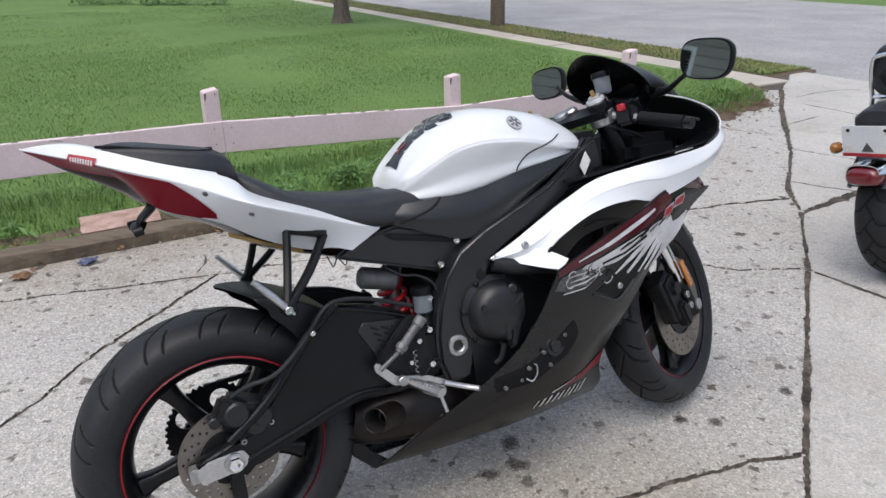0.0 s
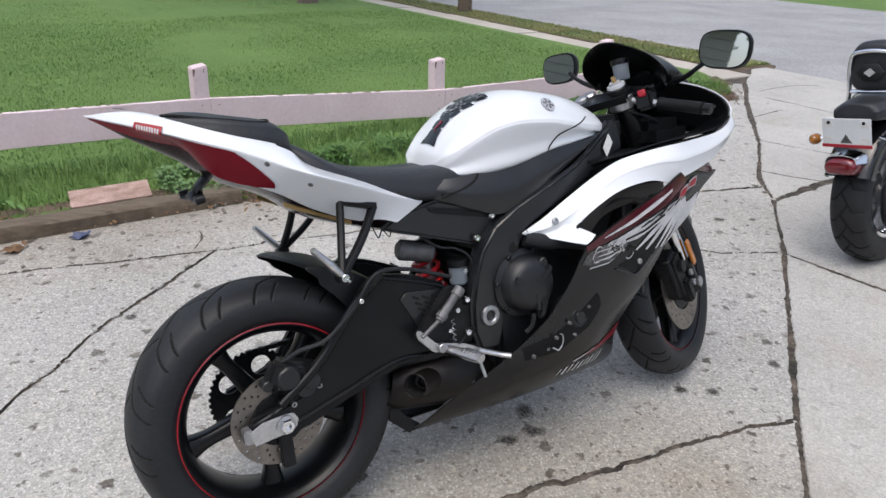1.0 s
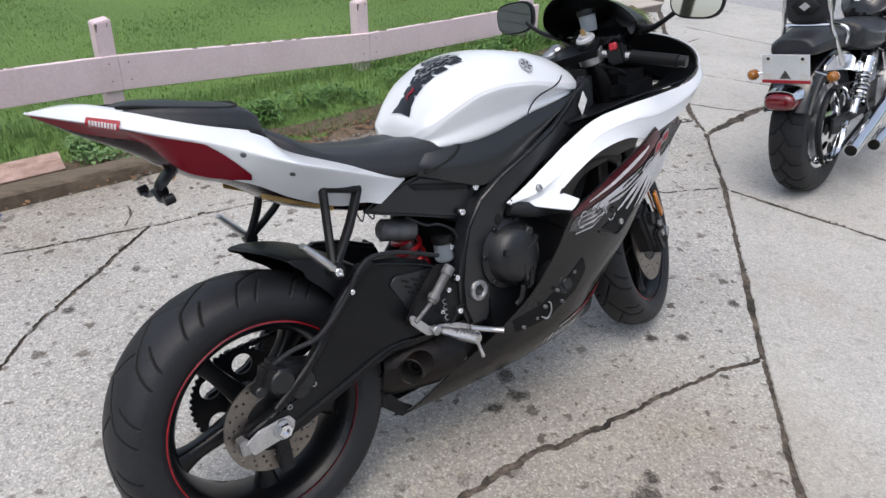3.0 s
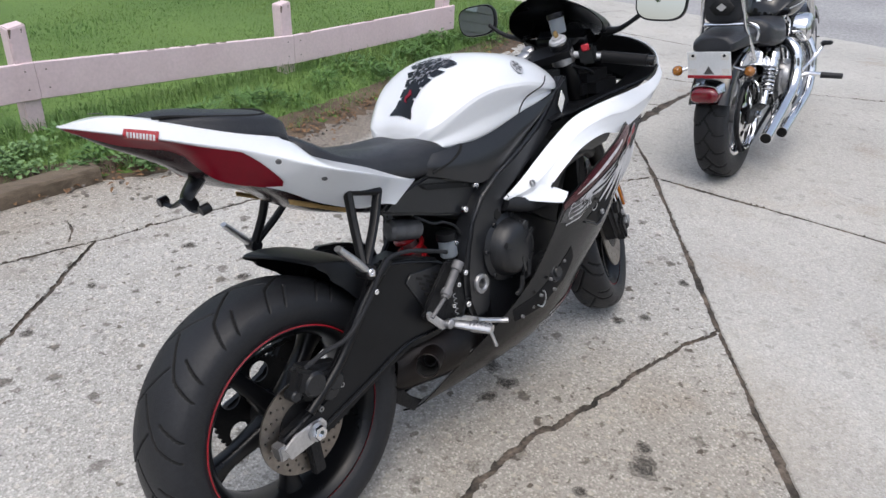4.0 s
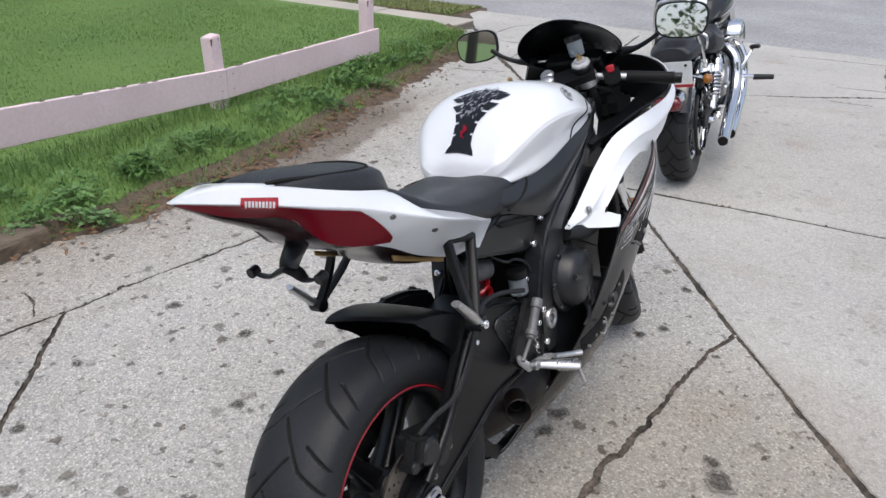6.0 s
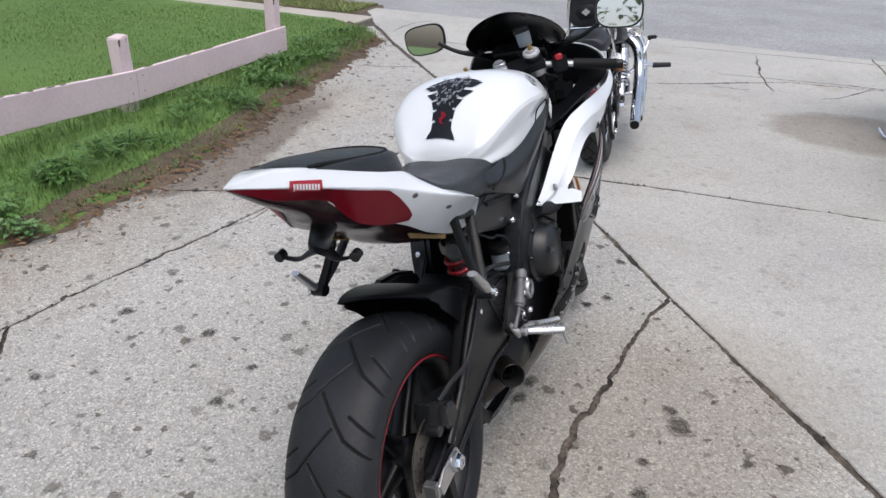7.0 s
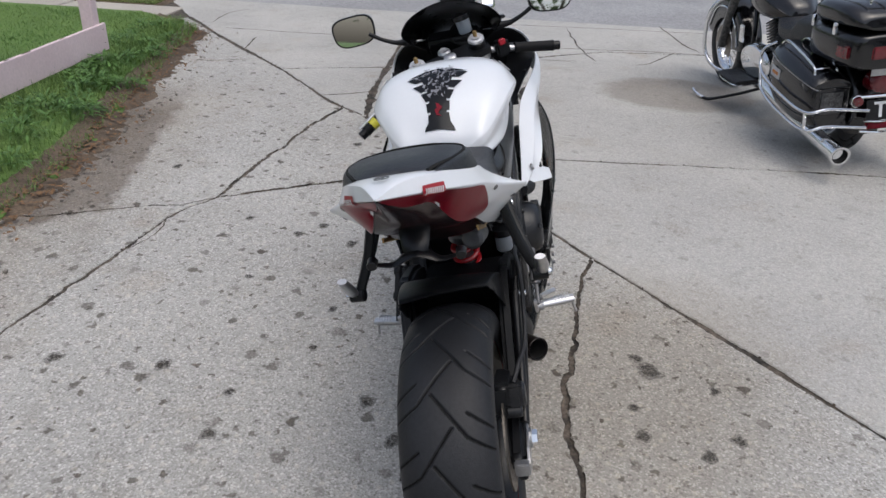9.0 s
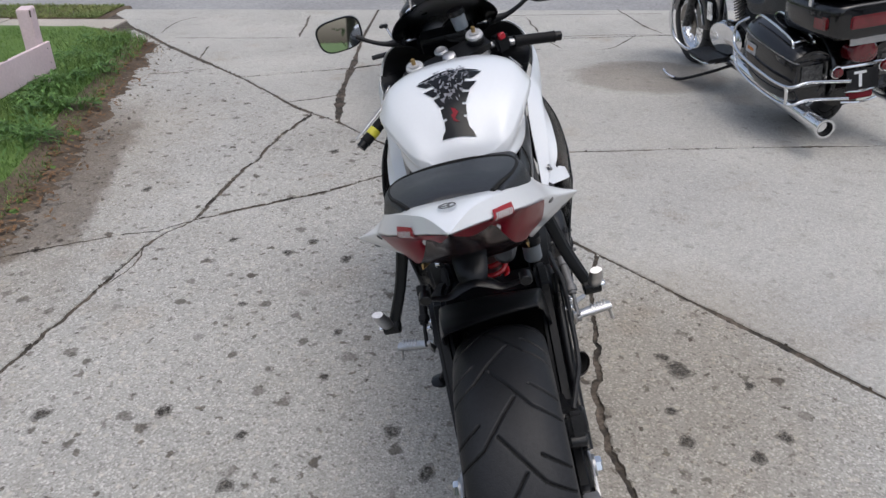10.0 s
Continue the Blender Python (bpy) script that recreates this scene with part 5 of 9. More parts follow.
        Q("heel_plate", plate([(0.334, 0.456), (0.345, 0.457), (0.386, 0.412), (0.42, 0.404), (0.47, 0.389), (0.515, 0.364), (0.511, 0.356), (0.455, 0.373), (0.415, 0.385), (0.376, 0.392), (0.335, 0.438)], -0.182, 0.008, 0.003), M_POL, "bright aluminium brake pedal plate" if s > 0 else "bright aluminium shift plate", hanger)
        Q("foot_peg", tube([(0.415, -0.18, 0.392), (0.435, -0.225, 0.386), (0.450, -0.275, 0.381)], [0.012, 0.0150, 0.0135], 12, 10, 0.75), M_POL, "ribbed aluminium footpeg", hanger)
        ribs = [lathe([(0.0125, -0.0018), (0.0158, -0.0018), (0.0158, 0.0018), (0.0125, 0.0018)], 10, at=(0.437 + 0.0036 * k, -0.228 - 0.0085 * k, 0.3855 - 0.001 * k)) for k in range(5)]
        Q("peg_ribs", join(*ribs), M_ALU, "", hanger)
        Q("peg_feeler", rod((0.447, -0.27, 0.380), (0.455, -0.278, 0.335), 0.0042), M_POL, "", hanger)
        Q("lever_tip", tube([(0.50, -0.186, 0.365), (0.55, -0.205, 0.345), (0.572, -0.225, 0.340)], 0.007, 8, 10), M_POL, "", hanger)
        Q("master_cylinder", join(rod((0.462, -0.178, 0.528), (0.395, -0.185, 0.470), 0.0105), rod((0.470, -0.178, 0.535), (0.452, -0.179, 0.519), 0.014), rod((0.412, -0.183, 0.485), (0.400, -0.184, 0.475), 0.014), rod((0.395, -0.185, 0.470), (0.345, -0.185, 0.44), 0.005)), M_GREYMET if s > 0 else M_IRON, "grey rear brake master cylinder" if s > 0 else "shift rod", hanger)
        for x, z, r in ((0.482, 0.502, 0.008), (0.452, 0.482, 0.007), (0.478, 0.418, 0.008), (0.425, 0.436, 0.006)):
            Q("bolt", bolt((x, -0.176, z), r, 0.010), M_CHROME, "", hanger)
        br = Q("passenger_peg_bracket", join(tube([(0.198, -0.146, 0.795), (0.180, -0.170, 0.715), (0.158, -0.203, 0.640)], 0.0115, 8, 10, 0.8), tube([(0.276, -0.150, 0.770), (0.228, -0.172, 0.705), (0.160, -0.204, 0.640)], 0.0115, 8, 10, 0.8), tube([(0.192, -0.145, 0.795), (0.28, -0.151, 0.770)], 0.012, 8, 0, 0.8), rod((0.158, -0.19, 0.638), (0.160, -0.225, 0.638), 0.016)), M_SATIN, "black V-shaped passenger peg bracket")
        Q("passenger_peg", tube([(0.166, -0.214, 0.628), (0.13, -0.214, 0.672), (0.096, -0.213, 0.712)], [0.012, 0.0155, 0.0115], 10, 14, 0.6), M_POL, "folded aluminium passenger peg", br)
        Q("peg_bolt", bolt((0.155, -0.225, 0.640), 0.009, 0.008), M_CHROME, "", br)
    # side stand on the left
    stand = P("side_stand", tube([(0.62, 0.11, 0.26), (0.655, 0.185, 0.15), (0.69, 0.24, 0.055)], [0.016, 0.013, 0.012], 10, 10), M_FRAME, "black side stand")
    P("stand_foot", lathe([(0, 0), (0.032, 0), (0.032, 0.008), (0.012, 0.014), (0, 0.014)], 20, axis="z", at=(0.69, 0.245, 0.052)), M_FRAME, parent=stand)

    # low exhaust with its slanted outlet
    rings = []
    for x, y, z, ry, rz in ((0.62, -0.03, 0.24, 0.06, 0.05), (0.54, -0.05, 0.262, 0.095, 0.075), (0.46, -0.05, 0.285, 0.105, 0.085), (0.40, -0.04, 0.290, 0.100, 0.085), (0.33, -0.025, 0.290, 0.085, 0.078), (0.295, -0.015, 0.290, 0.07, 0.065)):
        rings.append([(x + 0.02 * math.sin(a), y + ry * math.cos(a), z + rz * math.sin(a)) for a in np.linspace(0, 2 * math.pi, 14, endpoint=False)])
    muf = P("muffler", loft(rings, 20, 36), M_BURNT, "heat-stained stubby steel muffler")
    m, d = between((0.410, -0.100, 0.292), (0.320, -0.168, 0.318))
    P("outlet", moved(lathe([(0.032, 0), (0.030, d), (0.028, d), (0.028, 0.004), (0, 0.004)], 32, axis="z"), m), M_BURNT, "round outlet pipe", muf)
    P("outlet_rim", moved(lathe([(0.0303, d - 0.002), (0.0308, d), (0.0292, d + 0.0015), (0.0278, d), (0.028, d - 0.002)], 32, True, axis="z"), m), M_BURNT, "thin rim of the outlet", muf)
    P("outlet_inside", moved(lathe([(0.0275, 0.006), (0.0275, d - 0.006), (0.026, d - 0.007), (0.026, 0.008), (0, 0.008)], 24, axis="z"), m), M_DARK, parent=muf)
    P("inner_pipe", moved(lathe([(0.016, 0.008), (0.016, d * 0.6), (0.014, d * 0.6), (0.014, 0.01)], 20, axis="z"), m), M_IRON, parent=muf)
    both("pan_edge", lambda: tube([(0.340, -0.040, 0.146), (0.362, -0.085, 0.170), (0.452, -0.138, 0.246), (0.500, -0.154, 0.272)], 0.0035, 6, 24, 0.5), M_GREYMET, "bare pale edge of the belly pan")
    P("header_cover", box(0.44, 0.60, -0.135, -0.06, 0.335, 0.375, 0.012, 2), M_BURNT, parent=muf)
    both("exhaust_bracket", lambda: plate([(0.335, 0.15), (0.28, 0.205), (0.285, 0.235), (0.31, 0.23), (0.33, 0.20), (0.37, 0.165)], -0.075, 0.006, 0.002), M_IRON, parent=muf)

    # ---- bodywork ----
    tank = []
    for x, zt, w, zs, zw, wb, zb in ((0.498, 0.838, 0.08, 0.834, 0.828, 0.08, 0.812), (0.508, 0.864, 0.105, 0.856, 0.842, 0.108, 0.803), (0.53, 0.890, 0.125, 0.880, 0.855, 0.122, 0.797), (0.57, 0.929, 0.150, 0.910, 0.880, 0.138, 0.795), (0.62, 0.962, 0.175, 0.938, 0.905, 0.152, 0.796), (0.68, 0.988, 0.192, 0.958, 0.915, 0.160, 0.803), (0.74, 0.996, 0.198, 0.963, 0.912, 0.164, 0.815), (0.80, 0.990, 0.196, 0.956, 0.905, 0.167, 0.828), (0.87, 0.976, 0.186, 0.943, 0.890, 0.168, 0.838), (0.94, 0.955, 0.170, 0.920, 0.876, 0.158, 0.846), (1.00, 0.922, 0.140, 0.898, 0.868, 0.13, 0.850), (1.025, 0.885, 0.10, 0.878, 0.864, 0.09, 0.855)):
        tank.append(half_ring(x, [(0, zt), (0.50 * w, zt - 0.008), (0.82 * w, zs), (0.975 * w, zw + 0.010), (w, zw), (0.992 * w, zw - 0.012), (0.47 * w + 0.47 * wb, zw * 0.45 + zb * 0.55), (0.92 * wb, zb), (0, zb)]))
    tk = P("fuel_tank", loft(tank, 70, 120), M_WHITE, "pearl white fuel tank", angle=60)
    sport_tank_details(tk, tank)
    seat = []
    for x, zt, w, ze, zb in ((0.118, 0.925, 0.06, 0.915, 0.880), (0.132, 0.930, 0.092, 0.905, 0.868), (0.17, 0.908, 0.116, 0.880, 0.845), (0.23, 0.872, 0.126, 0.850, 0.820), (0.31, 0.850, 0.130, 0.822, 0.790), (0.40, 0.836, 0.127, 0.804, 0.760), (0.47, 0.832, 0.124, 0.797, 0.752), (0.54, 0.828, 0.124, 0.792, 0.752), (0.60, 0.822, 0.11, 0.79, 0.76)):
        seat.append(half_ring(x, [(0, zt - 0.004), (0.5 * w, zt), (0.85 * w, zt - 0.010), (w, ze), (0.96 * w, zb), (0, zb)]))
    st = P("rider_seat", loft(seat, 40, 48), M_SEAT, "black vinyl rider seat", angle=60)
    both("seat_seam", lambda: tube([(0.565, -0.108, 0.822), (0.578, -0.125, 0.812), (0.570, -0.142, 0.792), (0.53, -0.147, 0.772), (0.465, -0.141, 0.757)], 0.0035, 6, 24), M_DARK, parent=st)
    pad = []
    for x, zt, w, ze, zb in ((-0.152, 1.014, 0.056, 1.012, 1.004), (-0.143, 1.021, 0.068, 1.014, 0.998), (-0.11, 1.023, 0.080, 1.007, 0.986), (-0.06, 1.018, 0.101, 0.994, 0.968), (-0.01, 1.009, 0.115, 0.983, 0.948), (0.05, 0.997, 0.118, 0.970, 0.935), (0.09, 0.986, 0.108, 0.962, 0.922), (0.116, 0.968, 0.092, 0.952, 0.912), (0.126, 0.948, 0.076, 0.940, 0.905)):
        pad.append(half_ring(x, [(0, zt), (0.5 * w, zt - 0.002), (0.88 * w, zt - 0.010), (w, ze), (0.97 * w, zb), (0, zb)]))
    def hollowed(bm):
        """The pad's rear edge curves forward between its two corners."""
        for v in bm.verts:
            if v.co.x < 0.02:
                v.co.x += 0.030 * max(0.0, 1 - (v.co.y / 0.070) ** 2) * min(1.0, (0.02 - v.co.x) / 0.16)
        return bm

    pd = P("passenger_seat", hollowed(loft(pad, 40, 56)), M_SEAT, "black vinyl passenger pad", angle=60)
    rim = [(-0.130, -0.062, 1.0185), (-0.10, -0.0745, 1.0145), (-0.05, -0.0935, 1.0035), (0.0, -0.1045, 0.9940), (0.045, -0.1050, 0.9855), (0.078, -0.090, 0.9825)]
    P("pad_piping", tube(rim + [(0.092, -0.045, 0.9850), (0.096, 0.0, 0.9855), (0.092, 0.045, 0.9850)] + [(x, -y, z) for x, y, z in rim[::-1]], 0.0036, 6, 60), M_DARK, parent=pd)

    side = [[(-0.264, -0.001, 1.034), (-0.264, -0.001, 1.0325), (-0.260, -0.001, 1.030)],
            [(-0.205, -0.030, 1.033), (-0.212, -0.033, 1.013), (-0.192, -0.020, 0.988)],
            [(-0.165, -0.056, 1.024), (-0.173, -0.062, 0.998), (-0.143, -0.036, 0.968)],
            [(-0.120, -0.080, 1.009), (-0.130, -0.088, 0.981), (-0.096, -0.052, 0.948)],
            [(-0.068, -0.103, 0.988), (-0.075, -0.114, 0.959), (-0.050, -0.074, 0.890)],
            [(-0.006, -0.122, 0.964), (-0.014, -0.137, 0.935), (-0.012, -0.090, 0.866)],
            [(0.060, -0.128, 0.941), (0.050, -0.158, 0.905), (0.030, -0.101, 0.850)],
            [(0.112, -0.120, 0.916), (0.100, -0.194, 0.880), (0.085, -0.102, 0.822)],
            [(0.150, -0.122, 0.880), (0.140, -0.211, 0.862), (0.150, -0.110, 0.780)],
            [(0.250, -0.134, 0.834), (0.235, -0.190, 0.825), (0.240, -0.122, 0.740)],
            [(0.340, -0.126, 0.794), (0.330, -0.151, 0.785), (0.300, -0.128, 0.732)],
            [(0.425, -0.116, 0.759), (0.420, -0.120, 0.752), (0.345, -0.124, 0.716)]]
    def facet(rows, nu, nv):
        """A grid smooth along the rows and creased at their middle points."""
        k = np.linspace(0, 2, nv)
        wide = []
        for r in rows:
            r = np.array(r, float)
            wide.append(np.stack([np.interp(k, (0, 0.94, 1.0, 1.06, 2), (r[0, i], 0.06 * r[0, i] + 0.94 * r[1, i], 0.02 * r[0, i] + 0.96 * r[1, i] + 0.02 * r[2, i], 0.94 * r[1, i] + 0.06 * r[2, i], r[2, i])) for i in range(3)], 1))
        return np.stack([spline([w[j] for w in wide], nu) for j in range(nv)], 1)

    def shell():
        bm = grid_bm(facet(side, 82, 35))
        bmesh.ops.recalc_face_normals(bm, faces=bm.faces)
        bmesh.ops.solidify(bm, geom=bm.faces[:], thickness=0.004)
        return bm

    both("tail_side_panel", shell, M_WHITE, "white tail side panel", angle=16)
    G = facet(side, 82, 35)
    both("red_tail_panel", lambda: decal(G, [(0.011, 0.52), (0.118, 0.52), (0.227, 0.52), (0.345, 0.52), (0.455, 0.52), (0.495, 0.60), (0.545, 0.72), (0.595, 0.84)], [(0.011, 1.0), (0.109, 1.0), (0.200, 1.0), (0.291, 1.0), (0.382, 1.0), (0.455, 1.0), (0.545, 1.0), (0.605, 0.92)], 0.0018, 64, 14), M_RED, "deep red painted tail section")
    both("tail_badge", lambda: decal(G, [(0.163, 0.30), (0.262, 0.28)], [(0.156, 0.60), (0.257, 0.56)], 0.0032), M_TAPE, "small red badge with silver writing", angle=20)
    for k in range(9):
        a = 0.171 + 0.0092 * k
        both("badge_bar", lambda: decal(G, [(a, 0.40), (a + 0.0062, 0.40)], [(a - 0.001, 0.50 if k else 0.55), (a + 0.0052, 0.50)], 0.0042, 3, 3), M_SILVERGFX)
    for u, v in ((0.70, 0.66), (0.545, 0.56)):
        q, d = at_grid(G, u, v)
        d = d if d[1] < 0 else -d
        both("panel_fastener", lambda: bolt(tuple(q - d * 0.001), 0.006, 0.003, tuple(d)), M_GREYMET)
    rows = []
    for i, p in enumerate(surface(side, 82, 16)[:48, 0]):
        x, w, z = p[0], -p[1], p[2]
        h = 0.007 * max(0.0, min(1.0, (i - 1) / 14)) + 0.012 * max(0.0, (i - 30) / 24)
        rows.append([(x, w * q, z + h * (1 - abs(q) ** 5)) for q in np.linspace(-1, 1, 25)])
    bm = grid_bm(rows)
    bmesh.ops.recalc_face_normals(bm, faces=bm.faces)
    tail = P("tail_top", bm, M_WHITE, "white tail cowl", angle=60)
    P("tail_emblem", join(lathe([(0.010, 0), (0.0125, 0), (0.0125, 0.001), (0.010, 0.001)], 24, axis="z"), *[moved(box(-0.0015, 0.0015, 0.0, 0.0105, 0, 0.001, 0), pose(0, 0, 0, 0, 0, a)) for a in (0, 120, 240)]), M_GREYMET, "small round grey emblem", tail).matrix_local = pose(-0.196, 0, 1.0405, 0, 10, 0)
    # under tail: tray, clear red lamp, plate bracket with two stub lamps
    rows = []
    for x, w, z, h in ((-0.256, 0.002, 1.026, 0.000), (-0.222, 0.011, 1.006, 0.004), (-0.190, 0.0205, 0.9895, 0.011), (-0.143, 0.0365, 0.9695, 0.020), (-0.096, 0.0525, 0.9495, 0.032), (-0.072, 0.063, 0.918, 0.022), (-0.048, 0.0745, 0.889, 0.008), (-0.012, 0.090, 0.865, 0.010), (0.030, 0.100, 0.849, 0.012), (0.085, 0.100, 0.821, 0.015), (0.165, 0.103, 0.769, 0.02), (0.32, 0.108, 0.714, 0.02)):
        rows.append([(x, -w, z), (x, -w * 0.6, z - h * 0.8), (x, 0, z - h), (x, w * 0.6, z - h * 0.8), (x, w, z)])
    P("undertail_tray", sheet(rows, 44, 13, -0.006), M_SMOKED, "dark smoked red underside of the tail")
    hold = P("plate_bracket", join(tube([(-0.03, 0, 0.900), (-0.045, 0, 0.880), (-0.070, 0, 0.858), (-0.082, 0, 0.840)], [0.034, 0.030, 0.026, 0.020], 8, 14, 0.35), tube([(-0.088, -0.080, 0.838), (-0.086, -0.045, 0.832), (-0.080, -0.020, 0.842), (-0.078, 0.0, 0.848), (-0.080, 0.020, 0.842), (-0.086, 0.045, 0.832), (-0.088, 0.080, 0.838)], [0.006, 0.009, 0.015, 0.017, 0.015, 0.009, 0.006], 8, 30, 0.4)), M_FRAME, "black tail-tidy plate bracket")
    for s in (-1, 1):
        P("stub_lamp", rod((-0.096, 0.082 * s, 0.838), (-0.076, 0.082 * s, 0.841), 0.010), M_FRAME, parent=hold)
    teeth = []
    for k in range(42):
        a = 0.24 + 0.62 * k / 41
        teeth.append(box(0.03 + 0.24 * a - 0.0022, 0.03 + 0.24 * a + 0.0022, -0.101, -0.098, 0.826 - 0.108 * a - 0.0045, 0.826 - 0.108 * a + 0.003, 0))
    both("gold_fringe", lambda: join(tube([(0.085, -0.0985, 0.8045), (0.15, -0.100, 0.775), (0.238, -0.102, 0.737)], 0.0028, 6, 12), *[t.copy() for t in teeth]), M_GOLD, "gold light strip under the tail")
    P("loose_wire", tube([(0.29, -0.10, 0.712), (0.30, -0.105, 0.685), (0.315, -0.10, 0.70), (0.33, -0.105, 0.682), (0.34, -0.1, 0.70), (0.36, -0.10, 0.69)], 0.0016, 5, 40), M_RUBBER, "thin loose black wire")
    sport_fairing(bike, P, both, STEER)
    return bike


def degrees_(a):
    return a * 180 / math.pi


def at_grid(G, u, v):
    """Point and normal of a surface grid at u, v in 0 to 1."""
    n, m = G.shape[0] - 1, G.shape[1] - 1
    x, y = min(max(u, 0), 1) * n, min(max(v, 0), 1) * m
    i, j = min(int(x), n - 1), min(int(y), m - 1)
    a, b = x - i, y - j
    p = (1 - a) * (1 - b) * G[i, j] + a * (1 - b) * G[i + 1, j] + (1 - a) * b * G[i, j + 1] + a * b * G[i + 1, j + 1]
    d = np.cross(G[i + 1, j] - G[i, j], G[i, j + 1] - G[i, j])
    return p, d / (np.linalg.norm(d) + 1e-12)


def decal(G, a, b, lift, n=24, m=10, out=(0, -1, 0)):
    """A thin applied film on a surface grid between two lines of (u, v)."""
    def along(q):
        q = np.array(q, float)
        k = np.linspace(0, 1, len(q))
        return np.stack([np.interp(np.linspace(0, 1, n), k, q[:, i]) for i in (0, 1)], 1)
    ea, eb = along(a), along(b)
    rows = []
    for p, q in zip(ea, eb):
        row = []
        for k in range(m):
            u, v = p + (q - p) * k / (m - 1)
            w, d = at_grid(G, u, v)
            if np.dot(d, out) < 0:
                d = -d
            row.append(w + d * lift)
        rows.append(row)
    bm = grid_bm(rows)
    return bm


def sport_tank_details(tk, rings):
    """Pad, emblem and seam lines on the tank."""
    fine = [spline(r, 96, True) for r in rings]
    G = np.stack([spline([w[j] for w in fine], 80) for j in range(96)], 1)
    G = np.concatenate([G[:, 48:], G[:, :49]], 1)
    up = (0, 0, 1)
    xs = G[:, 48, 0]

    def uv(x, y):
        """Grid place for x ahead and y left on the upper skin."""
        u = float(np.interp(x, xs, np.linspace(0, 1, len(xs))))
        i = int(round(u * (len(xs) - 1)))
        row = G[i, 24:73, 1][::-1]
        return u, (72 - float(np.interp(y, row, np.arange(49)))) / (G.shape[1] - 1)

    def film(name, pts_a, pts_b, m, lift, label="", parent=tk):
        return part(name, decal(G, [uv(*p) for p in pts_a], [uv(*p) for p in pts_b], lift, 16, 12, up), m, parent, label)

    pad = film("tank_pad", [(0.517, -0.040), (0.525, -0.036), (0.535, -0.028), (0.552, -0.027)], [(0.523, 0.040), (0.529, 0.036), (0.537, 0.028), (0.552, 0.027)], M_GLOSS, 0.0025, "glossy black spine-shaped tank pad")
    film("pad_spine", [(0.54, -0.019), (0.60, -0.024), (0.66, -0.044)], [(0.54, 0.019), (0.60, 0.024), (0.66, 0.044)], M_GLOSS, 0.0022, parent=pad)
    for x0, x1, w0, w1, sl in ((0.559, 0.580, 0.028, 0.031, -0.003), (0.588, 0.612, 0.031, 0.044, -0.006), (0.621, 0.643, 0.044, 0.065, -0.009), (0.652, 0.672, 0.058, 0.082, -0.006), (0.673, 0.692, 0.080, 0.030, -0.004)):
        film("pad_segment", [(x0 + sl, -w0), (x1 + sl, -w1)], [(x0, 0.0), (x1, 0.0)], M_GLOSS, 0.0025, parent=pad)
        film("pad_segment", [(x0 + sl, w0), (x1 + sl, w1)], [(x0, 0.0), (x1, 0.0)], M_GLOSS, 0.0025, parent=pad)
    film("pad_mark", [(0.544, -0.009), (0.552, 0.001), (0.563, -0.010), (0.571, -0.003)], [(0.548, 0.005), (0.560, 0.009), (0.562, 0.003), (0.575, 0.006)], M_RED, 0.004, "small red mark", pad)
    # grey marks: the pad's print, and the sky's reflection put into colour
    random.seed(8)
    for k in range(80):
        x = random.uniform(0.585, 0.690)
        y = random.uniform(-1, 1) * float(np.interp(x, (0.585, 0.62, 0.66, 0.69), (0.020, 0.034, 0.058, 0.040)))
        film("pad_mark", [(x, y), (x + random.uniform(0.006, 0.016), y + random.uniform(-0.012, 0.012))], [(x + 0.0015, y + 0.0025), (x + 0.010, y + random.uniform(-0.004, 0.008))], M_PAD_SHEEN, 0.0036, parent=pad)
    for s in (-1, 1):
        c = uv(0.785, 0.172 * s)
        p, d = at_grid(G, *c)
        d = d if d[2] > 0 else -d
        base, _ = between(p + d * 0.001, p + d)
        em = part("tank_emblem", moved(lathe([(0.0, 0.0), (0.016, 0), (0.021, 0.0), (0.021, 0.002), (0.0, 0.002)], 36, axis="z"), base), M_SILVER, tk, "round silver emblem with a dark three-armed shape")
        for k in range(3):
            part("emblem_arm", moved(join(box(-0.0022, 0.0022, 0.004, 0.017, 0.002, 0.003, 0), moved(box(-0.003, 0.003, 0.006, 0.015, 0.002, 0.003, 0), pose(0, 0, 0, 0, 0, 60))), base @ pose(0, 0, 0, 0, 0, 120 * k)), M_GREYMET, em)
        pts = [(x, s * (y + 0.0012), z) for x, y, z in ((0.9156, 0.1651, 0.9035), (0.8908, 0.1788, 0.8938), (0.860, 0.1883, 0.8851), (0.833, 0.1822, 0.8764), (0.8151, 0.1746, 0.8682), (0.8007, 0.1693, 0.8566), (0.7846, 0.1699, 0.8423), (0.781, 0.1665, 0.8308))]
        part("tank_seam", tube(pts, 0.0017, 5, 48), M_DARK, tk)


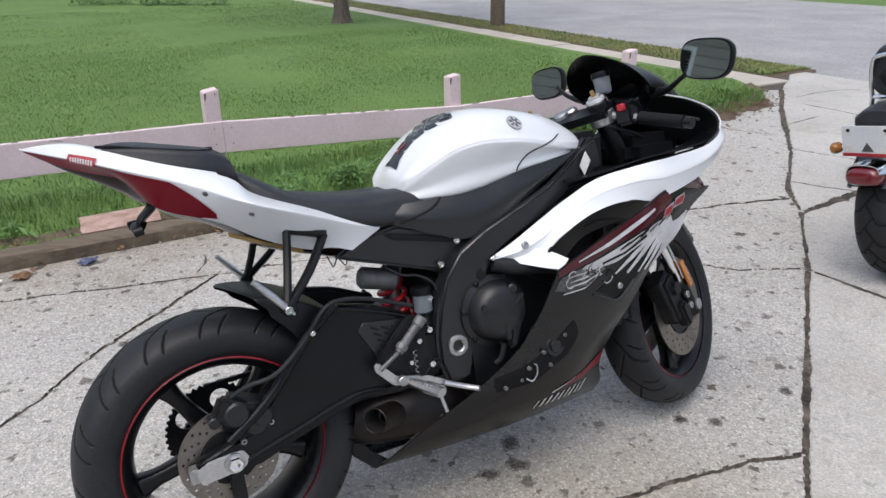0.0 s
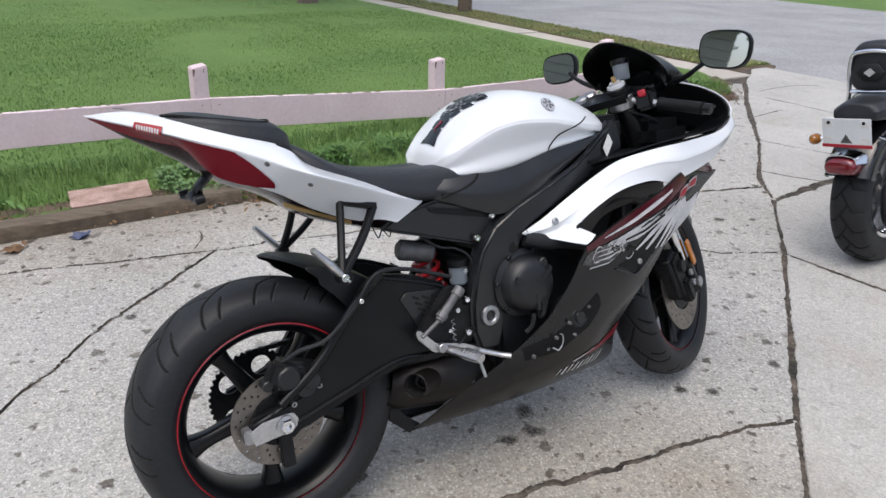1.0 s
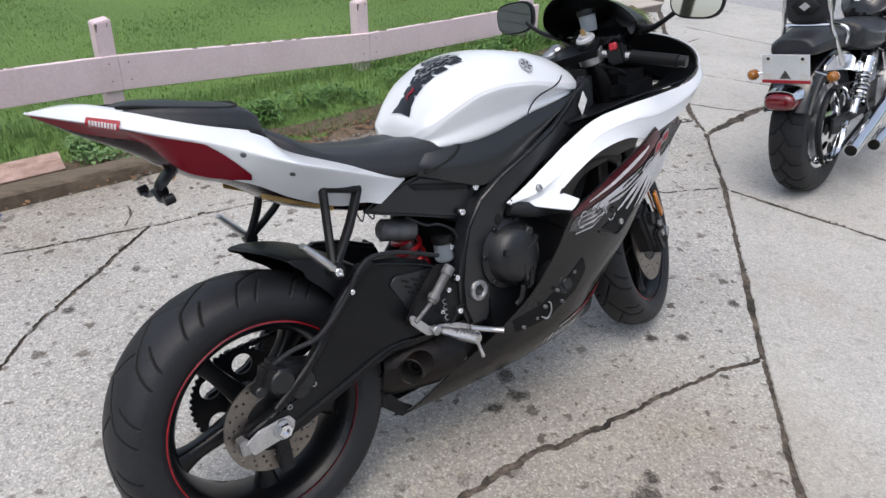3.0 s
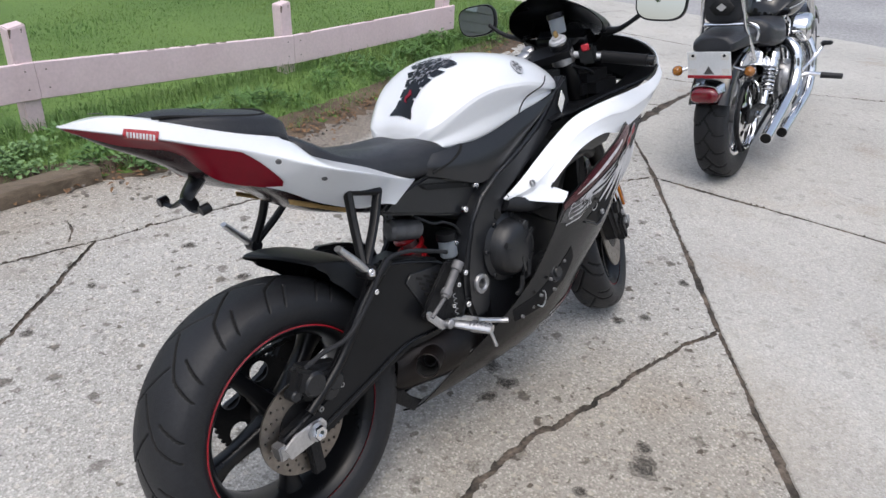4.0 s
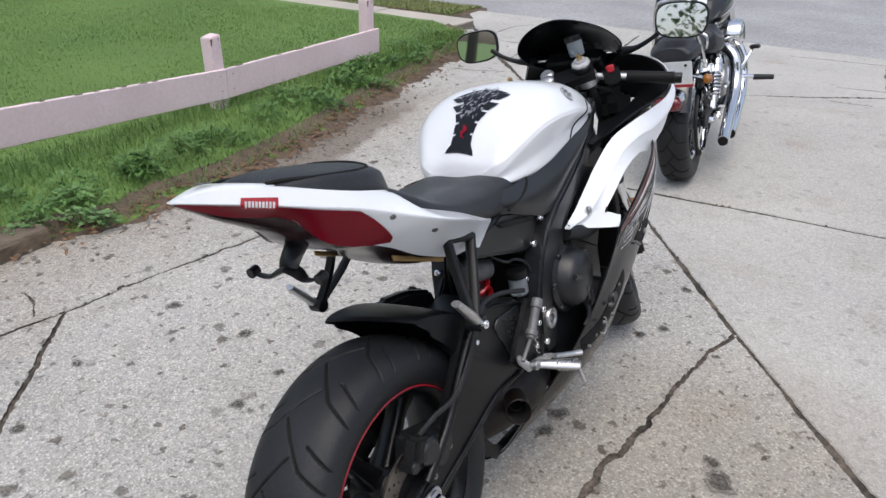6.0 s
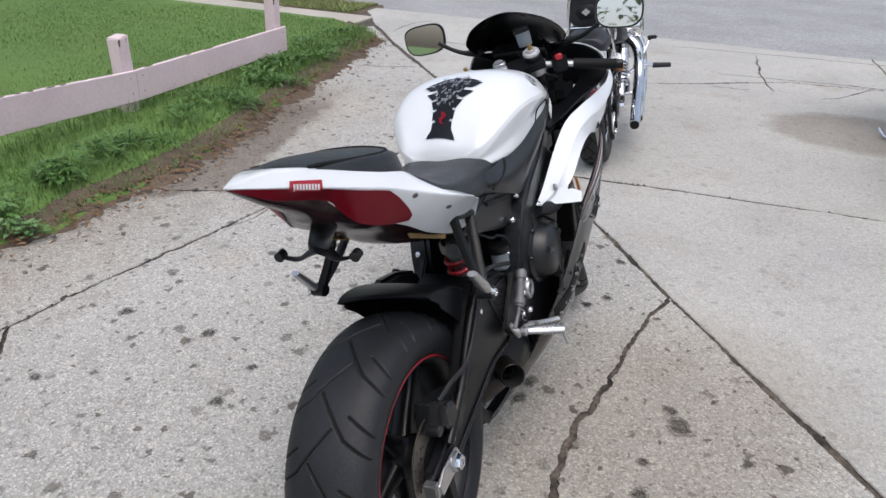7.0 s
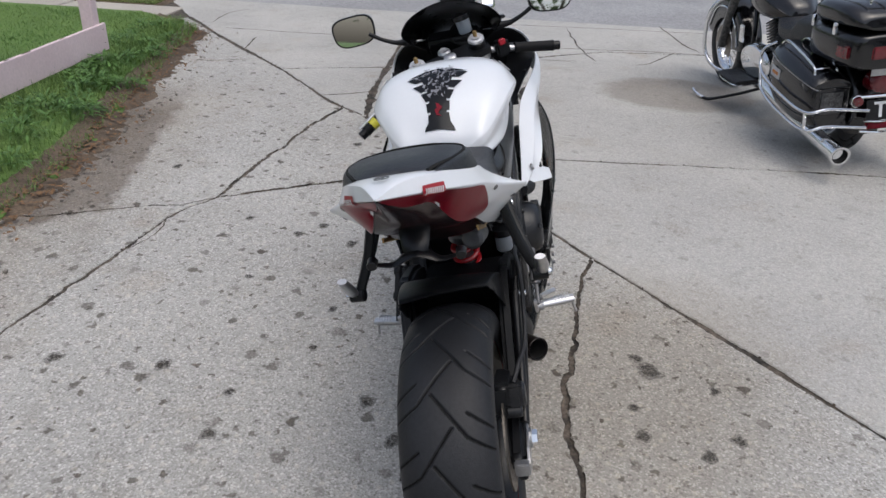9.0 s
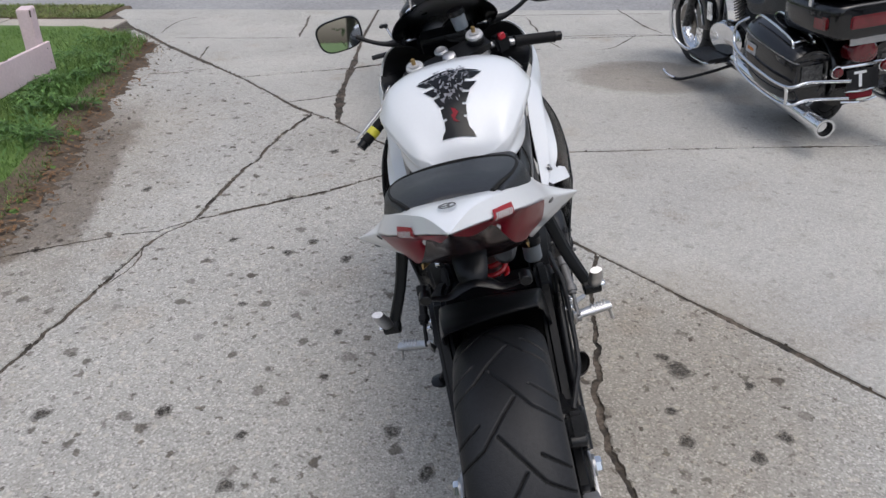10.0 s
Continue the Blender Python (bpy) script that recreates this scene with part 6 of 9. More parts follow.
def sport_fairing(bike, P, both, STEER):
    """Front bodywork, cockpit, fork and controls."""
    band_t = [(0.672, -0.175, 0.634), (0.74, -0.180, 0.662), (0.81, -0.183, 0.696), (0.90, -0.187, 0.738), (1.0, -0.198, 0.777), (1.12, -0.222, 0.794), (1.22, -0.242, 0.802), (1.33, -0.262, 0.818), (1.385, -0.262, 0.852), (1.425, -0.212, 0.868), (1.505, -0.12, 0.858), (1.535, 0.0, 0.85)]
    band_b = [(0.674, -0.176, 0.630), (0.745, -0.206, 0.615), (0.798, -0.226, 0.626), (0.843, -0.245, 0.664), (0.945, -0.250, 0.704), (1.06, -0.250, 0.714), (1.15, -0.252, 0.700), (1.29, -0.258, 0.735), (1.39, -0.248, 0.785), (1.46, -0.19, 0.79), (1.525, -0.10, 0.785), (1.55, 0.0, 0.78)]
    blend = lambda k, out: [(a[0] + (b[0] - a[0]) * k, a[1] + (b[1] - a[1]) * k - out, a[2] + (b[2] - a[2]) * k) for a, b in zip(band_t, band_b)]
    both("side_fairing", lambda: sheet([band_t, blend(0.30, 0.012), blend(0.45, 0.0145), blend(0.52, 0.0115), blend(0.8, 0.003), band_b], 25, 70, 0.004), M_WHITE, "white upper side fairing", angle=60)
    both("fairing_lower_lip", lambda: sheet([[(0.735, -0.192, 0.640), (0.775, -0.210, 0.642), (0.812, -0.234, 0.628), (0.846, -0.258, 0.606)], [(0.71, -0.190, 0.628), (0.755, -0.211, 0.622), (0.798, -0.240, 0.608), (0.830, -0.262, 0.596)], [(0.685, -0.183, 0.625), (0.735, -0.209, 0.611), (0.780, -0.240, 0.596), (0.810, -0.264, 0.588)]], 7, 20, 0.004), M_WHITE)
    both("fairing_bolt", lambda: bolt((0.755, -0.207, 0.652), 0.010, 0.007, (0.1, -0.9, 0.3)), M_ALU, "silver fairing bolt")
    both("duct_liner", lambda: sheet([[(0.80, -0.235, 0.632), (0.90, -0.215, 0.69), (1.0, -0.215, 0.705), (1.14, -0.225, 0.705)], [(0.86, -0.20, 0.585), (0.95, -0.175, 0.63), (1.05, -0.175, 0.65), (1.16, -0.195, 0.67)]], 8, 16, 0.004), M_SATIN, "dark duct lining")
    # upper cowl: white outside, black inside
    rim = [(1.385, -0.262, 0.852), (1.398, -0.252, 0.880), (1.385, -0.234, 0.912), (1.345, -0.205, 0.942), (1.300, -0.178, 0.960), (1.262, -0.158, 0.970)]
    front = [(1.425, -0.212, 0.868), (1.452, -0.175, 0.888), (1.452, -0.14, 0.910), (1.455, -0.11, 0.928), (1.43, -0.09, 0.938), (1.41, -0.08, 0.945)]
    nose = [(1.505, -0.12, 0.858), (1.512, -0.10, 0.866), (1.515, -0.08, 0.878), (1.53, -0.05, 0.89), (1.51, -0.03, 0.905), (1.49, 0.0, 0.91)]
    both("upper_cowl", lambda: sheet([rim, front, nose], 12, 24, 0.004), M_WHITE, "white nose cowl")
    inn = lambda r, k: [(x - 0.004, y + k, z - 0.003) for x, y, z in r]
    both("cowl_lining", lambda: sheet([inn(rim, 0.007), inn(front, 0.012), inn(nose, 0.012)], 12, 24, 0.003), M_SOFT, "black inner cowl lining")
    low = [(0.93, -0.165, 0.775), (1.02, -0.185, 0.785), (1.15, -0.215, 0.806), (1.26, -0.240, 0.815), (1.34, -0.255, 0.826), (1.383, -0.2585, 0.852)]
    deep = [(0.98, -0.13, 0.80), (1.06, -0.13, 0.79), (1.17, -0.14, 0.79), (1.28, -0.15, 0.80), (1.36, -0.16, 0.82), (1.41, -0.17, 0.85)]
    both("cockpit_trim", lambda: sheet([low, [(a[0], (a[1] + b[1]) / 2, (a[2] + b[2]) / 2 - 0.004) for a, b in zip(low, deep)], deep], 8, 24, 0.004), M_SATIN, "black inner fairing trim")
    both("nose_floor", lambda: sheet([[(1.378, -0.252, 0.853), (1.417, -0.203, 0.864), (1.49, -0.11, 0.853), (1.515, 0.0, 0.845)], [(1.36, -0.17, 0.81), (1.42, -0.13, 0.80), (1.46, -0.07, 0.80), (1.47, 0.0, 0.80)]], 6, 16, 0.003), M_SOFT)
    both("inner_cowl", lambda: sheet([[(x - 0.005, y + 0.008, z - 0.003) for x, y, z in rim], [(1.400, -0.215, 0.835), (1.40, -0.190, 0.860), (1.385, -0.160, 0.885), (1.355, -0.125, 0.905), (1.32, -0.100, 0.920), (1.29, -0.085, 0.925)], [(1.40, -0.160, 0.79), (1.40, -0.140, 0.81), (1.385, -0.115, 0.83), (1.36, -0.09, 0.85), (1.335, -0.07, 0.87), (1.31, -0.05, 0.88)]], 12, 24, 0.003), M_SOFT)
    P("frame_head", box(0.985, 1.10, -0.125, 0.13, 0.74, 0.895, 0.02, 2), M_SATIN, "black frame head")
    P("wiring_mass", box(1.17, 1.35, -0.15, 0.15, 0.77, 0.862, 0.03, 2), M_SOFT)
    both("cockpit_wall", lambda: sheet([[(x, y + 0.014, z - 0.010) for x, y, z in low], [(x, y * 0.75, z - 0.045) for x, y, z in low], [(x - 0.01, y * 0.35, 0.745) for x, y, z in low]], 8, 24, 0.003), M_SOFT)
    both("trim_pin", lambda: bolt((1.245, -0.222, 0.8135), 0.006, 0.004, (0, 0, 1)), M_DARK)
    # smoked screen
    edge = [(1.250, -0.148, 0.966), (1.224, -0.170, 1.004), (1.192, -0.136, 1.052), (1.166, -0.072, 1.085), (1.154, 0.0, 1.099)]
    edge += [(x, -y, z) for x, y, z in edge[-2::-1]]
    mid = [(1.335, -0.135, 0.962), (1.315, -0.135, 1.000), (1.312, -0.09, 1.030), (1.302, -0.045, 1.046), (1.30, 0.0, 1.050)]
    mid += [(x, -y, z) for x, y, z in mid[-2::-1]]
    base = [(1.42, -0.105, 0.942), (1.43, -0.085, 0.948), (1.45, -0.06, 0.952), (1.465, -0.03, 0.952), (1.47, 0.0, 0.950)]
    base += [(x, -y, z) for x, y, z in base[-2::-1]]
    P("windscreen", sheet([edge, mid, base], 14, 40, 0.003), M_SCREEN, "black smoked windscreen")
    dash = P("dashboard", moved(box(-0.03, 0.03, -0.10, 0.10, -0.04, 0.04, 0.015, 3), pose(1.285, 0, 0.945, 0, -35, 0)), M_SATIN, "black instrument cluster")
    P("dial", moved(lathe([(0, 0), (0.042, 0), (0.045, 0.006), (0.040, 0.010), (0.038, 0.003), (0, 0.003)], 36, axis="z"), pose(1.268, -0.03, 0.968, 0, -50, 0)), M_IRON, "round dark dial", dash)
    P("cockpit_floor", box(1.02, 1.42, -0.19, 0.19, 0.74, 0.785, 0.02), M_SATIN, "black inner cockpit panel")
    P("cockpit_front", moved(box(-0.01, 0.01, -0.105, 0.105, -0.09, 0.085, 0.008), pose(1.39, 0, 0.87, 0, 15, 0)), M_SOFT)
    for s in (-1, 1):
        y = lambda v: v * s
        stay = P("mirror_stay", tube([(1.272, y(0.160), 0.972), (1.268, y(0.20), 0.978), (1.263, y(0.245), 0.998), (1.268, y(0.285), 1.022)], [0.014, 0.008, 0.0065, 0.008], 10, 20), M_SATIN, "black mirror stay")
        M = pose(1.265, y(0.335), 1.040, 0, 0, 0) @ pose(0, 0, 0, 7 if s < 0 else -3, 5 if s < 0 else 4, 10 if s < 0 else 9)
        out = [(0.072 * math.copysign(abs(math.cos(a)) ** 0.62, math.cos(a)) * (1.0 + 0.05 * math.sin(a)), 0.050 * math.copysign(abs(math.sin(a)) ** 0.68, math.sin(a))) for a in np.linspace(0, 2 * math.pi, 40, endpoint=False)]
        rings = [[(d, k * a * s, k * b + 0.0) for a, b in out] for d, k in ((-0.004, 1.0), (0.004, 1.03), (0.020, 0.95), (0.034, 0.72), (0.042, 0.35))]
        head = P("mirror_housing", moved(grid_bm([[(p[0], p[1], p[2]) for p in r] for r in rings], True, True), M), M_SATIN, "black rounded mirror housing", stay)
        bm = bmesh.new()
        bm.faces.new([bm.verts.new((-0.0065, a * s * 0.94, b * 0.92)) for a, b in out])
        P("mirror_glass", moved(bm, M), M_MIRROR, "mirror glass", stay)
        P("mirror_boot", box(1.255, 1.295, y(0.150) - 0.018, y(0.150) + 0.018, 0.958, 0.978, 0.007, 2), M_SATIN, parent=stay)

    # lower fairing with its graphics
    lower = [[(0.335, -0.030, 0.135), (0.55, -0.040, 0.126), (0.75, -0.045, 0.122), (0.90, -0.040, 0.122), (1.05, -0.035, 0.130)],
             [(0.355, -0.085, 0.163), (0.56, -0.110, 0.164), (0.75, -0.122, 0.167), (0.90, -0.120, 0.178), (1.03, -0.098, 0.186)],
             [(0.45, -0.140, 0.240), (0.60, -0.168, 0.234), (0.76, -0.181, 0.233), (0.88, -0.178, 0.245), (0.99, -0.158, 0.275)],
             [(0.58, -0.185, 0.316), (0.69, -0.210, 0.316), (0.80, -0.218, 0.322), (0.90, -0.215, 0.332), (1.005, -0.200, 0.358)],
             [(0.69, -0.214, 0.392), (0.78, -0.233, 0.393), (0.88, -0.240, 0.400), (0.97, -0.238, 0.415), (1.06, -0.232, 0.445)],
             [(0.735, -0.233, 0.450), (0.83, -0.250, 0.458), (0.94, -0.257, 0.470), (1.04, -0.254, 0.492), (1.13, -0.244, 0.535)],
             [(0.765, -0.248, 0.500), (0.87, -0.263, 0.515), (0.99, -0.268, 0.534), (1.11, -0.260, 0.562), (1.226, -0.237, 0.594)],
             [(0.785, -0.262, 0.548), (0.90, -0.275, 0.575), (1.04, -0.277, 0.606), (1.17, -0.256, 0.630), (1.30, -0.218, 0.648)],
             [(0.797, -0.268, 0.572), (0.93, -0.281, 0.612), (1.08, -0.278, 0.655), (1.22, -0.246, 0.682), (1.395, -0.188, 0.680)],
             [(0.800, -0.270, 0.586), (0.93, -0.282, 0.642), (1.08, -0.276, 0.692), (1.22, -0.243, 0.724), (1.418, -0.181, 0.690)]]
    both("lower_fairing", lambda: sheet(lower, 70, 60, 0.004), M_BELLY, "glossy charcoal lower fairing with feather graphics")
    both("wing_crest", lambda: sheet([[(1.168, -0.253, 0.757), (1.222, -0.243, 0.757), (1.285, -0.226, 0.748), (1.345, -0.207, 0.730), (1.385, -0.192, 0.704)], [(1.190, -0.256, 0.742), (1.240, -0.250, 0.738), (1.292, -0.234, 0.728), (1.345, -0.213, 0.712), (1.382, -0.195, 0.698)], [(1.200, -0.250, 0.722), (1.250, -0.243, 0.714), (1.300, -0.229, 0.704), (1.345, -0.211, 0.694), (1.375, -0.196, 0.688)]], 10, 28, 0.006), M_MAROON, "curled maroon wing tip")
    both("crest_stripe", lambda: sheet([[(1.250, -0.2375, 0.744), (1.29, -0.2265, 0.735), (1.335, -0.2125, 0.719)], [(1.245, -0.2435, 0.727), (1.30, -0.228, 0.718), (1.345, -0.212, 0.708)]], 4, 14, 0.003), M_SILVERGFX)
    G = surface(lower, 161, 121)
    flat = G[:, :, (0, 2)]

    def spot(x, z):
        """Grid place of a point of the side view."""
        d = (flat[:, :, 0] - x) ** 2 + (flat[:, :, 1] - z) ** 2
        d[:24] += 1.0
        i, j = np.unravel_index(np.argmin(d), d.shape)
        return i / 160, j / 120

    L = lambda name, a, b, m, lift, label="", n=24, w=6: both(name, lambda: decal(G, [spot(*p) for p in a], [spot(*p) for p in b], lift, n, w), m, label)
    L("maroon_stripe", [(0.800, 0.584), (0.90, 0.628), (1.006, 0.664), (1.10, 0.694), (1.20, 0.716)], [(0.803, 0.567), (0.905, 0.594), (0.995, 0.620), (1.085, 0.642), (1.18, 0.662)], M_MAROON, 0.0015, "maroon stripe")
    L("grey_scroll", [(0.812, 0.565), (0.87, 0.580), (0.93, 0.592), (0.985, 0.600)], [(0.792, 0.535), (0.835, 0.520), (0.89, 0.530), (0.955, 0.572)], M_GREYGFX, 0.0012, "grey scroll graphic", 24, 10)
    L("silver_stripe", [(0.872, 0.579), (0.95, 0.600), (1.03, 0.621), (1.10, 0.640), (1.19, 0.652)], [(0.892, 0.566), (0.975, 0.572), (1.05, 0.596), (1.122, 0.616), (1.20, 0.630)], M_SILVERGFX, 0.0022, "silver feather graphic")
    L("silver_stripe", [(0.86, 0.598), (0.95, 0.628), (1.04, 0.660), (1.12, 0.684)], [(0.86, 0.595), (0.955, 0.618), (1.045, 0.650), (1.12, 0.678)], M_SILVERGFX, 0.0026)
    random.seed(17)
    for k in range(16):
        cx, cz, r, a0 = random.uniform(0.835, 0.965), random.uniform(0.530, 0.578), random.uniform(0.006, 0.016), random.uniform(0, 6.28)
        arc = [(cx + r * math.cos(a0 + q), cz + r * math.sin(a0 + q)) for q in np.linspace(0, 3.6, 8)]
        L("scroll_line", arc, [(cx + (r + 0.0022) * math.cos(a0 + q), cz + (r + 0.0022) * math.sin(a0 + q)) for q in np.linspace(0, 3.6, 8)], M_SILVERGFX if k % 3 else M_DARK, 0.0030, "", 12, 2)
    L("black_stripe", [(0.93, 0.580), (1.00, 0.592), (1.08, 0.622)], [(0.932, 0.576), (1.003, 0.586), (1.085, 0.616)], M_DARK, 0.0034)
    L("black_stripe", [(0.99, 0.604), (1.07, 0.632), (1.15, 0.668)], [(0.992, 0.600), (1.074, 0.627), (1.155, 0.663)], M_DARK, 0.0034)
    FEATHERS = [[(1.111, 0.604), (1.039, 0.576), (0.975, 0.543)], [(1.159, 0.613), (1.110, 0.579), (1.060, 0.529)], [(1.196, 0.619), (1.158, 0.579), (1.107, 0.528)], [(1.221, 0.621), (1.189, 0.582), (1.150, 0.546)], [(1.247, 0.627), (1.220, 0.593), (1.182, 0.561)], [(1.276, 0.636), (1.249, 0.612), (1.220, 0.589)]]
    for k in range(11):
        i, f = k // 2, 0.5 * (k % 2)
        (x0, z0), (xm, zm), (x1, z1) = [tuple((1 - f) * p + f * q for p, q in zip(a, b)) for a, b in zip(FEATHERS[i], FEATHERS[min(i + 1, 5)])]
        w = 0.0105 - 0.0004 * k
        L("silver_feather", [(x0 + w, z0 + 0.010), (xm + w * 0.8, zm - 0.002), (x1, z1 - 0.004)], [(x0 - w, z0 + 0.014), (xm - w * 0.8, zm + 0.006), (x1 - 0.004, z1)], M_SILVERGFX, 0.0022, "silver feather graphic", 16, 5)
    for k in range(7):
        x, z = 0.985 + 0.036 * k, 0.603 + 0.0085 * k
        L("black_stripe", [(x, z), (x + 0.034, z + 0.016)], [(x + 0.003, z - 0.003), (x + 0.036, z + 0.013)], M_DARK, 0.0036, "", 5, 3)
    for x, w in ((1.146, 0.044), (1.198, 0.050)):
        L("model_mark", [(x, 0.646 + 0.35 * (x - 1.14)), (x + w, 0.654 + 0.35 * (x - 1.14))], [(x + 0.016, 0.672 + 0.30 * (x - 1.14)), (x + w + 0.016, 0.684 + 0.25 * (x - 1.14))], M_SILVER, 0.0040, "", 8, 6)
        L("model_mark", [(x + 0.006, 0.650 + 0.35 * (x - 1.14)), (x + w - 0.003, 0.657 + 0.35 * (x - 1.14))], [(x + 0.019, 0.668 + 0.30 * (x - 1.14)), (x + w + 0.010, 0.679 + 0.25 * (x - 1.14))], M_TAPE, 0.0050, "", 8, 6)
    for k in range(4):
        z = 0.572 - 0.013 * k
        L("silver_stripe", [(0.835 - 0.006 * k, z - 0.010), (0.88, z - 0.004), (0.945 - 0.010 * k, z + 0.014)], [(0.835 - 0.006 * k, z - 0.012), (0.88, z - 0.009), (0.945 - 0.010 * k, z + 0.012)], M_SILVERGFX, 0.0024, "", 14, 3)
    for k in range(9):
        x = 0.748 + 0.021 * k
        L("side_lettering", [(x, 0.212 - 0.001 * k), (x + 0.0075, 0.212 - 0.001 * k)], [(x + 0.011, 0.236 + 0.0005 * k), (x + 0.0185, 0.236 + 0.0005 * k)], M_SILVERGFX, 0.0022, "slanted grey bar of a maker's mark", 4, 4)
    L("red_belly_stripe", [(0.83, 0.258), (0.90, 0.276), (0.985, 0.318)], [(0.835, 0.255), (0.905, 0.258), (0.985, 0.272)], M_RED, 0.0018)
    L("white_pinstripe", [(0.80, 0.250), (0.90, 0.281), (0.985, 0.323)], [(0.80, 0.248), (0.90, 0.278), (0.985, 0.320)], M_SILVERGFX, 0.0026)
    # no hole is cut: a black film paints the slot's shade
    L("side_opening", [(1.067, 0.572), (0.99, 0.545), (0.915, 0.508)], [(1.085, 0.548), (1.04, 0.505), (0.975, 0.474)], M_DARK, 0.0015, "dark slot in the fairing", 14, 8)
    edge2 = [at_grid(G, *spot(*p))[0] for p in ((0.905, 0.500), (0.945, 0.483), (0.982, 0.468), (1.012, 0.485), (1.04, 0.512))]
    both("slot_edge", lambda: tube([(p[0], p[1] - 0.003, p[2]) for p in edge2], 0.0028, 6, 30), M_SPAR)
    both("slot_screw", lambda: bolt((0.985, -0.270, 0.507), 0.008, 0.006), M_ALU)
    # the opening's dark depth is likewise painted as a film on the panel
    L("engine_window", [(0.848, 0.445), (0.80, 0.405), (0.715, 0.356), (0.63, 0.336)], [(0.866, 0.404), (0.835, 0.352), (0.74, 0.305), (0.635, 0.300)], M_SOFT, 0.0014, "dark opening over the engine", 24, 8)
    # ---- fork, front brakes, handlebars: turned with the steering ----
    S = lambda name, bm, m, label="", parent=bike: part(name, moved(bm, STEER), m, parent, label)
    ax = Vector((1.375, 0, 0.30))
    dr = Vector((-0.407, 0, 0.914))
    for s in (-1, 1):
        o = Vector((-0.006, 0.104 * s, 0))
        at = lambda k: tuple(ax + o + dr * k)
        leg = S("fork_leg", rod(at(0.26), at(0.715), 0.0285, n=24), M_FRAME, "black fork leg")
        S("stanchion", rod(at(0.03), at(0.30), 0.0215, n=20), M_CHROME, "bright fork stanchion", leg)
        S("fork_foot", join(rod(at(-0.03), at(0.10), 0.030, 0.026), moved(box(-0.030, 0.035, -0.014, 0.014, -0.025, 0.12, 0.008, 2), pose(1.36, 0.104 * s, 0.32, 0, -24, 0))), M_FRAME, "", leg)
        S("axle_cap", rod((1.375, 0.118 * s, 0.30), (1.375, 0.138 * s, 0.30), 0.017, n=20), M_ALU, "", leg)
        S("reflector", moved(box(-0.012, 0.012, -0.005, 0.005, -0.045, 0.045, 0.003, 1), pose(1.322, 0.139 * s, 0.408, 0, -24, 0)), M_AMBER, "amber side reflector", leg)
        cal = S("front_caliper", join(moved(box(-0.045, 0.040, -0.034, 0.034, -0.080, 0.080, 0.014, 3), pose(1.275, 0.082 * s, 0.350, 0, -24, 0)), moved(box(-0.02, 0.02, -0.02, 0.02, -0.05, 0.03, 0.008, 2), pose(1.30, 0.112 * s, 0.30, 0, -24, 0)), moved(rod((0, 0, 0), (0, 0.02 * s, 0), 0.02), pose(1.272, 0.11 * s, 0.375))), M_IRON, "black front brake caliper")
        for k in (0.30, 0.335):
            S("caliper_bolt", bolt((1.318 - 0.3 * (k - 0.32), 0.130 * s, k + 0.01), 0.011, 0.008, (0, s, 0)), M_ALU, "", cal)
        cap = S("fork_cap", lathe([(0, 0), (0.025, 0), (0.027, 0.004), (0.025, 0.010), (0.016, 0.012), (0.016, 0.018), (0, 0.018)], 28, axis="z"), M_SILVER, "silver fork cap", leg)
        cap.data.transform(STEER.inverted())
        cap.data.transform(STEER @ between(at(0.712), at(0.80))[0])
        S("fork_adjuster", moved(lathe([(0, 0), (0.007, 0), (0.007, 0.014), (0.005, 0.017), (0, 0.017)], 6, axis="z"), between(at(0.730), at(0.80))[0]), M_GOLD, "gold hexagonal adjuster", leg)
        cl = Vector(at(0.665))
        bar = S("clip_on", join(rod(cl + Vector((0, 0, -0.02)), cl + Vector((-0.01, 0, 0.016)), 0.036, n=24), rod(cl + Vector((0.0, 0.02 * s, 0.0)), cl + Vector((-0.037, 0.240 * s, -0.073)), 0.011)), M_ALU if s < 0 else M_FRAME, "clip-on handlebar")
        g0, g1 = cl + Vector((-0.018, 0.115 * s, -0.030)), cl + Vector((-0.037, 0.235 * s, -0.072))
        S("grip", tube([tuple(g0), tuple(g0.lerp(g1, 0.08)), tuple(g0.lerp(g1, 0.92)), tuple(g1)], [0.019, 0.0165, 0.0165, 0.019], 18, 20), M_SOFT, "black rubber grip", bar)
        S("bar_end", rod(g1, g1 + (g1 - g0).normalized() * 0.022, 0.015), M_FRAME, "", bar)
        sw = cl + Vector((-0.008, 0.075 * s, -0.014))
        S("switch_pod", moved(box(-0.024, 0.024, -0.024, 0.024, -0.026, 0.026, 0.008, 2), Matrix.Translation(sw)), M_SATIN, "black switch pod", bar)
        if s < 0:
            S("kill_switch", moved(box(-0.014, 0.0, -0.011, 0.011, -0.008, 0.012, 0.003, 1), Matrix.Translation(sw + Vector((-0.018, 0, 0.020)))), M_TAPE, "red kill switch", bar)
        else:
            S("taped_grip", tube([tuple(g0.lerp(g1, 0.62)), tuple(g0.lerp(g1, 0.80))], 0.0178, 14), M_YELLOW, "yellow tape round the grip", bar)
        lv = [cl + Vector((0.035, 0.05 * s, -0.010)), cl + Vector((0.055, 0.10 * s, -0.022)), cl + Vector((0.042, 0.18 * s, -0.050)), cl + Vector((0.030, 0.245 * s, -0.072))]
        S("lever", tube([tuple(p) for p in lv], [0.010, 0.008, 0.007, 0.006], 10, 24, 0.7), M_IRON if s < 0 else M_ALU, "hand lever", bar)
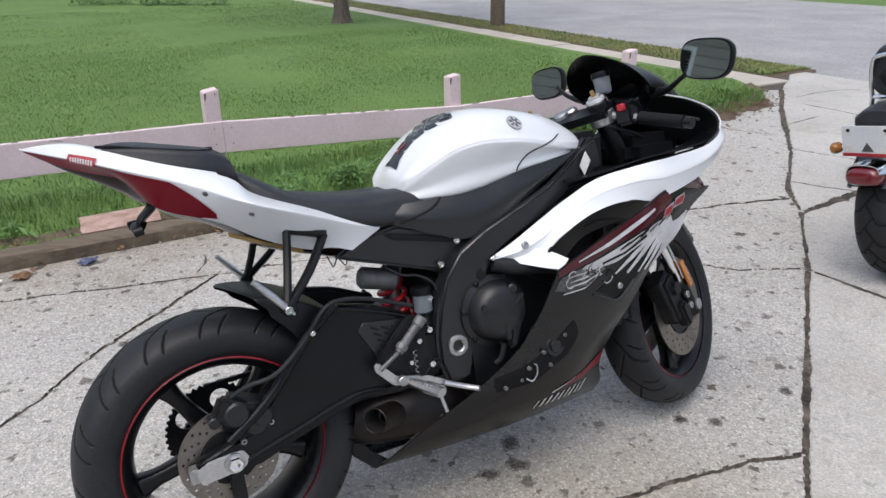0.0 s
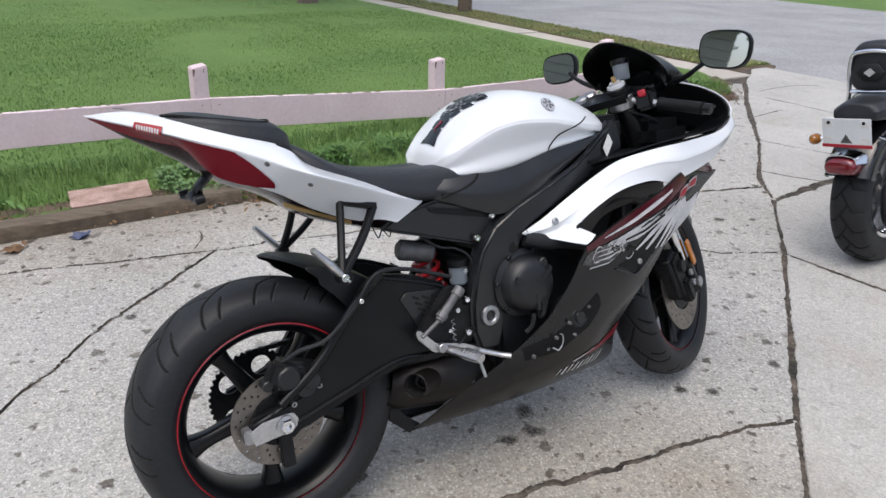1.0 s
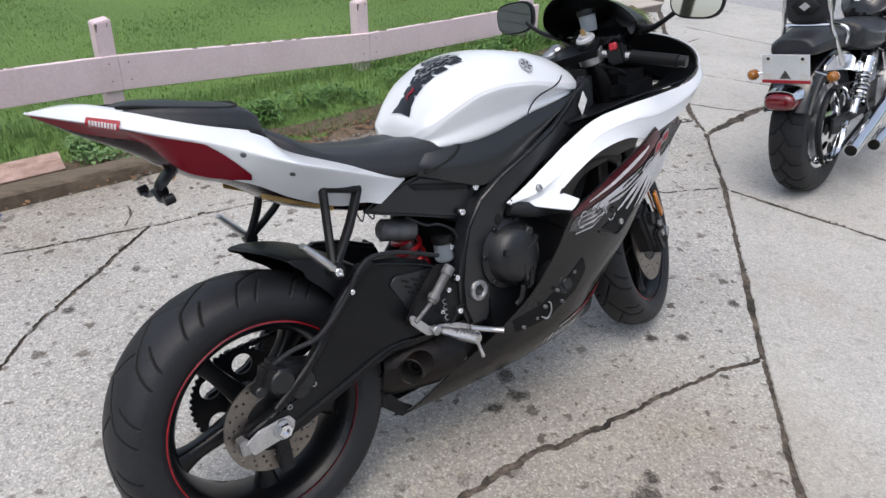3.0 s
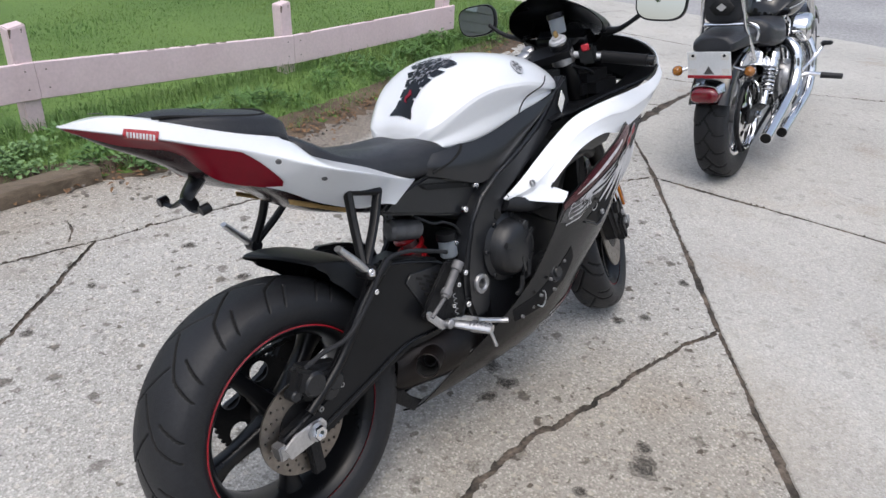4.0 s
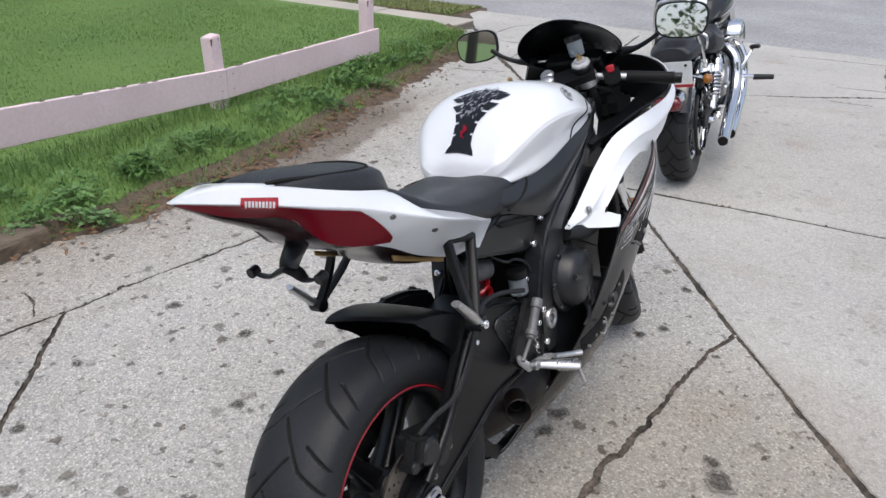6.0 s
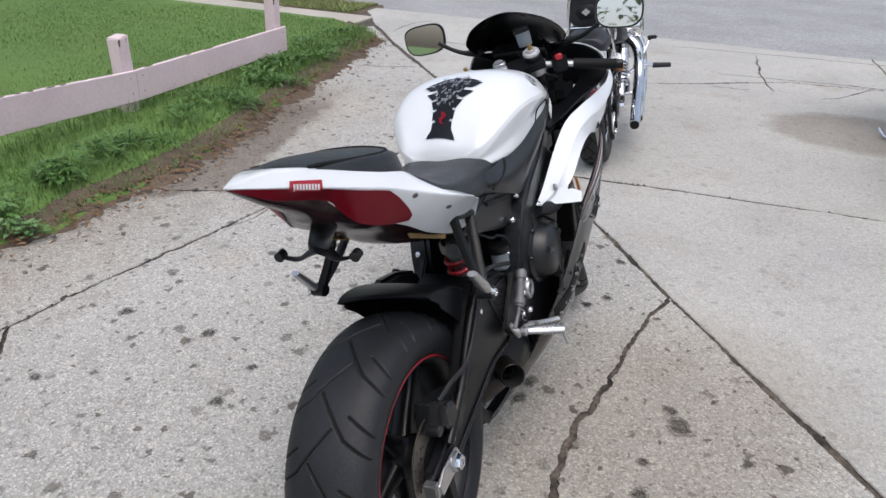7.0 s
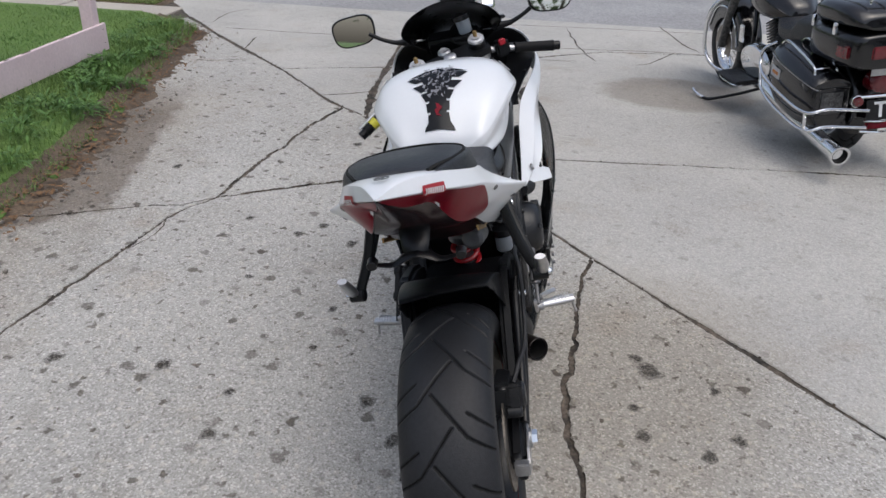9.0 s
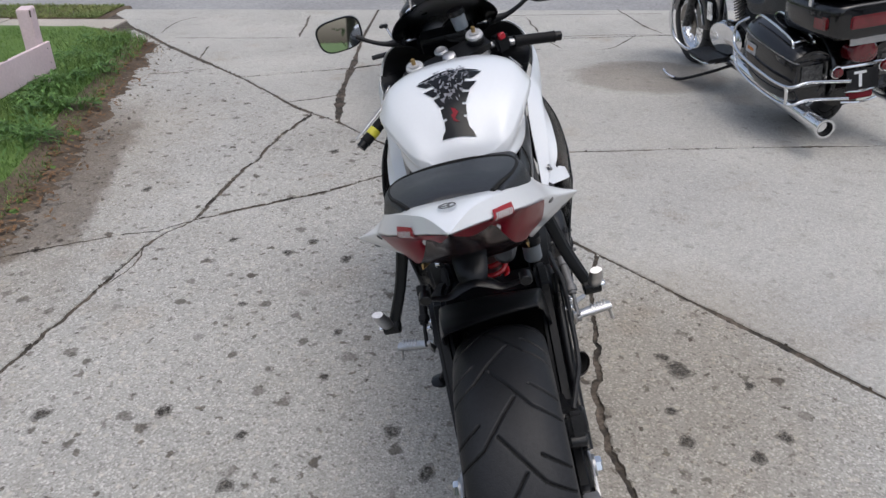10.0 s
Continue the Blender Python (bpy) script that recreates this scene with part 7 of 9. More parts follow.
        # front brake and clutch reservoirs
        if s < 0:
            rs = STEER.inverted() @ Vector((1.172, -0.048, 1.012))
            cup = S("brake_reservoir", moved(lathe([(0, -0.026), (0.019, -0.026), (0.022, -0.022), (0.0235, 0.018), (0, 0.018)], 28, axis="z"), Matrix.Translation(rs)), M_CUP, "milky front brake reservoir", bar)
            S("reservoir_lid", moved(lathe([(0, 0.018), (0.026, 0.018), (0.027, 0.022), (0.026, 0.034), (0, 0.036)], 28, axis="z"), Matrix.Translation(rs)), M_FRAME, "black reservoir lid", cup if False else bar)
            S("reservoir_stay", rod(rs + Vector((0, 0, -0.028)), cl + Vector((0.030, 0.02 * s, 0.0)), 0.006), M_FRAME, "", bar)
    clamp = S("triple_clamp", plate([(-0.045, -0.03), (-0.05, 0.03), (0.0, 0.05), (0.045, 0.03), (0.045, -0.03), (0.0, -0.05)], -0.012, 0.024, 0.004), M_FRAME)
    clamp.data.clear_geometry()
    rows = [[(x, y, z) for x, z in ((-0.045 + 0.3 * abs(y) * 0.2, 0), (0.03, 0), (0.03, 0.022), (-0.045 + 0.3 * abs(y) * 0.2, 0.022))] for y in np.linspace(-0.135, 0.135, 13)]
    bm = grid_bm(rows, True, True)
    moved(bm, STEER @ pose(1.093, 0, 0.915, 0, -24, 0))
    finish(bm)
    bm.to_mesh(clamp.data)
    bm.free()
    tagged(clamp, "black top triple clamp")
    S("steering_nut", moved(lathe([(0, 0), (0.020, 0), (0.020, 0.010), (0.014, 0.014), (0, 0.014)], 24, axis="z"), pose(1.06, 0, 0.935, 0, -24, 0)), M_ALU, "", clamp)
    S("ignition_lock", moved(lathe([(0, 0), (0.020, 0), (0.021, 0.016), (0.015, 0.022), (0, 0.020)], 28, axis="z"), pose(1.118, 0, 0.938, 0, -24, 0)), M_ALU, "silver ignition lock", clamp)
    both("cockpit_cable", lambda: tube([(1.12, -0.12, 0.90), (1.20, -0.13, 0.87), (1.26, -0.10, 0.84), (1.22, -0.06, 0.80)], 0.005, 6, 24), M_RUBBER)
    both("frame_label", lambda: plate([(1.008, 0.848), (1.022, 0.822), (0.999, 0.785), (0.986, 0.812)], -0.154, 0.002, 0), M_PAPER, "white label on the frame head")
    # front fender
    rows = []
    for a, w in ((35, 0.062), (60, 0.066), (90, 0.067), (120, 0.067), (150, 0.066), (172, 0.06)):
        c, s_ = math.cos(radians(a)), math.sin(radians(a))
        rows.append([(1.375 + (0.316 + q) * c, y, 0.30 + (0.316 + q) * s_) for y, q in ((-w, -0.045), (-w * 0.9, -0.012), (-w * 0.5, 0.0), (0, 0.004), (w * 0.5, 0.0), (w * 0.9, -0.012), (w, -0.045))])
    S("front_fender", sheet(rows, 28, 21, 0.003), M_GLOSS, "gloss black front fender")


sport = mk_sport()

# ---- the two black cruisers ----
def sided(bm, s):
    """Mirrors a right-hand shape to the left where s is +1."""
    if s > 0:
        bmesh.ops.scale(bm, verts=bm.verts, vec=(1, -1, 1))
        bmesh.ops.reverse_faces(bm, faces=bm.faces)
    return bm


def fat_wheel(P, name, at, rad, half, rim_r, spokes, label, solid=False, m=Matrix()):
    W = m @ Matrix.Translation(at)
    rim = P(name, moved(lathe([(rim_r, -half * 0.72), (rim_r + 0.006, -half * 0.80), (rim_r - 0.012, -half * 0.78), (rim_r - 0.03, -half * 0.4), (rim_r - 0.032, half * 0.4), (rim_r - 0.012, half * 0.78), (rim_r + 0.006, half * 0.80), (rim_r, half * 0.72)], 72, True), W), M_CHROME, label)
    b = rad - rim_r
    prof = [(rim_r - 0.002, -half * 0.75), (rim_r + 0.02, -half * 0.92), (rim_r + b * 0.5, -half), (rim_r + b * 0.82, -half * 0.90), (rim_r + b * 0.96, -half * 0.62), (rad, -half * 0.25), (rad, 0)]
    prof += [(r, -y) for r, y in prof[-2::-1]]
    segs = [(0.0, -0.015, 0.03, -0.035), (0.03, -0.035, 0.035, -0.07), (0.05, 0.015, 0.08, 0.035), (0.08, 0.035, 0.085, 0.07), (0.0, -0.015, 0.05, 0.015), (0.05, 0.015, 0.1, -0.015)]
    me, deep = tyre_mesh("tyre", prof, 360, 40, 0.10, segs, 0.003, 0.005)
    me.transform(W)
    put("tyre", me, M_RUBBER, rim, "black cruiser tyre with blocky tread")
    me.materials.append(M_GROOVE_SHADE)
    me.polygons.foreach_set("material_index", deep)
    P("hub", moved(lathe([(0, -0.07), (0.03, -0.07), (0.05, -0.05), (0.04, 0), (0.05, 0.05), (0.03, 0.07), (0, 0.07)], 28), W), M_ALU, parent=rim)
    for k in range(spokes):
        a = 360 * k / spokes
        if solid:
            P("spoke", moved(loft([[(r, y, z) for y, z in ((-0.014, -w), (-0.02, 0), (-0.014, w), (0.014, w), (0.02, 0), (0.014, -w))] for r, w in ((0.04, 0.03), (0.11, 0.018), (rim_r - 0.02, 0.026))], 8, 14), W @ pose(0, 0, 0, 0, a, 0)), M_ALU, parent=rim)
        else:
            s = 1 if k % 2 else -1
            P("spoke", moved(rod((0.045, 0.045 * s, 0.0), ((rim_r - 0.02) * math.cos(0.35), 0.01 * s, (rim_r - 0.02) * math.sin(0.35) * (1 if k % 4 < 2 else -1)), 0.0028, n=6), W @ pose(0, 0, 0, 0, a, 0)), M_CHROME, parent=rim)
    return rim


def fender(P, name, at, r, half, a0, a1, material, label, drop=0.05, m=Matrix(), parent=None):
    rows = []
    for a in np.linspace(a0, a1, 12):
        c, s = math.cos(radians(a)), math.sin(radians(a))
        rows.append([(at[0] + (r + q) * c, y, at[2] + (r + q) * s) for y, q in ((-half, -drop), (-half * 0.97, -drop * 0.4), (-half * 0.82, -0.006), (-half * 0.4, 0.006), (0, 0.010), (half * 0.4, 0.006), (half * 0.82, -0.006), (half * 0.97, -drop * 0.4), (half, -drop))])
    return P(name, moved(sheet(rows, 40, 33, 0.004), m), material, label)


def v_twin(P, x, z):
    eng = P("engine", join(box(x - 0.19, x + 0.16, -0.11, 0.11, z - 0.16, z + 0.04, 0.03, 2), moved(lathe([(0, 0.13), (0.09, 0.13), (0.10, 0.11), (0.10, -0.11), (0.09, -0.135), (0, -0.135)], 32), pose(x + 0.02, 0, z - 0.05))), M_ALU, "polished V-twin engine")
    for a in (-24, 24):
        fins = [moved(box(-0.075, 0.075, -0.085, 0.085, 0.10 + 0.019 * k, 0.108 + 0.019 * k, 0.002, 1), pose(x, 0, z - 0.04, 0, a, 0)) for k in range(10)]
        cyl = P("cylinder", join(moved(lathe([(0, 0.05), (0.058, 0.05), (0.058, 0.29), (0, 0.29)], 24, axis="z"), pose(x, 0, z - 0.04, 0, a, 0)), *fins), M_ENGINE, "black finned cylinder", eng)
        P("rocker_cover", moved(box(-0.07, 0.07, -0.075, 0.075, 0.29, 0.345, 0.018, 3), pose(x, 0, z - 0.04, 0, a, 0)), M_CHROME, "chrome rocker cover", eng)
        P("pushrod_tube", moved(rod((0.0, -0.105, 0.05), (0.02, -0.075, 0.30), 0.010), pose(x, 0, z - 0.04, 0, a, 0)), M_CHROME, "", eng)
    return eng


def amber_signal(P, at, s, stalk):
    sg = P("turn_signal", lathe([(0, -0.024), (0.015, -0.022), (0.024, -0.009), (0.024, 0.014), (0.020, 0.022), (0, 0.025)], 28, axis="x", at=at), M_DIMAMBER, "round amber turn signal on a chrome stalk")
    P("lens", lathe([(0, -0.028), (0.011, -0.026), (0.018, -0.018), (0.018, -0.010), (0, -0.010)], 28, axis="x", at=at), M_DIMAMBER, "ribbed amber lens", sg)
    P("stalk", rod(at, stalk, 0.009), M_CHROME, "", sg)
    return sg


def mk_cruiser():
    bike = thing("cruiser_motorcycle", pose(2.045, 2.81, 0.0, 0, 0, 33) @ pose(0, 0, 0, -10.5, 0, 0), "black and chrome cruiser with white tank stripe and backrest", "motorcycle")
    P = lambda name, bm, m, label="", parent=bike, angle=38: part(name, bm, m, parent, label, angle)
    fat_wheel(P, "rear_wheel", (0, 0, 0.322), 0.322, 0.078, 0.205, 9, "silver cast rear wheel", True)
    fat_wheel(P, "front_wheel", (1.52, 0, 0.330), 0.330, 0.055, 0.25, 28, "wire-spoked front wheel")
    fender(P, "rear_fender", (0, 0, 0.322), 0.362, 0.098, 15, 160, M_TANKBLK, "gloss black rear fender", 0.06)
    fender(P, "front_fender", (1.52, 0, 0.33), 0.352, 0.07, 40, 160, M_TANKBLK, "gloss black front fender")
    for s in (-1, 1):
        P("fender_strut", sided(plate([(-0.20, 0.630), (-0.22, 0.605), (0.10, 0.555), (0.30, 0.50), (0.34, 0.53), (0.12, 0.62), (-0.10, 0.655)], -0.118, 0.018, 0.006), s), M_CHROME, "chrome fender strut")
        sh = P("rear_shock", sided(rod((0.26, -0.140, 0.575), (0.13, -0.140, 0.345), 0.017), s), M_CHROME, "chrome rear shock with exposed spring")
        m, d = between((0.25, -0.140, 0.555), (0.16, -0.140, 0.40))
        P("spring", sided(moved(tube([(0.031 * math.cos(a), 0.031 * math.sin(a), d * a / (2 * math.pi * 9)) for a in np.linspace(0, 2 * math.pi * 9, 160)], 0.0055, 6), m), s), M_CHROME, "", sh)
        P("shock_cover", sided(rod((0.265, -0.140, 0.585), (0.225, -0.140, 0.512), 0.034, n=20), s), M_CHROME, "", sh)
        amber_signal(P, (-0.27, 0.168 * s, 0.590), s, (-0.24, 0.09 * s, 0.605))
        P("swingarm", sided(join(box(-0.05, 0.52, -0.125, -0.095, 0.295, 0.345, 0.01, 2), plate([(-0.10, 0.37), (-0.12, 0.30), (-0.02, 0.285), (0.08, 0.31), (0.06, 0.37)], -0.135, 0.012, 0.004)), s), M_IRON, "dark swingarm")
        P("axle_nut", sided(rod((0, -0.135, 0.322), (0, -0.165, 0.322), 0.020, n=8), s), M_CHROME)
        P("fork_tube", sided(rod((1.505, -0.095, 0.30), (1.16, -0.095, 0.98), 0.024), s), M_CHROME, "chrome fork tube")
        P("forward_peg_mount", sided(tube([(0.62, -0.14, 0.36), (0.66, -0.22, 0.40), (0.72, -0.30, 0.385)], 0.012, 8, 12), s), M_CHROME, "chrome forward control mount")
        P("foot_peg", sided(rod((0.715, -0.29, 0.385), (0.735, -0.40, 0.375), 0.017, 0.015, n=14), s), M_RUBBER, "black rubber footpeg with a chrome end")
        P("pedal_arm", sided(tube([(0.64, -0.18, 0.40), (0.76, -0.24, 0.47), (0.84, -0.27, 0.53)], 0.009, 8, 12), s), M_CHROME)
        P("pedal_pad", sided(box(0.82, 0.87, -0.315, -0.255, 0.53, 0.55, 0.006), s), M_RUBBER)
    # belt pulley on the right
    pul = P("belt_pulley", lathe([(0.165, -0.012), (0.172, -0.016), (0.172, 0.016), (0.165, 0.012), (0.15, 0.008), (0.08, -0.006), (0.05, -0.01), (0, -0.01)], 60, at=(0, -0.098, 0.322)), M_CHROME, "chrome belt pulley")
    P("belt", tube([(0.0, -0.098, 0.498), (0.62, -0.098, 0.43), (0.66, -0.098, 0.36), (0.62, -0.098, 0.29), (0.0, -0.098, 0.146), (-0.12, -0.098, 0.20), (-0.176, -0.098, 0.322), (-0.12, -0.098, 0.445), (0.0, -0.098, 0.498)], 0.010, 8, 70, 0.4), M_RUBBER, "black drive belt", pul)
    # black discs paint the shade of six holes on the uncut pulley
    for k in range(6):
        P("pulley_hole", lathe([(0, -0.0125), (0.026, -0.0125), (0.026, -0.0115)], 18, at=(0.112 * math.cos(k * 1.047), -0.098, 0.322 + 0.112 * math.sin(k * 1.047))), M_DARK, "", pul)
    # lamp, plate
    tl = P("tail_lamp", loft([half_ring(x, [(0, 0.535 + a), (w * 0.7, 0.530 + a), (w, 0.50), (w * 0.8, 0.465 - a), (0, 0.460 - a)]) for x, w, a in ((-0.31, 0.066, 0.0), (-0.36, 0.068, 0.002), (-0.395, 0.060, -0.006), (-0.405, 0.040, -0.02))], 10, 36), M_REDLENS, "red tail lamp")
    P("lamp_visor", sheet([[(-0.30, -0.078, 0.505), (-0.30, -0.06, 0.545), (-0.30, 0, 0.556), (-0.30, 0.06, 0.545), (-0.30, 0.078, 0.505)], [(-0.385, -0.068, 0.512), (-0.385, -0.05, 0.538), (-0.385, 0, 0.546), (-0.385, 0.05, 0.538), (-0.385, 0.068, 0.512)]], 6, 17, 0.004), M_CHROME, "chrome visor", tl)
    PL = pose(-0.392, -0.02, 0.645, 0, -14, 0)
    pl = P("number_plate", moved(box(-0.0015, 0.0015, -0.098, 0.098, -0.060, 0.060, 0.001, 1), PL), M_PLATE, "blank white number plate with red lower band")
    P("plate_frame", moved(box(-0.0045, 0.0, -0.100, 0.100, -0.068, -0.054, 0.001, 1), PL), M_TAPE, "", pl)
    tri = bmesh.new()
    tri.faces.new([tri.verts.new(v) for v in ((-0.0022, -0.022, -0.048), (-0.0022, 0.026, -0.048), (-0.0022, 0.002, -0.008))])
    P("plate_mark", moved(tri, PL), M_GREYGFX, "dark triangle", pl)
    for y in (-0.070, 0.070):
        P("plate_bolt", moved(bolt((-0.0015, y, 0.042), 0.007, 0.004, (-1, 0, 0)), PL), M_IRON, "", pl)
        for z in (-0.036, 0.036):
            P("plate_sticker", moved(box(-0.0024, -0.0014, y * 1.05 - 0.017, y * 1.05 + 0.017, z - 0.015, z + 0.015, 0), PL), M_PAPER, "", pl)
    # backrest and seats
    loop = [(-0.03, -0.125, 0.60), (-0.10, -0.118, 0.70), (-0.13, -0.100, 0.775), (-0.15, -0.095, 0.85), (-0.17, -0.080, 0.935), (-0.175, -0.035, 0.955), (-0.175, 0.035, 0.955), (-0.17, 0.080, 0.935), (-0.15, 0.095, 0.85), (-0.13, 0.100, 0.775), (-0.10, 0.118, 0.70), (-0.03, 0.125, 0.60)]
    back = P("backrest_bar", tube(loop, 0.0095, 10, 70), M_CHROME, "chrome backrest bar")
    P("crossbar", tube([(-0.132, -0.098, 0.785), (-0.140, 0, 0.785), (-0.132, 0.098, 0.785)], 0.009, 8, 8), M_CHROME, "", back)
    rings = []
    for x, w, z0, z1 in ((-0.160, 0.070, 0.82, 0.945), (-0.150, 0.092, 0.790, 0.985), (-0.11, 0.100, 0.785, 1.00), (-0.085, 0.085, 0.80, 0.985), (-0.078, 0.05, 0.83, 0.95)):
        zc, h = (z0 + z1) / 2, (z1 - z0) / 2
        rings.append([(x, w * math.copysign(abs(math.cos(a)) ** 0.6, math.cos(a)), zc + h * math.copysign(abs(math.sin(a)) ** 0.6, math.sin(a))) for a in np.linspace(0, 2 * math.pi, 20, endpoint=False)])
    P("backrest_pad", loft(rings, 14, 48), M_SEAT, "black padded backrest", back)
    em = P("backrest_badge", moved(lathe([(0.0, 0), (0.040, 0), (0.046, 0.004), (0.040, 0.008), (0, 0.008)], 6, axis="x"), pose(-0.178, 0, 0.868) @ Matrix.Diagonal((1, 1.3, 0.9, 1))), M_IRON, "dark badge with a silver diamond", back)
    P("badge_diamond", moved(lathe([(0, 0), (0.018, 0), (0.018, 0.004), (0, 0.004)], 4, axis="x"), pose(-0.183, 0, 0.868) @ Matrix.Diagonal((1, 1.3, 1, 1))), M_SILVER, "", back)
    sec = lambda x, zt, w, zb: half_ring(x, [(0, zt), (w * 0.6, zt - 0.006), (w * 0.93, zt - 0.03), (w, (zt + zb) / 2), (w * 0.9, zb), (0, zb)])
    P("pillion_seat", loft([sec(-0.285, 0.730, 0.06, 0.69), sec(-0.27, 0.752, 0.095, 0.680), (sec(-0.15, 0.768, 0.115, 0.680)), sec(0.0, 0.770, 0.120, 0.672), sec(0.09, 0.760, 0.115, 0.66), sec(0.12, 0.735, 0.10, 0.66)], 24, 44), M_SEAT, "black pillion seat")
    P("rider_seat", loft([sec(0.10, 0.735, 0.11, 0.66), sec(0.13, 0.775, 0.15, 0.65), sec(0.24, 0.745, 0.165, 0.625), sec(0.38, 0.725, 0.165, 0.62), sec(0.52, 0.735, 0.13, 0.63), sec(0.62, 0.740, 0.10, 0.65)], 24, 44), M_SEAT, "black rider seat")
    P("seat_band", tube([(-0.02, -0.124, 0.69), (-0.02, -0.118, 0.755), (-0.02, 0.0, 0.774), (-0.02, 0.118, 0.755), (-0.02, 0.124, 0.69)], 0.011, 8, 30, 0.35), M_CHROME, "bright band across the seat")
    # tank
    sec = lambda x, zt, w, zb: half_ring(x, [(0, zt), (w * 0.55, zt - 0.012), (w * 0.92, zt - 0.06), (w, (zt + zb) / 2), (w * 0.85, zb + 0.02), (w * 0.4, zb), (0, zb)])
    tank = [sec(0.55, 0.755, 0.05, 0.72), sec(0.58, 0.815, 0.095, 0.71), sec(0.70, 0.895, 0.140, 0.70), sec(0.84, 0.935, 0.155, 0.71), sec(0.98, 0.935, 0.145, 0.735), sec(1.08, 0.905, 0.10, 0.76), sec(1.11, 0.87, 0.05, 0.79)]
    tk = P("fuel_tank", loft(tank, 44, 56), M_TANKBLK, "gloss black fuel tank with white stripe")
    top = [(0.575, 0.808), (0.62, 0.848), (0.70, 0.8965), (0.84, 0.9365), (0.98, 0.9365), (1.06, 0.916)]
    P("tank_stripe", sheet([[(x, y, z + 0.001 - 0.10 * y * y) for x, z in top] for y in (-0.042, -0.02, 0.0, 0.02, 0.042)], 9, 24, 0.0015), M_WHITE, "wide white stripe", tk)
    for s in (-1, 1):
        P("tank_line", sided(tube([(0.62, -0.125, 0.76), (0.76, -0.152, 0.775), (0.92, -0.156, 0.80), (1.02, -0.12, 0.86)], 0.003, 6, 20), s), M_SILVER, "", tk)
    v_twin(P, 0.72, 0.42)
    ac = P("air_cleaner", moved(lathe([(0, -0.05), (0.06, -0.05), (0.085, -0.035), (0.09, -0.01), (0.09, 0.03), (0, 0.03)], 36), pose(0.66, -0.19, 0.655) @ Matrix.Diagonal((1.15, 1, 0.85, 1))), M_CHROME, "chrome oval air cleaner")
    P("air_cleaner_badge", moved(lathe([(0, -0.053), (0.035, -0.053), (0.040, -0.050)], 28), pose(0.66, -0.19, 0.655)), M_GREYGFX, "", ac)
    ex = P("upper_exhaust", tube([(0.52, -0.10, 0.60), (0.46, -0.17, 0.60), (0.43, -0.215, 0.55), (0.41, -0.225, 0.46), (0.34, -0.225, 0.385), (0.22, -0.225, 0.338), (0.04, -0.225, 0.285), (-0.13, -0.225, 0.240)], 0.030, 18, 60), M_CHROME, "chrome exhaust pipe")
    P("pipe_mouth", rod((-0.126, -0.225, 0.2412), (-0.1345, -0.225, 0.239), 0.0255), M_DARK, "", ex)
    ex = P("lower_exhaust", tube([(0.80, -0.10, 0.60), (0.80, -0.17, 0.585), (0.80, -0.215, 0.50), (0.78, -0.225, 0.38), (0.70, -0.225, 0.285), (0.50, -0.225, 0.238), (0.20, -0.225, 0.185)], 0.030, 18, 60), M_CHROME, "chrome exhaust pipe")
    P("pipe_mouth", rod((0.204, -0.225, 0.1857), (0.1935, -0.225, 0.184), 0.0255), M_DARK, "", ex)
    P("exhaust_bracket", box(0.30, 0.36, -0.23, -0.14, 0.24, 0.31, 0.006), M_CHROME)
    P("frame_tubes", join(tube([(1.14, 0, 0.86), (0.98, -0.06, 0.60), (0.98, -0.10, 0.30), (0.85, -0.12, 0.22), (0.45, -0.12, 0.25), (0.30, -0.11, 0.52), (0.50, -0.07, 0.68), (1.14, 0, 0.84)], 0.016, 8, 60), tube([(1.14, 0, 0.86), (0.98, 0.06, 0.60), (0.98, 0.10, 0.30), (0.85, 0.12, 0.22), (0.45, 0.12, 0.25), (0.30, 0.11, 0.52), (0.50, 0.07, 0.68), (1.14, 0, 0.84)], 0.016, 8, 60)), M_GLOSS, "black tubular frame")
    P("oil_tank", box(0.28, 0.46, -0.135, -0.03, 0.42, 0.64, 0.03, 3), M_TANKBLK, "black oil tank")
    P("handlebar", tube([(0.92, -0.36, 1.02), (1.02, -0.28, 1.06), (1.12, -0.12, 1.04), (1.13, 0, 1.02), (1.12, 0.12, 1.04), (1.02, 0.28, 1.06), (0.92, 0.36, 1.02)], 0.0125, 10, 50), M_CHROME, "chrome handlebar")
    for s in (-1, 1):
        P("grip", rod((0.90, 0.37 * s, 1.015), (0.985, 0.31 * s, 1.045), 0.019), M_RUBBER)
        P("brake_cable", sided(tube([(1.02, -0.26, 1.05), (1.16, -0.22, 0.98), (1.18, -0.16, 0.88), (1.12, -0.10, 0.80)], 0.005, 6, 24), s), M_RUBBER)
    P("headlamp", lathe([(0, -0.11), (0.05, -0.10), (0.085, -0.04), (0.09, 0.04), (0.085, 0.06), (0, 0.06)], 36, axis="x", at=(1.32, 0, 0.90)), M_CHROME, "chrome headlamp")
    st = P("side_stand", tube([(0.62, 0.12, 0.25), (0.66, 0.20, 0.13), (0.70, 0.28, 0.065)], 0.012, 8, 10), M_CHROME, "chrome side stand")
    return bike


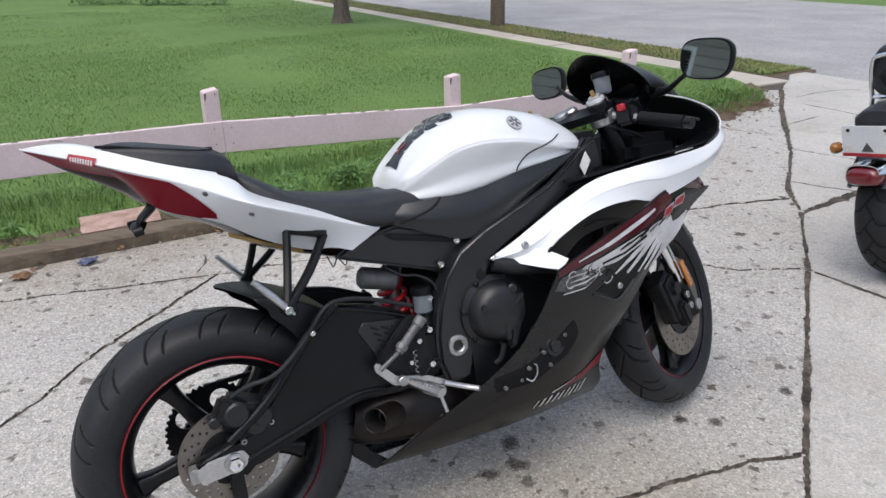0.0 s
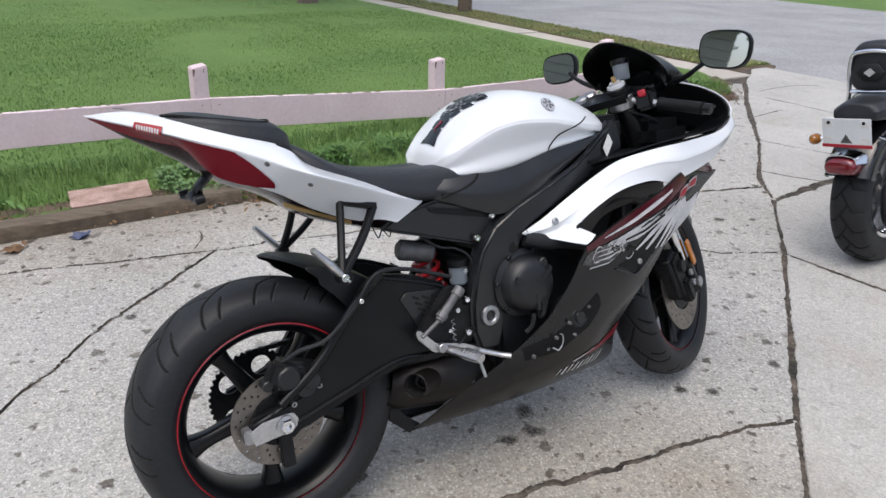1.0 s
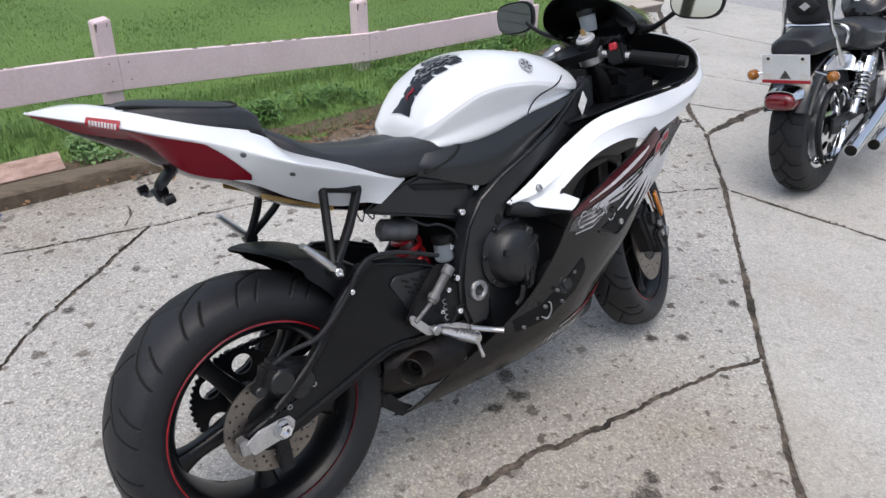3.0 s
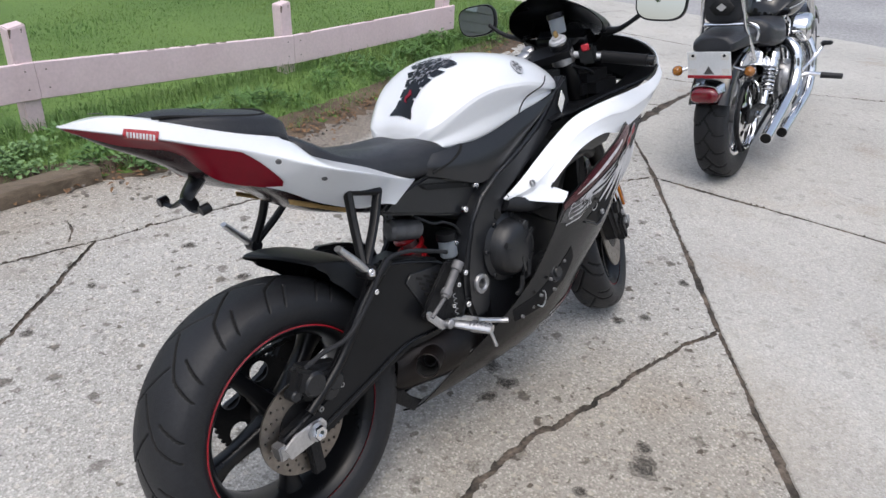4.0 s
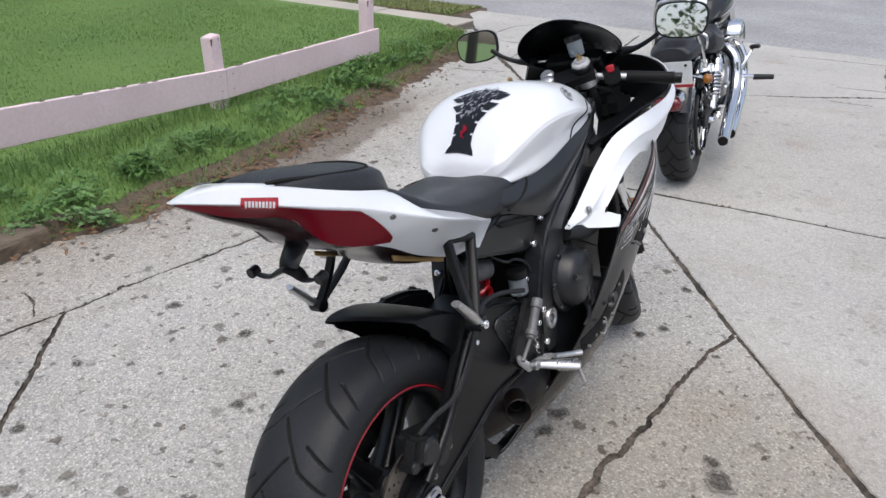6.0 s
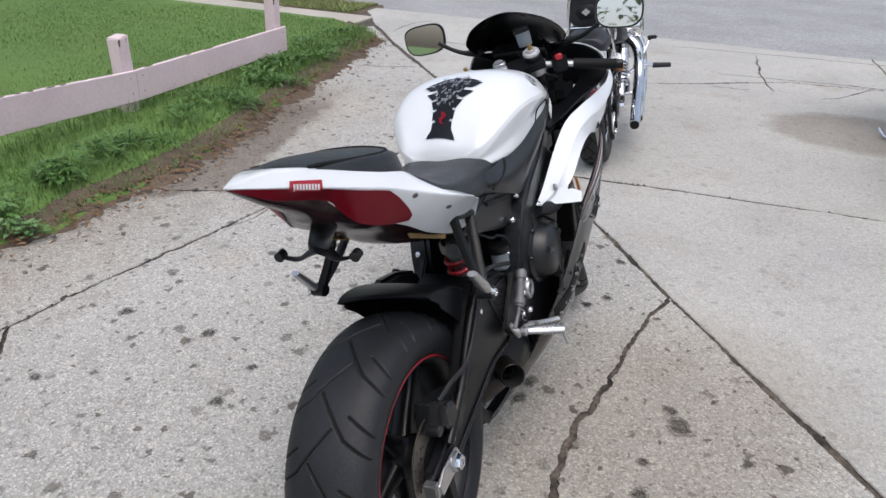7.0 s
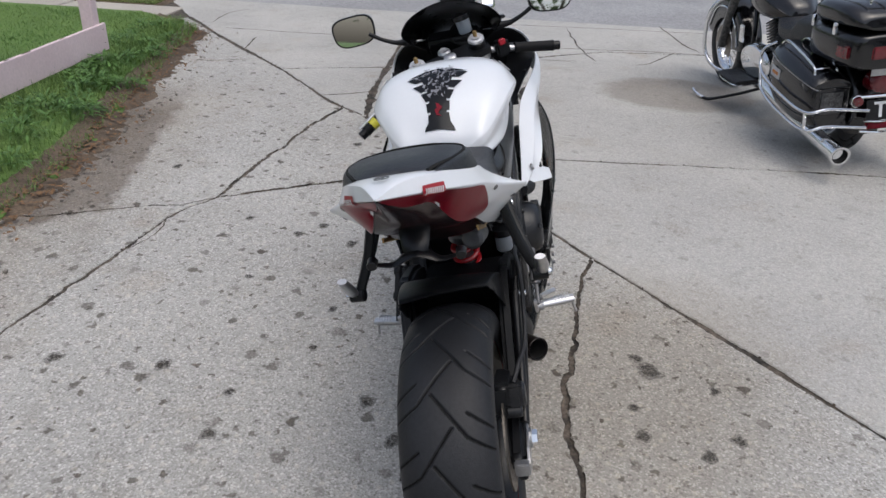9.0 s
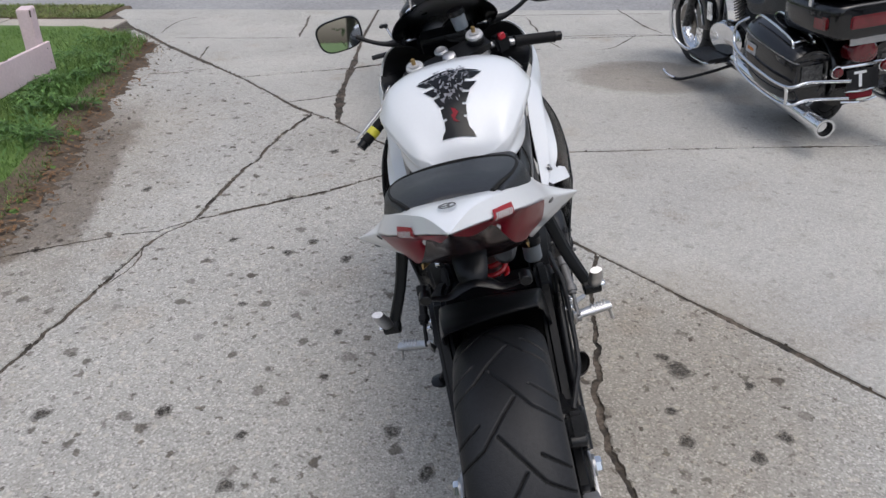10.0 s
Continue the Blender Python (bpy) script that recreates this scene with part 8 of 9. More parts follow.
def mk_tourer():
    bike = thing("touring_motorcycle", pose(3.36, 0.98, 0.0, 0, 0, 34.5) @ pose(0, 0, 0, -8, 0, 0), "black touring motorcycle with chrome guards and hard cases", "motorcycle")
    P = lambda name, bm, m, label="", parent=bike, angle=38: part(name, bm, m, parent, label, angle)
    fat_wheel(P, "rear_wheel", (0, 0, 0.318), 0.318, 0.068, 0.205, 28, "wire-spoked rear wheel")
    fw = fat_wheel(P, "front_wheel", (1.58, 0, 0.325), 0.325, 0.064, 0.215, 36, "chrome wire-spoked front wheel")
    P("front_disc", moved(holed(0.15, [(0, 0, 0.07)] + [(0.11 * math.cos(a), 0.11 * math.sin(a), 0.008) for a in np.linspace(0, 6.28, 16)], 0.005), pose(1.58, 0.078, 0.325, 90, 0, 0)), M_STEEL, "steel brake disc", fw)
    fender(P, "front_fender", (1.58, 0, 0.325), 0.365, 0.092, 15, 178, M_TANKBLK, "deep gloss black front fender", 0.16)
    for s in (-1, 1):
        P("fender_trim", sided(tube([(1.58 + 0.30 * math.cos(radians(a)), -0.096, 0.325 + 0.30 * math.sin(radians(a))) for a in (20, 60, 100, 140, 172)], 0.006, 6, 30), s), M_CHROME, "chrome fender trim")
        P("fork_cover", sided(rod((1.56, -0.10, 0.32), (1.28, -0.10, 0.92), 0.034), s), M_GREYGFX, "grey fork cover")
    fender(P, "rear_fender", (0, 0, 0.318), 0.365, 0.10, 40, 195, M_TANKBLK, "deep gloss black rear fender", 0.08)
    # engine guard loops at the front
    for s in (-1, 1):
        P("engine_guard", sided(tube([(1.10, -0.06, 0.80), (1.20, -0.20, 0.78), (1.27, -0.31, 0.68), (1.30, -0.34, 0.50), (1.28, -0.33, 0.34), (1.18, -0.28, 0.25), (1.00, -0.18, 0.22)], 0.015, 12, 60), s), M_CHROME, "chrome engine guard")
        P("footboard", sided(loft([[(x, y, z) for y, z in ((-0.34, 0.27), (-0.20, 0.27), (-0.20, 0.295), (-0.34, 0.295))] for x in (0.62, 0.66, 0.90, 0.95)], 10, 16), s), M_RUBBER, "black rider footboard")
        P("footboard_trim", sided(tube([(0.62, -0.22, 0.265), (0.64, -0.34, 0.265), (0.78, -0.355, 0.262), (0.93, -0.34, 0.268), (0.96, -0.22, 0.27)], 0.007, 6, 30), s), M_CHROME)
    v_twin(P, 0.68, 0.44)
    P("primary_cover", moved(lathe([(0, -0.02), (0.10, -0.02), (0.115, 0.0), (0.115, 0.05), (0, 0.05)], 32), pose(0.72, 0.19, 0.40) @ Matrix.Diagonal((2.0, -1, 1, 1))), M_CHROME, "chrome primary cover")
    P("primary_badge", box(0.86, 0.93, 0.225, 0.235, 0.50, 0.62, 0.02, 2), M_CHROME)
    # saddlebags with lids, rails, guards
    for s in (-1, 1):
        def sec(x, yo, z0, z1, yi=0.135):
            return [(x, -yo, z0 + 0.06), (x, -yo - 0.006, (z0 + z1) / 2), (x, -yo + 0.004, z1 - 0.03), (x, -yo + 0.035, z1), (x, -yi - 0.02, z1), (x, -yi, z1 - 0.02), (x, -yi, z0 + 0.03), (x, -yi - 0.03, z0), (x, -yo + 0.05, z0)]
        body = P("saddlebag", sided(loft([sec(-0.375, 0.30, 0.315, 0.50), sec(-0.36, 0.335, 0.285, 0.52), sec(-0.20, 0.352, 0.268, 0.545), sec(0.02, 0.352, 0.285, 0.575), sec(0.18, 0.33, 0.34, 0.595), sec(0.23, 0.29, 0.39, 0.59)], 24, 54), s), M_TANKBLK, "gloss black hard saddlebag")

        def lid(x, yo, z0, z1, yi=0.14):
            return [(x, -yo, z0), (x, -yo + 0.008, z0 + 0.6 * (z1 - z0)), (x, -yo + 0.05, z1), (x, -(yo + yi) / 2, z1 + 0.012), (x, -yi - 0.03, z1), (x, -yi, z0)]
        P("saddlebag_lid", sided(loft([lid(-0.372, 0.30, 0.508, 0.530), lid(-0.36, 0.336, 0.524, 0.565), lid(-0.20, 0.353, 0.549, 0.605), lid(0.02, 0.352, 0.580, 0.645), lid(0.17, 0.32, 0.600, 0.655), lid(0.23, 0.27, 0.60, 0.630)], 22, 40), s), M_TANKBLK, "gloss black case lid", body)
        P("lid_seam", sided(tube([(-0.372, -0.30, 0.504), (-0.35, -0.340, 0.522), (-0.20, -0.356, 0.547), (0.02, -0.356, 0.577), (0.17, -0.336, 0.597)], 0.004, 6, 30), s), M_SILVER, "", body)
        for dy in (-0.305, -0.185):
            P("lid_rail", sided(tube([(-0.30, dy, 0.575), (-0.27, dy, 0.618), (-0.10, dy, 0.665), (0.06, dy, 0.692), (0.12, dy, 0.668)], 0.0075, 8, 40), s), M_CHROME, "chrome lid rail", body)
        P("lid_rail", sided(tube([(-0.29, -0.305, 0.605), (-0.30, -0.245, 0.612), (-0.29, -0.185, 0.605)], 0.0075, 8, 10), s), M_CHROME, "", body)
        P("case_badge", sided(moved(box(-0.055, 0.055, -0.004, 0.003, -0.032, 0.032, 0.003, 1), pose(0.06, -0.3555, 0.508, 0, -6, 0)), s), M_SILVER, "silver badge with an orange bar", body)
        P("badge_bar", sided(moved(box(-0.035, 0.035, -0.006, 0.003, -0.010, 0.010, 0.001, 1), pose(0.06, -0.3555, 0.508, 0, -6, 0)), s), M_AMBER, "", body)
        P("case_side_panel", sided(box(-0.382, -0.376, -0.29, -0.17, 0.37, 0.49, 0.002, 1), s), M_GREYGFX, "grey rear case face", body)
        gd = P("saddlebag_guard", sided(tube([(-0.58, -0.13, 0.44), (-0.46, -0.28, 0.425), (-0.40, -0.385, 0.40), (-0.10, -0.395, 0.425), (0.16, -0.385, 0.47), (0.27, -0.36, 0.52), (0.28, -0.34, 0.60), (0.24, -0.28, 0.645)], 0.0095, 10, 70), s), M_CHROME, "chrome saddlebag guard rail")
        P("guard_lower_rail", sided(tube([(-0.58, -0.13, 0.345), (-0.46, -0.28, 0.325), (-0.40, -0.38, 0.295), (-0.10, -0.39, 0.315), (0.16, -0.38, 0.365), (0.25, -0.36, 0.44), (0.27, -0.36, 0.52)], 0.0095, 10, 60), s), M_CHROME, "", gd)
        P("guard_post", sided(tube([(-0.40, -0.386, 0.40), (-0.405, -0.383, 0.35), (-0.40, -0.380, 0.295)], 0.009, 8, 6), s), M_CHROME, "", gd)
        ex = P("muffler", sided(tube([(0.55, -0.20, 0.30), (0.30, -0.24, 0.285), (-0.10, -0.27, 0.255), (-0.40, -0.28, 0.235), (-0.62, -0.285, 0.220)], [0.035, 0.043, 0.047, 0.047, 0.050], 24, 40), s), M_CHROME, "chrome muffler")
        m, d = between((-0.60, -0.2845, 0.2214), (-0.645, -0.2855, 0.2183))
        P("muffler_tip", sided(moved(lathe([(0.049, 0), (0.054, d * 0.7), (0.054, d), (0.042, d), (0.040, 0.01), (0, 0.01)], 32, axis="z"), m), s), M_CHROME, "", ex)
        P("muffler_mouth", sided(moved(lathe([(0.0395, 0.012), (0.0395, d - 0.002), (0.037, d - 0.004), (0.037, 0.014), (0, 0.014)], 24, axis="z"), m), s), M_DARK, "", ex)
        amber = P("rear_signal", lathe([(0, -0.02), (0.024, -0.018), (0.030, -0.006), (0.030, 0.02), (0, 0.025)], 24, axis="x", at=(-0.46, 0.135 * s, 0.455)), M_REDLENS, "round red rear signal")
        P("signal_ring", lathe([(0.030, -0.004), (0.034, -0.002), (0.034, 0.016), (0.030, 0.018)], 24, axis="x", at=(-0.46, 0.135 * s, 0.455)), M_CHROME, "", amber)
    P("signal_bar", tube([(-0.45, -0.15, 0.475), (-0.47, 0, 0.480), (-0.45, 0.15, 0.475)], 0.010, 8, 20), M_CHROME, "chrome signal bar")
    tl = P("tail_lamp", loft([half_ring(x, [(0, 0.60), (w * 0.7, 0.592), (w, 0.545), (w * 0.8, 0.505), (0, 0.50)]) for x, w in ((-0.38, 0.078), (-0.44, 0.080), (-0.475, 0.07), (-0.485, 0.045))], 10, 32), M_REDLENS, "red tail lamp")
    P("number_plate", moved(box(-0.002, 0.002, -0.09, 0.09, -0.055, 0.055, 0.001, 1), pose(-0.485, 0, 0.405, 0, 12, 0)), M_IRON, "dark number plate with a white bar")
    P("plate_mark", moved(box(-0.0045, -0.002, 0.005, 0.023, -0.040, 0.045, 0.001, 1), pose(-0.485, 0, 0.405, 0, 12, 0)), M_PLATE)
    P("plate_mark", moved(box(-0.0045, -0.002, -0.02, 0.05, 0.03, 0.045, 0.001, 1), pose(-0.485, 0, 0.405, 0, 12, 0)), M_PLATE)
    P("fender_lamp", moved(box(-0.012, 0.012, -0.075, 0.075, -0.022, 0.022, 0.008, 2), pose(-0.475, 0, 0.315, 0, 14, 0)), M_REDLENS, "red fender lamp in a chrome frame")
    P("lamp_trim", tube([(-0.475, -0.10, 0.285), (-0.50, 0, 0.280), (-0.475, 0.10, 0.285)], 0.008, 8, 16), M_CHROME)
    P("lamp_trim", tube([(-0.47, -0.085, 0.342), (-0.492, 0, 0.340), (-0.47, 0.085, 0.342)], 0.006, 8, 16), M_CHROME)
    # top case
    def tsec(x, w, z0, z1):
        return half_ring(x, [(0, z1), (w * 0.7, z1), (w * 0.95, z1 - 0.02), (w, (z0 + z1) / 2), (w * 0.93, z0 + 0.02), (w * 0.6, z0), (0, z0)])
    trunk = P("top_case", loft([tsec(-0.54, 0.16, 0.665, 0.80), tsec(-0.52, 0.225, 0.645, 0.825), tsec(-0.40, 0.265, 0.64, 0.835), tsec(-0.16, 0.27, 0.64, 0.835), tsec(-0.06, 0.235, 0.645, 0.83), tsec(-0.04, 0.18, 0.66, 0.81)], 24, 56), M_TANKBLK, "gloss black top case")
    P("top_case_lid", loft([tsec(-0.52, 0.16, 0.843, 0.885), tsec(-0.50, 0.225, 0.842, 0.925), tsec(-0.38, 0.262, 0.842, 0.965), tsec(-0.16, 0.264, 0.842, 0.965), tsec(-0.07, 0.23, 0.842, 0.935), tsec(-0.05, 0.17, 0.843, 0.90)], 24, 56), M_TANKBLK, "gloss black domed lid", trunk)
    P("case_lamp", moved(box(-0.012, 0.012, -0.155, 0.155, -0.034, 0.034, 0.008, 2), pose(-0.538, 0, 0.735)), M_REDLENS, "wide red lamp bar", trunk)
    for s in (-1, 1):
        P("case_side_lamp", sided(moved(box(-0.10, 0.0, -0.010, 0.010, -0.034, 0.034, 0.008, 2), pose(-0.395, -0.262, 0.735, 0, 0, -9)), s), M_REDLENS, "", trunk)
        P("case_latch", sided(moved(box(-0.012, 0.012, -0.010, 0.008, -0.03, 0.035, 0.004, 1), pose(-0.36, -0.268, 0.838)), s), M_CHROME, "chrome latch", trunk)
        P("case_latch", sided(moved(box(-0.012, 0.012, -0.010, 0.008, -0.03, 0.035, 0.004, 1), pose(-0.12, -0.262, 0.838)), s), M_CHROME, "", trunk)
    P("luggage_rack", join(*[tube([(-0.44, y, 0.965), (-0.42, y, 1.0), (-0.16, y, 1.0), (-0.12, y, 0.962)], 0.007, 8, 30) for y in (-0.15, -0.05, 0.05, 0.15)], tube([(-0.42, -0.15, 1.0), (-0.43, 0, 1.0), (-0.42, 0.15, 1.0)], 0.007, 8, 10)), M_CHROME, "chrome luggage rack", trunk)
    P("case_plate", moved(box(-0.003, 0.003, -0.11, 0.11, -0.022, 0.022, 0.003, 1), pose(-0.495, 0, 0.622)), M_SILVER, "silver strip under the top case")
    P("case_mount", box(-0.40, 0.02, -0.12, 0.12, 0.60, 0.645, 0.02, 2), M_SATIN)
    sec = lambda x, zt, w, zb: half_ring(x, [(0, zt), (w * 0.6, zt - 0.004), (w * 0.93, zt - 0.03), (w, (zt + zb) / 2), (w * 0.9, zb), (0, zb)])
    P("seat", loft([sec(-0.03, 0.84, 0.13, 0.66), sec(0.02, 0.835, 0.16, 0.645), sec(0.14, 0.80, 0.17, 0.64), sec(0.26, 0.79, 0.17, 0.63), sec(0.32, 0.735, 0.17, 0.62), sec(0.48, 0.72, 0.16, 0.61), sec(0.60, 0.74, 0.12, 0.64)], 30, 48), M_SEAT, "black two-up touring seat")
    P("pillion_backrest", loft([sec(-0.055, 0.98, 0.15, 0.83), sec(-0.03, 1.0, 0.18, 0.815), sec(0.01, 0.985, 0.17, 0.82), sec(0.03, 0.96, 0.13, 0.84)], 12, 40), M_SEAT, "black passenger backrest")
    sec = lambda x, zt, w, zb: half_ring(x, [(0, zt), (w * 0.55, zt - 0.012), (w * 0.92, zt - 0.06), (w, (zt + zb) / 2), (w * 0.85, zb + 0.02), (w * 0.4, zb), (0, zb)])
    P("fuel_tank", loft([sec(0.52, 0.74, 0.06, 0.70), sec(0.56, 0.80, 0.11, 0.69), sec(0.70, 0.88, 0.165, 0.68), sec(0.86, 0.915, 0.18, 0.69), sec(1.0, 0.91, 0.16, 0.72), sec(1.12, 0.87, 0.10, 0.75), sec(1.15, 0.83, 0.05, 0.78)], 40, 52), M_TANKBLK, "deep gloss black fuel tank")
    P("front_fairing", loft([[(x, w * math.cos(a), z + h * math.sin(a)) for a in np.linspace(0, 2 * math.pi, 24, endpoint=False)] for x, w, z, h in ((1.16, 0.36, 1.03, 0.13), (1.26, 0.34, 1.03, 0.15), (1.40, 0.24, 1.0, 0.15), (1.46, 0.12, 0.98, 0.11))], 16, 56), M_TANKBLK, "black bat-shaped fork fairing")
    P("handlebar", tube([(0.86, -0.40, 1.05), (0.98, -0.36, 1.08), (1.12, -0.16, 1.02), (1.16, 0, 1.0), (1.12, 0.16, 1.02), (0.98, 0.36, 1.08), (0.86, 0.40, 1.05)], 0.0125, 10, 50), M_CHROME, "chrome handlebar")
    P("frame", join(tube([(1.16, 0.03, 0.82), (1.02, 0.08, 0.55), (1.0, 0.10, 0.26), (0.80, 0.12, 0.20), (0.30, 0.12, 0.24), (0.20, 0.10, 0.55), (0.55, 0.06, 0.68), (1.16, 0.03, 0.80)], 0.018, 8, 60), tube([(1.16, -0.03, 0.82), (1.02, -0.08, 0.55), (1.0, -0.10, 0.26), (0.80, -0.12, 0.20), (0.30, -0.12, 0.24), (0.20, -0.10, 0.55), (0.55, -0.06, 0.68), (1.16, -0.03, 0.80)], 0.018, 8, 60)), M_GLOSS, "black frame tubes")
    st = P("side_stand", tube([(0.62, 0.14, 0.24), (0.80, 0.26, 0.15), (0.98, 0.38, 0.075), (1.06, 0.42, 0.072)], 0.011, 8, 24), M_IRON, "dark side stand")
    P("stand_foot", tube([(1.04, 0.41, 0.072), (1.09, 0.44, 0.085), (1.15, 0.455, 0.115)], [0.010, 0.014, 0.013], 10, 10), M_CHROME, "bright stand foot", st)
    return bike


cruiser = mk_cruiser()
tourer = mk_tourer()

# ---- plants, litter, trunk, pole ----
M_LEAF = mat("weed_leaves", (0.05, 0.125, 0.022), (0.10, 0.205, 0.045), 6.0, 0.45, 0.6, fine=0.2, fscale=40)
M_PALELEAF = mat("pale_weed_leaves", (0.095, 0.185, 0.060), (0.135, 0.235, 0.085), 6.0, 0.5, 0.65, fine=0.2, fscale=40)
M_DEADLEAF = mat("dead_leaves", (0.20, 0.11, 0.05), (0.11, 0.06, 0.03), 9.0, 0.8, fine=0.4, fscale=30)
M_BARK = mat("grey_bark", (0.14, 0.115, 0.095), (0.07, 0.058, 0.05), 12.0, 0.92, bump=1.2, bscale=30, fine=0.3, stretch=(3, 3, 0.6))


def leaf_mesh(name, spots, material, parent=None, label="", seed=1, curl=0.35, kind="stuff"):
    """Bent leaves as one mesh; spots are (x, y, z, length, width, turn, rise)."""
    vs, fs = [], []
    rg = np.random.default_rng(seed)
    for x, y, z, ln, wd, tn, rise in spots:
        d = Vector((math.cos(tn) * math.cos(rise), math.sin(tn) * math.cos(rise), math.sin(rise)))
        s = Vector((-math.sin(tn), math.cos(tn), 0)) * wd / 2
        u = d.cross(s).normalized() * wd
        o = Vector((x, y, z))
        droop = Vector((0, 0, -curl * ln * rg.uniform(0.3, 1.0)))
        k = len(vs)
        vs += [o, o + d * ln * 0.35 + s * 0.9 + u * 0.12, o + d * ln * 0.35 - s * 0.9 + u * 0.12, o + d * ln * 0.42 - u * 0.05, o + d * ln * 0.72 + s * 0.85 + droop * 0.4 + u * 0.1, o + d * ln * 0.72 - s * 0.85 + droop * 0.4 + u * 0.1, o + d * ln + droop]
        fs += [(k, k + 1, k + 3), (k, k + 3, k + 2), (k + 1, k + 4, k + 3), (k + 2, k + 3, k + 5), (k + 4, k + 6, k + 3), (k + 5, k + 3, k + 6)]
    me = bpy.data.meshes.new(name)
    me.from_pydata([tuple(v) for v in vs], [], fs)
    return tagged(put(name, me, material, parent, label), kind=kind)


def weed(u, v, r, n, ln, wd, material, seed, label):
    """A low broad-leaved weed: leaves from a crown, some on stalks."""
    rg = np.random.default_rng(seed)
    root = UV(u, v, lawn_z(u, v, lawn_edge(u)))
    spots = []
    for i in range(n):
        a, q = rg.uniform(0, 6.283), rg.uniform(0.1, 1.0)
        h = r * (0.75 - 0.55 * q) + rg.uniform(0, 0.03)
        spots.append((root[0] + q * r * math.cos(a), root[1] + q * r * math.sin(a), root[2] + max(0.015, h), ln * rg.uniform(0.6, 1.2), wd * rg.uniform(0.7, 1.2), a + rg.uniform(-0.8, 0.8), rg.uniform(-0.2, 0.8)))
    ob = leaf_mesh("weed", spots, material, None, "", seed)
    stems = [tube([root, (s[0] * 0.6 + root[0] * 0.4, s[1] * 0.6 + root[1] * 0.4, s[2]), (s[0], s[1], s[2])], 0.0018, 4) for s in spots[:: max(1, n // 8)]]
    st = part("stem", join(*stems), material, ob)
    return tagged(ob, label, "weed", "weeds along the lawn edge")


random.seed(21)
for i in range(38):
    u = random.uniform(0.75, 5.3)
    e = lawn_edge(u)
    big = 1.5 < u < 3.4
    weed(u, e + random.uniform(0.06, 0.42), random.uniform(0.07, 0.13), random.randint(45, 75), 0.078 if big else 0.055, 0.013 if big else 0.018, M_LEAF, 100 + i, "green broad-leaved weed at the lawn edge")
for i in range(16):
    u = random.uniform(0.45, 1.02)
    e = lawn_edge(u)
    weed(u, e + random.uniform(-0.02, 0.30), random.uniform(0.05, 0.09), random.randint(22, 36), 0.028, 0.025, M_PALELEAF, 200 + i, "pale round-leaved weed beside the timber")
for i in range(8):
    u = random.uniform(-2.2, 0.5)
    weed(u, 3.80 + random.uniform(0.0, 0.25), random.uniform(0.05, 0.09), random.randint(14, 24), 0.07, 0.02, M_LEAF, 300 + i, "small green weed behind the timber")

# litter of dead leaves and pebbles on the earth edge
rg = np.random.default_rng(31)
spots = []
for i in range(1500):
    u = rg.uniform(-2.2, 6.0)
    e = lawn_edge(u)
    v = e - abs(rg.normal(0.0, 0.12)) + 0.08
    x, y, _ = UV(u, v)
    spots.append((x, y, 0.022 + 0.05 * max(0, v - e + 0.1) + rg.uniform(0, 0.006), rg.uniform(0.015, 0.045), rg.uniform(0.008, 0.022), rg.uniform(0, 6.28), rg.uniform(-0.1, 0.3)))
tagged(leaf_mesh("leaf_litter", spots, M_DEADLEAF, None, "", 31), "brown dead leaves along the earth edge", "leaf litter")
bms = []
for i in range(170):
    u = rg.uniform(-2.0, 6.2)
    v = lawn_edge(u) - abs(rg.normal(0.05, 0.16))
    r = rg.uniform(0.004, 0.012)
    b = bmesh.new()
    bmesh.ops.create_icosphere(b, subdivisions=1, radius=r)
    for w in b.verts:
        w.co *= 1 + 0.35 * noise.noise(w.co * 90 + Vector((i, 0, 0)))
    bms.append(moved(b, Matrix.Translation(UV(u, v, r * 0.6 + 0.02 * max(0, 0.2 - lawn_edge(u) + v)))))
M_PEBBLE = mat("pebbles", (0.30, 0.27, 0.24), (0.16, 0.14, 0.12), 20, 0.8, fine=0.2)
tagged(part("gravel", join(*bms), M_PEBBLE), "loose grey pebbles along the driveway edge", "gravel", kind="stuff")
# dead leaves and scraps beside the timber
for i, (u, v, m_, lab, cat) in enumerate(((-0.30, 3.47, M_DEADLEAF, "crumpled orange-brown paper scrap on the concrete", "litter"), (-0.02, 3.50, mat("blue_scrap", (0.06, 0.08, 0.16), None, 9, 0.5), "crumpled dark blue scrap on the concrete", "litter"), (-0.42, 3.45, M_PAPER, "small crumpled white scrap on the concrete", "litter"))):
    b = bmesh.new()
    bmesh.ops.create_grid(b, x_segments=6, y_segments=5, size=0.035)
    for w in b.verts:
        w.co.z = 0.012 + 0.016 * noise.noise(w.co * 40 + Vector((i * 7, 0, 0)))
        w.co.x *= 1 + 0.3 * noise.noise(w.co * 30)
    bmesh.ops.solidify(b, geom=b.faces[:], thickness=0.001)
    ob = part("paper_scrap", moved(b, Matrix.Translation(UV(u, v, 0.004))), m_)
    tagged(ob, lab, cat)

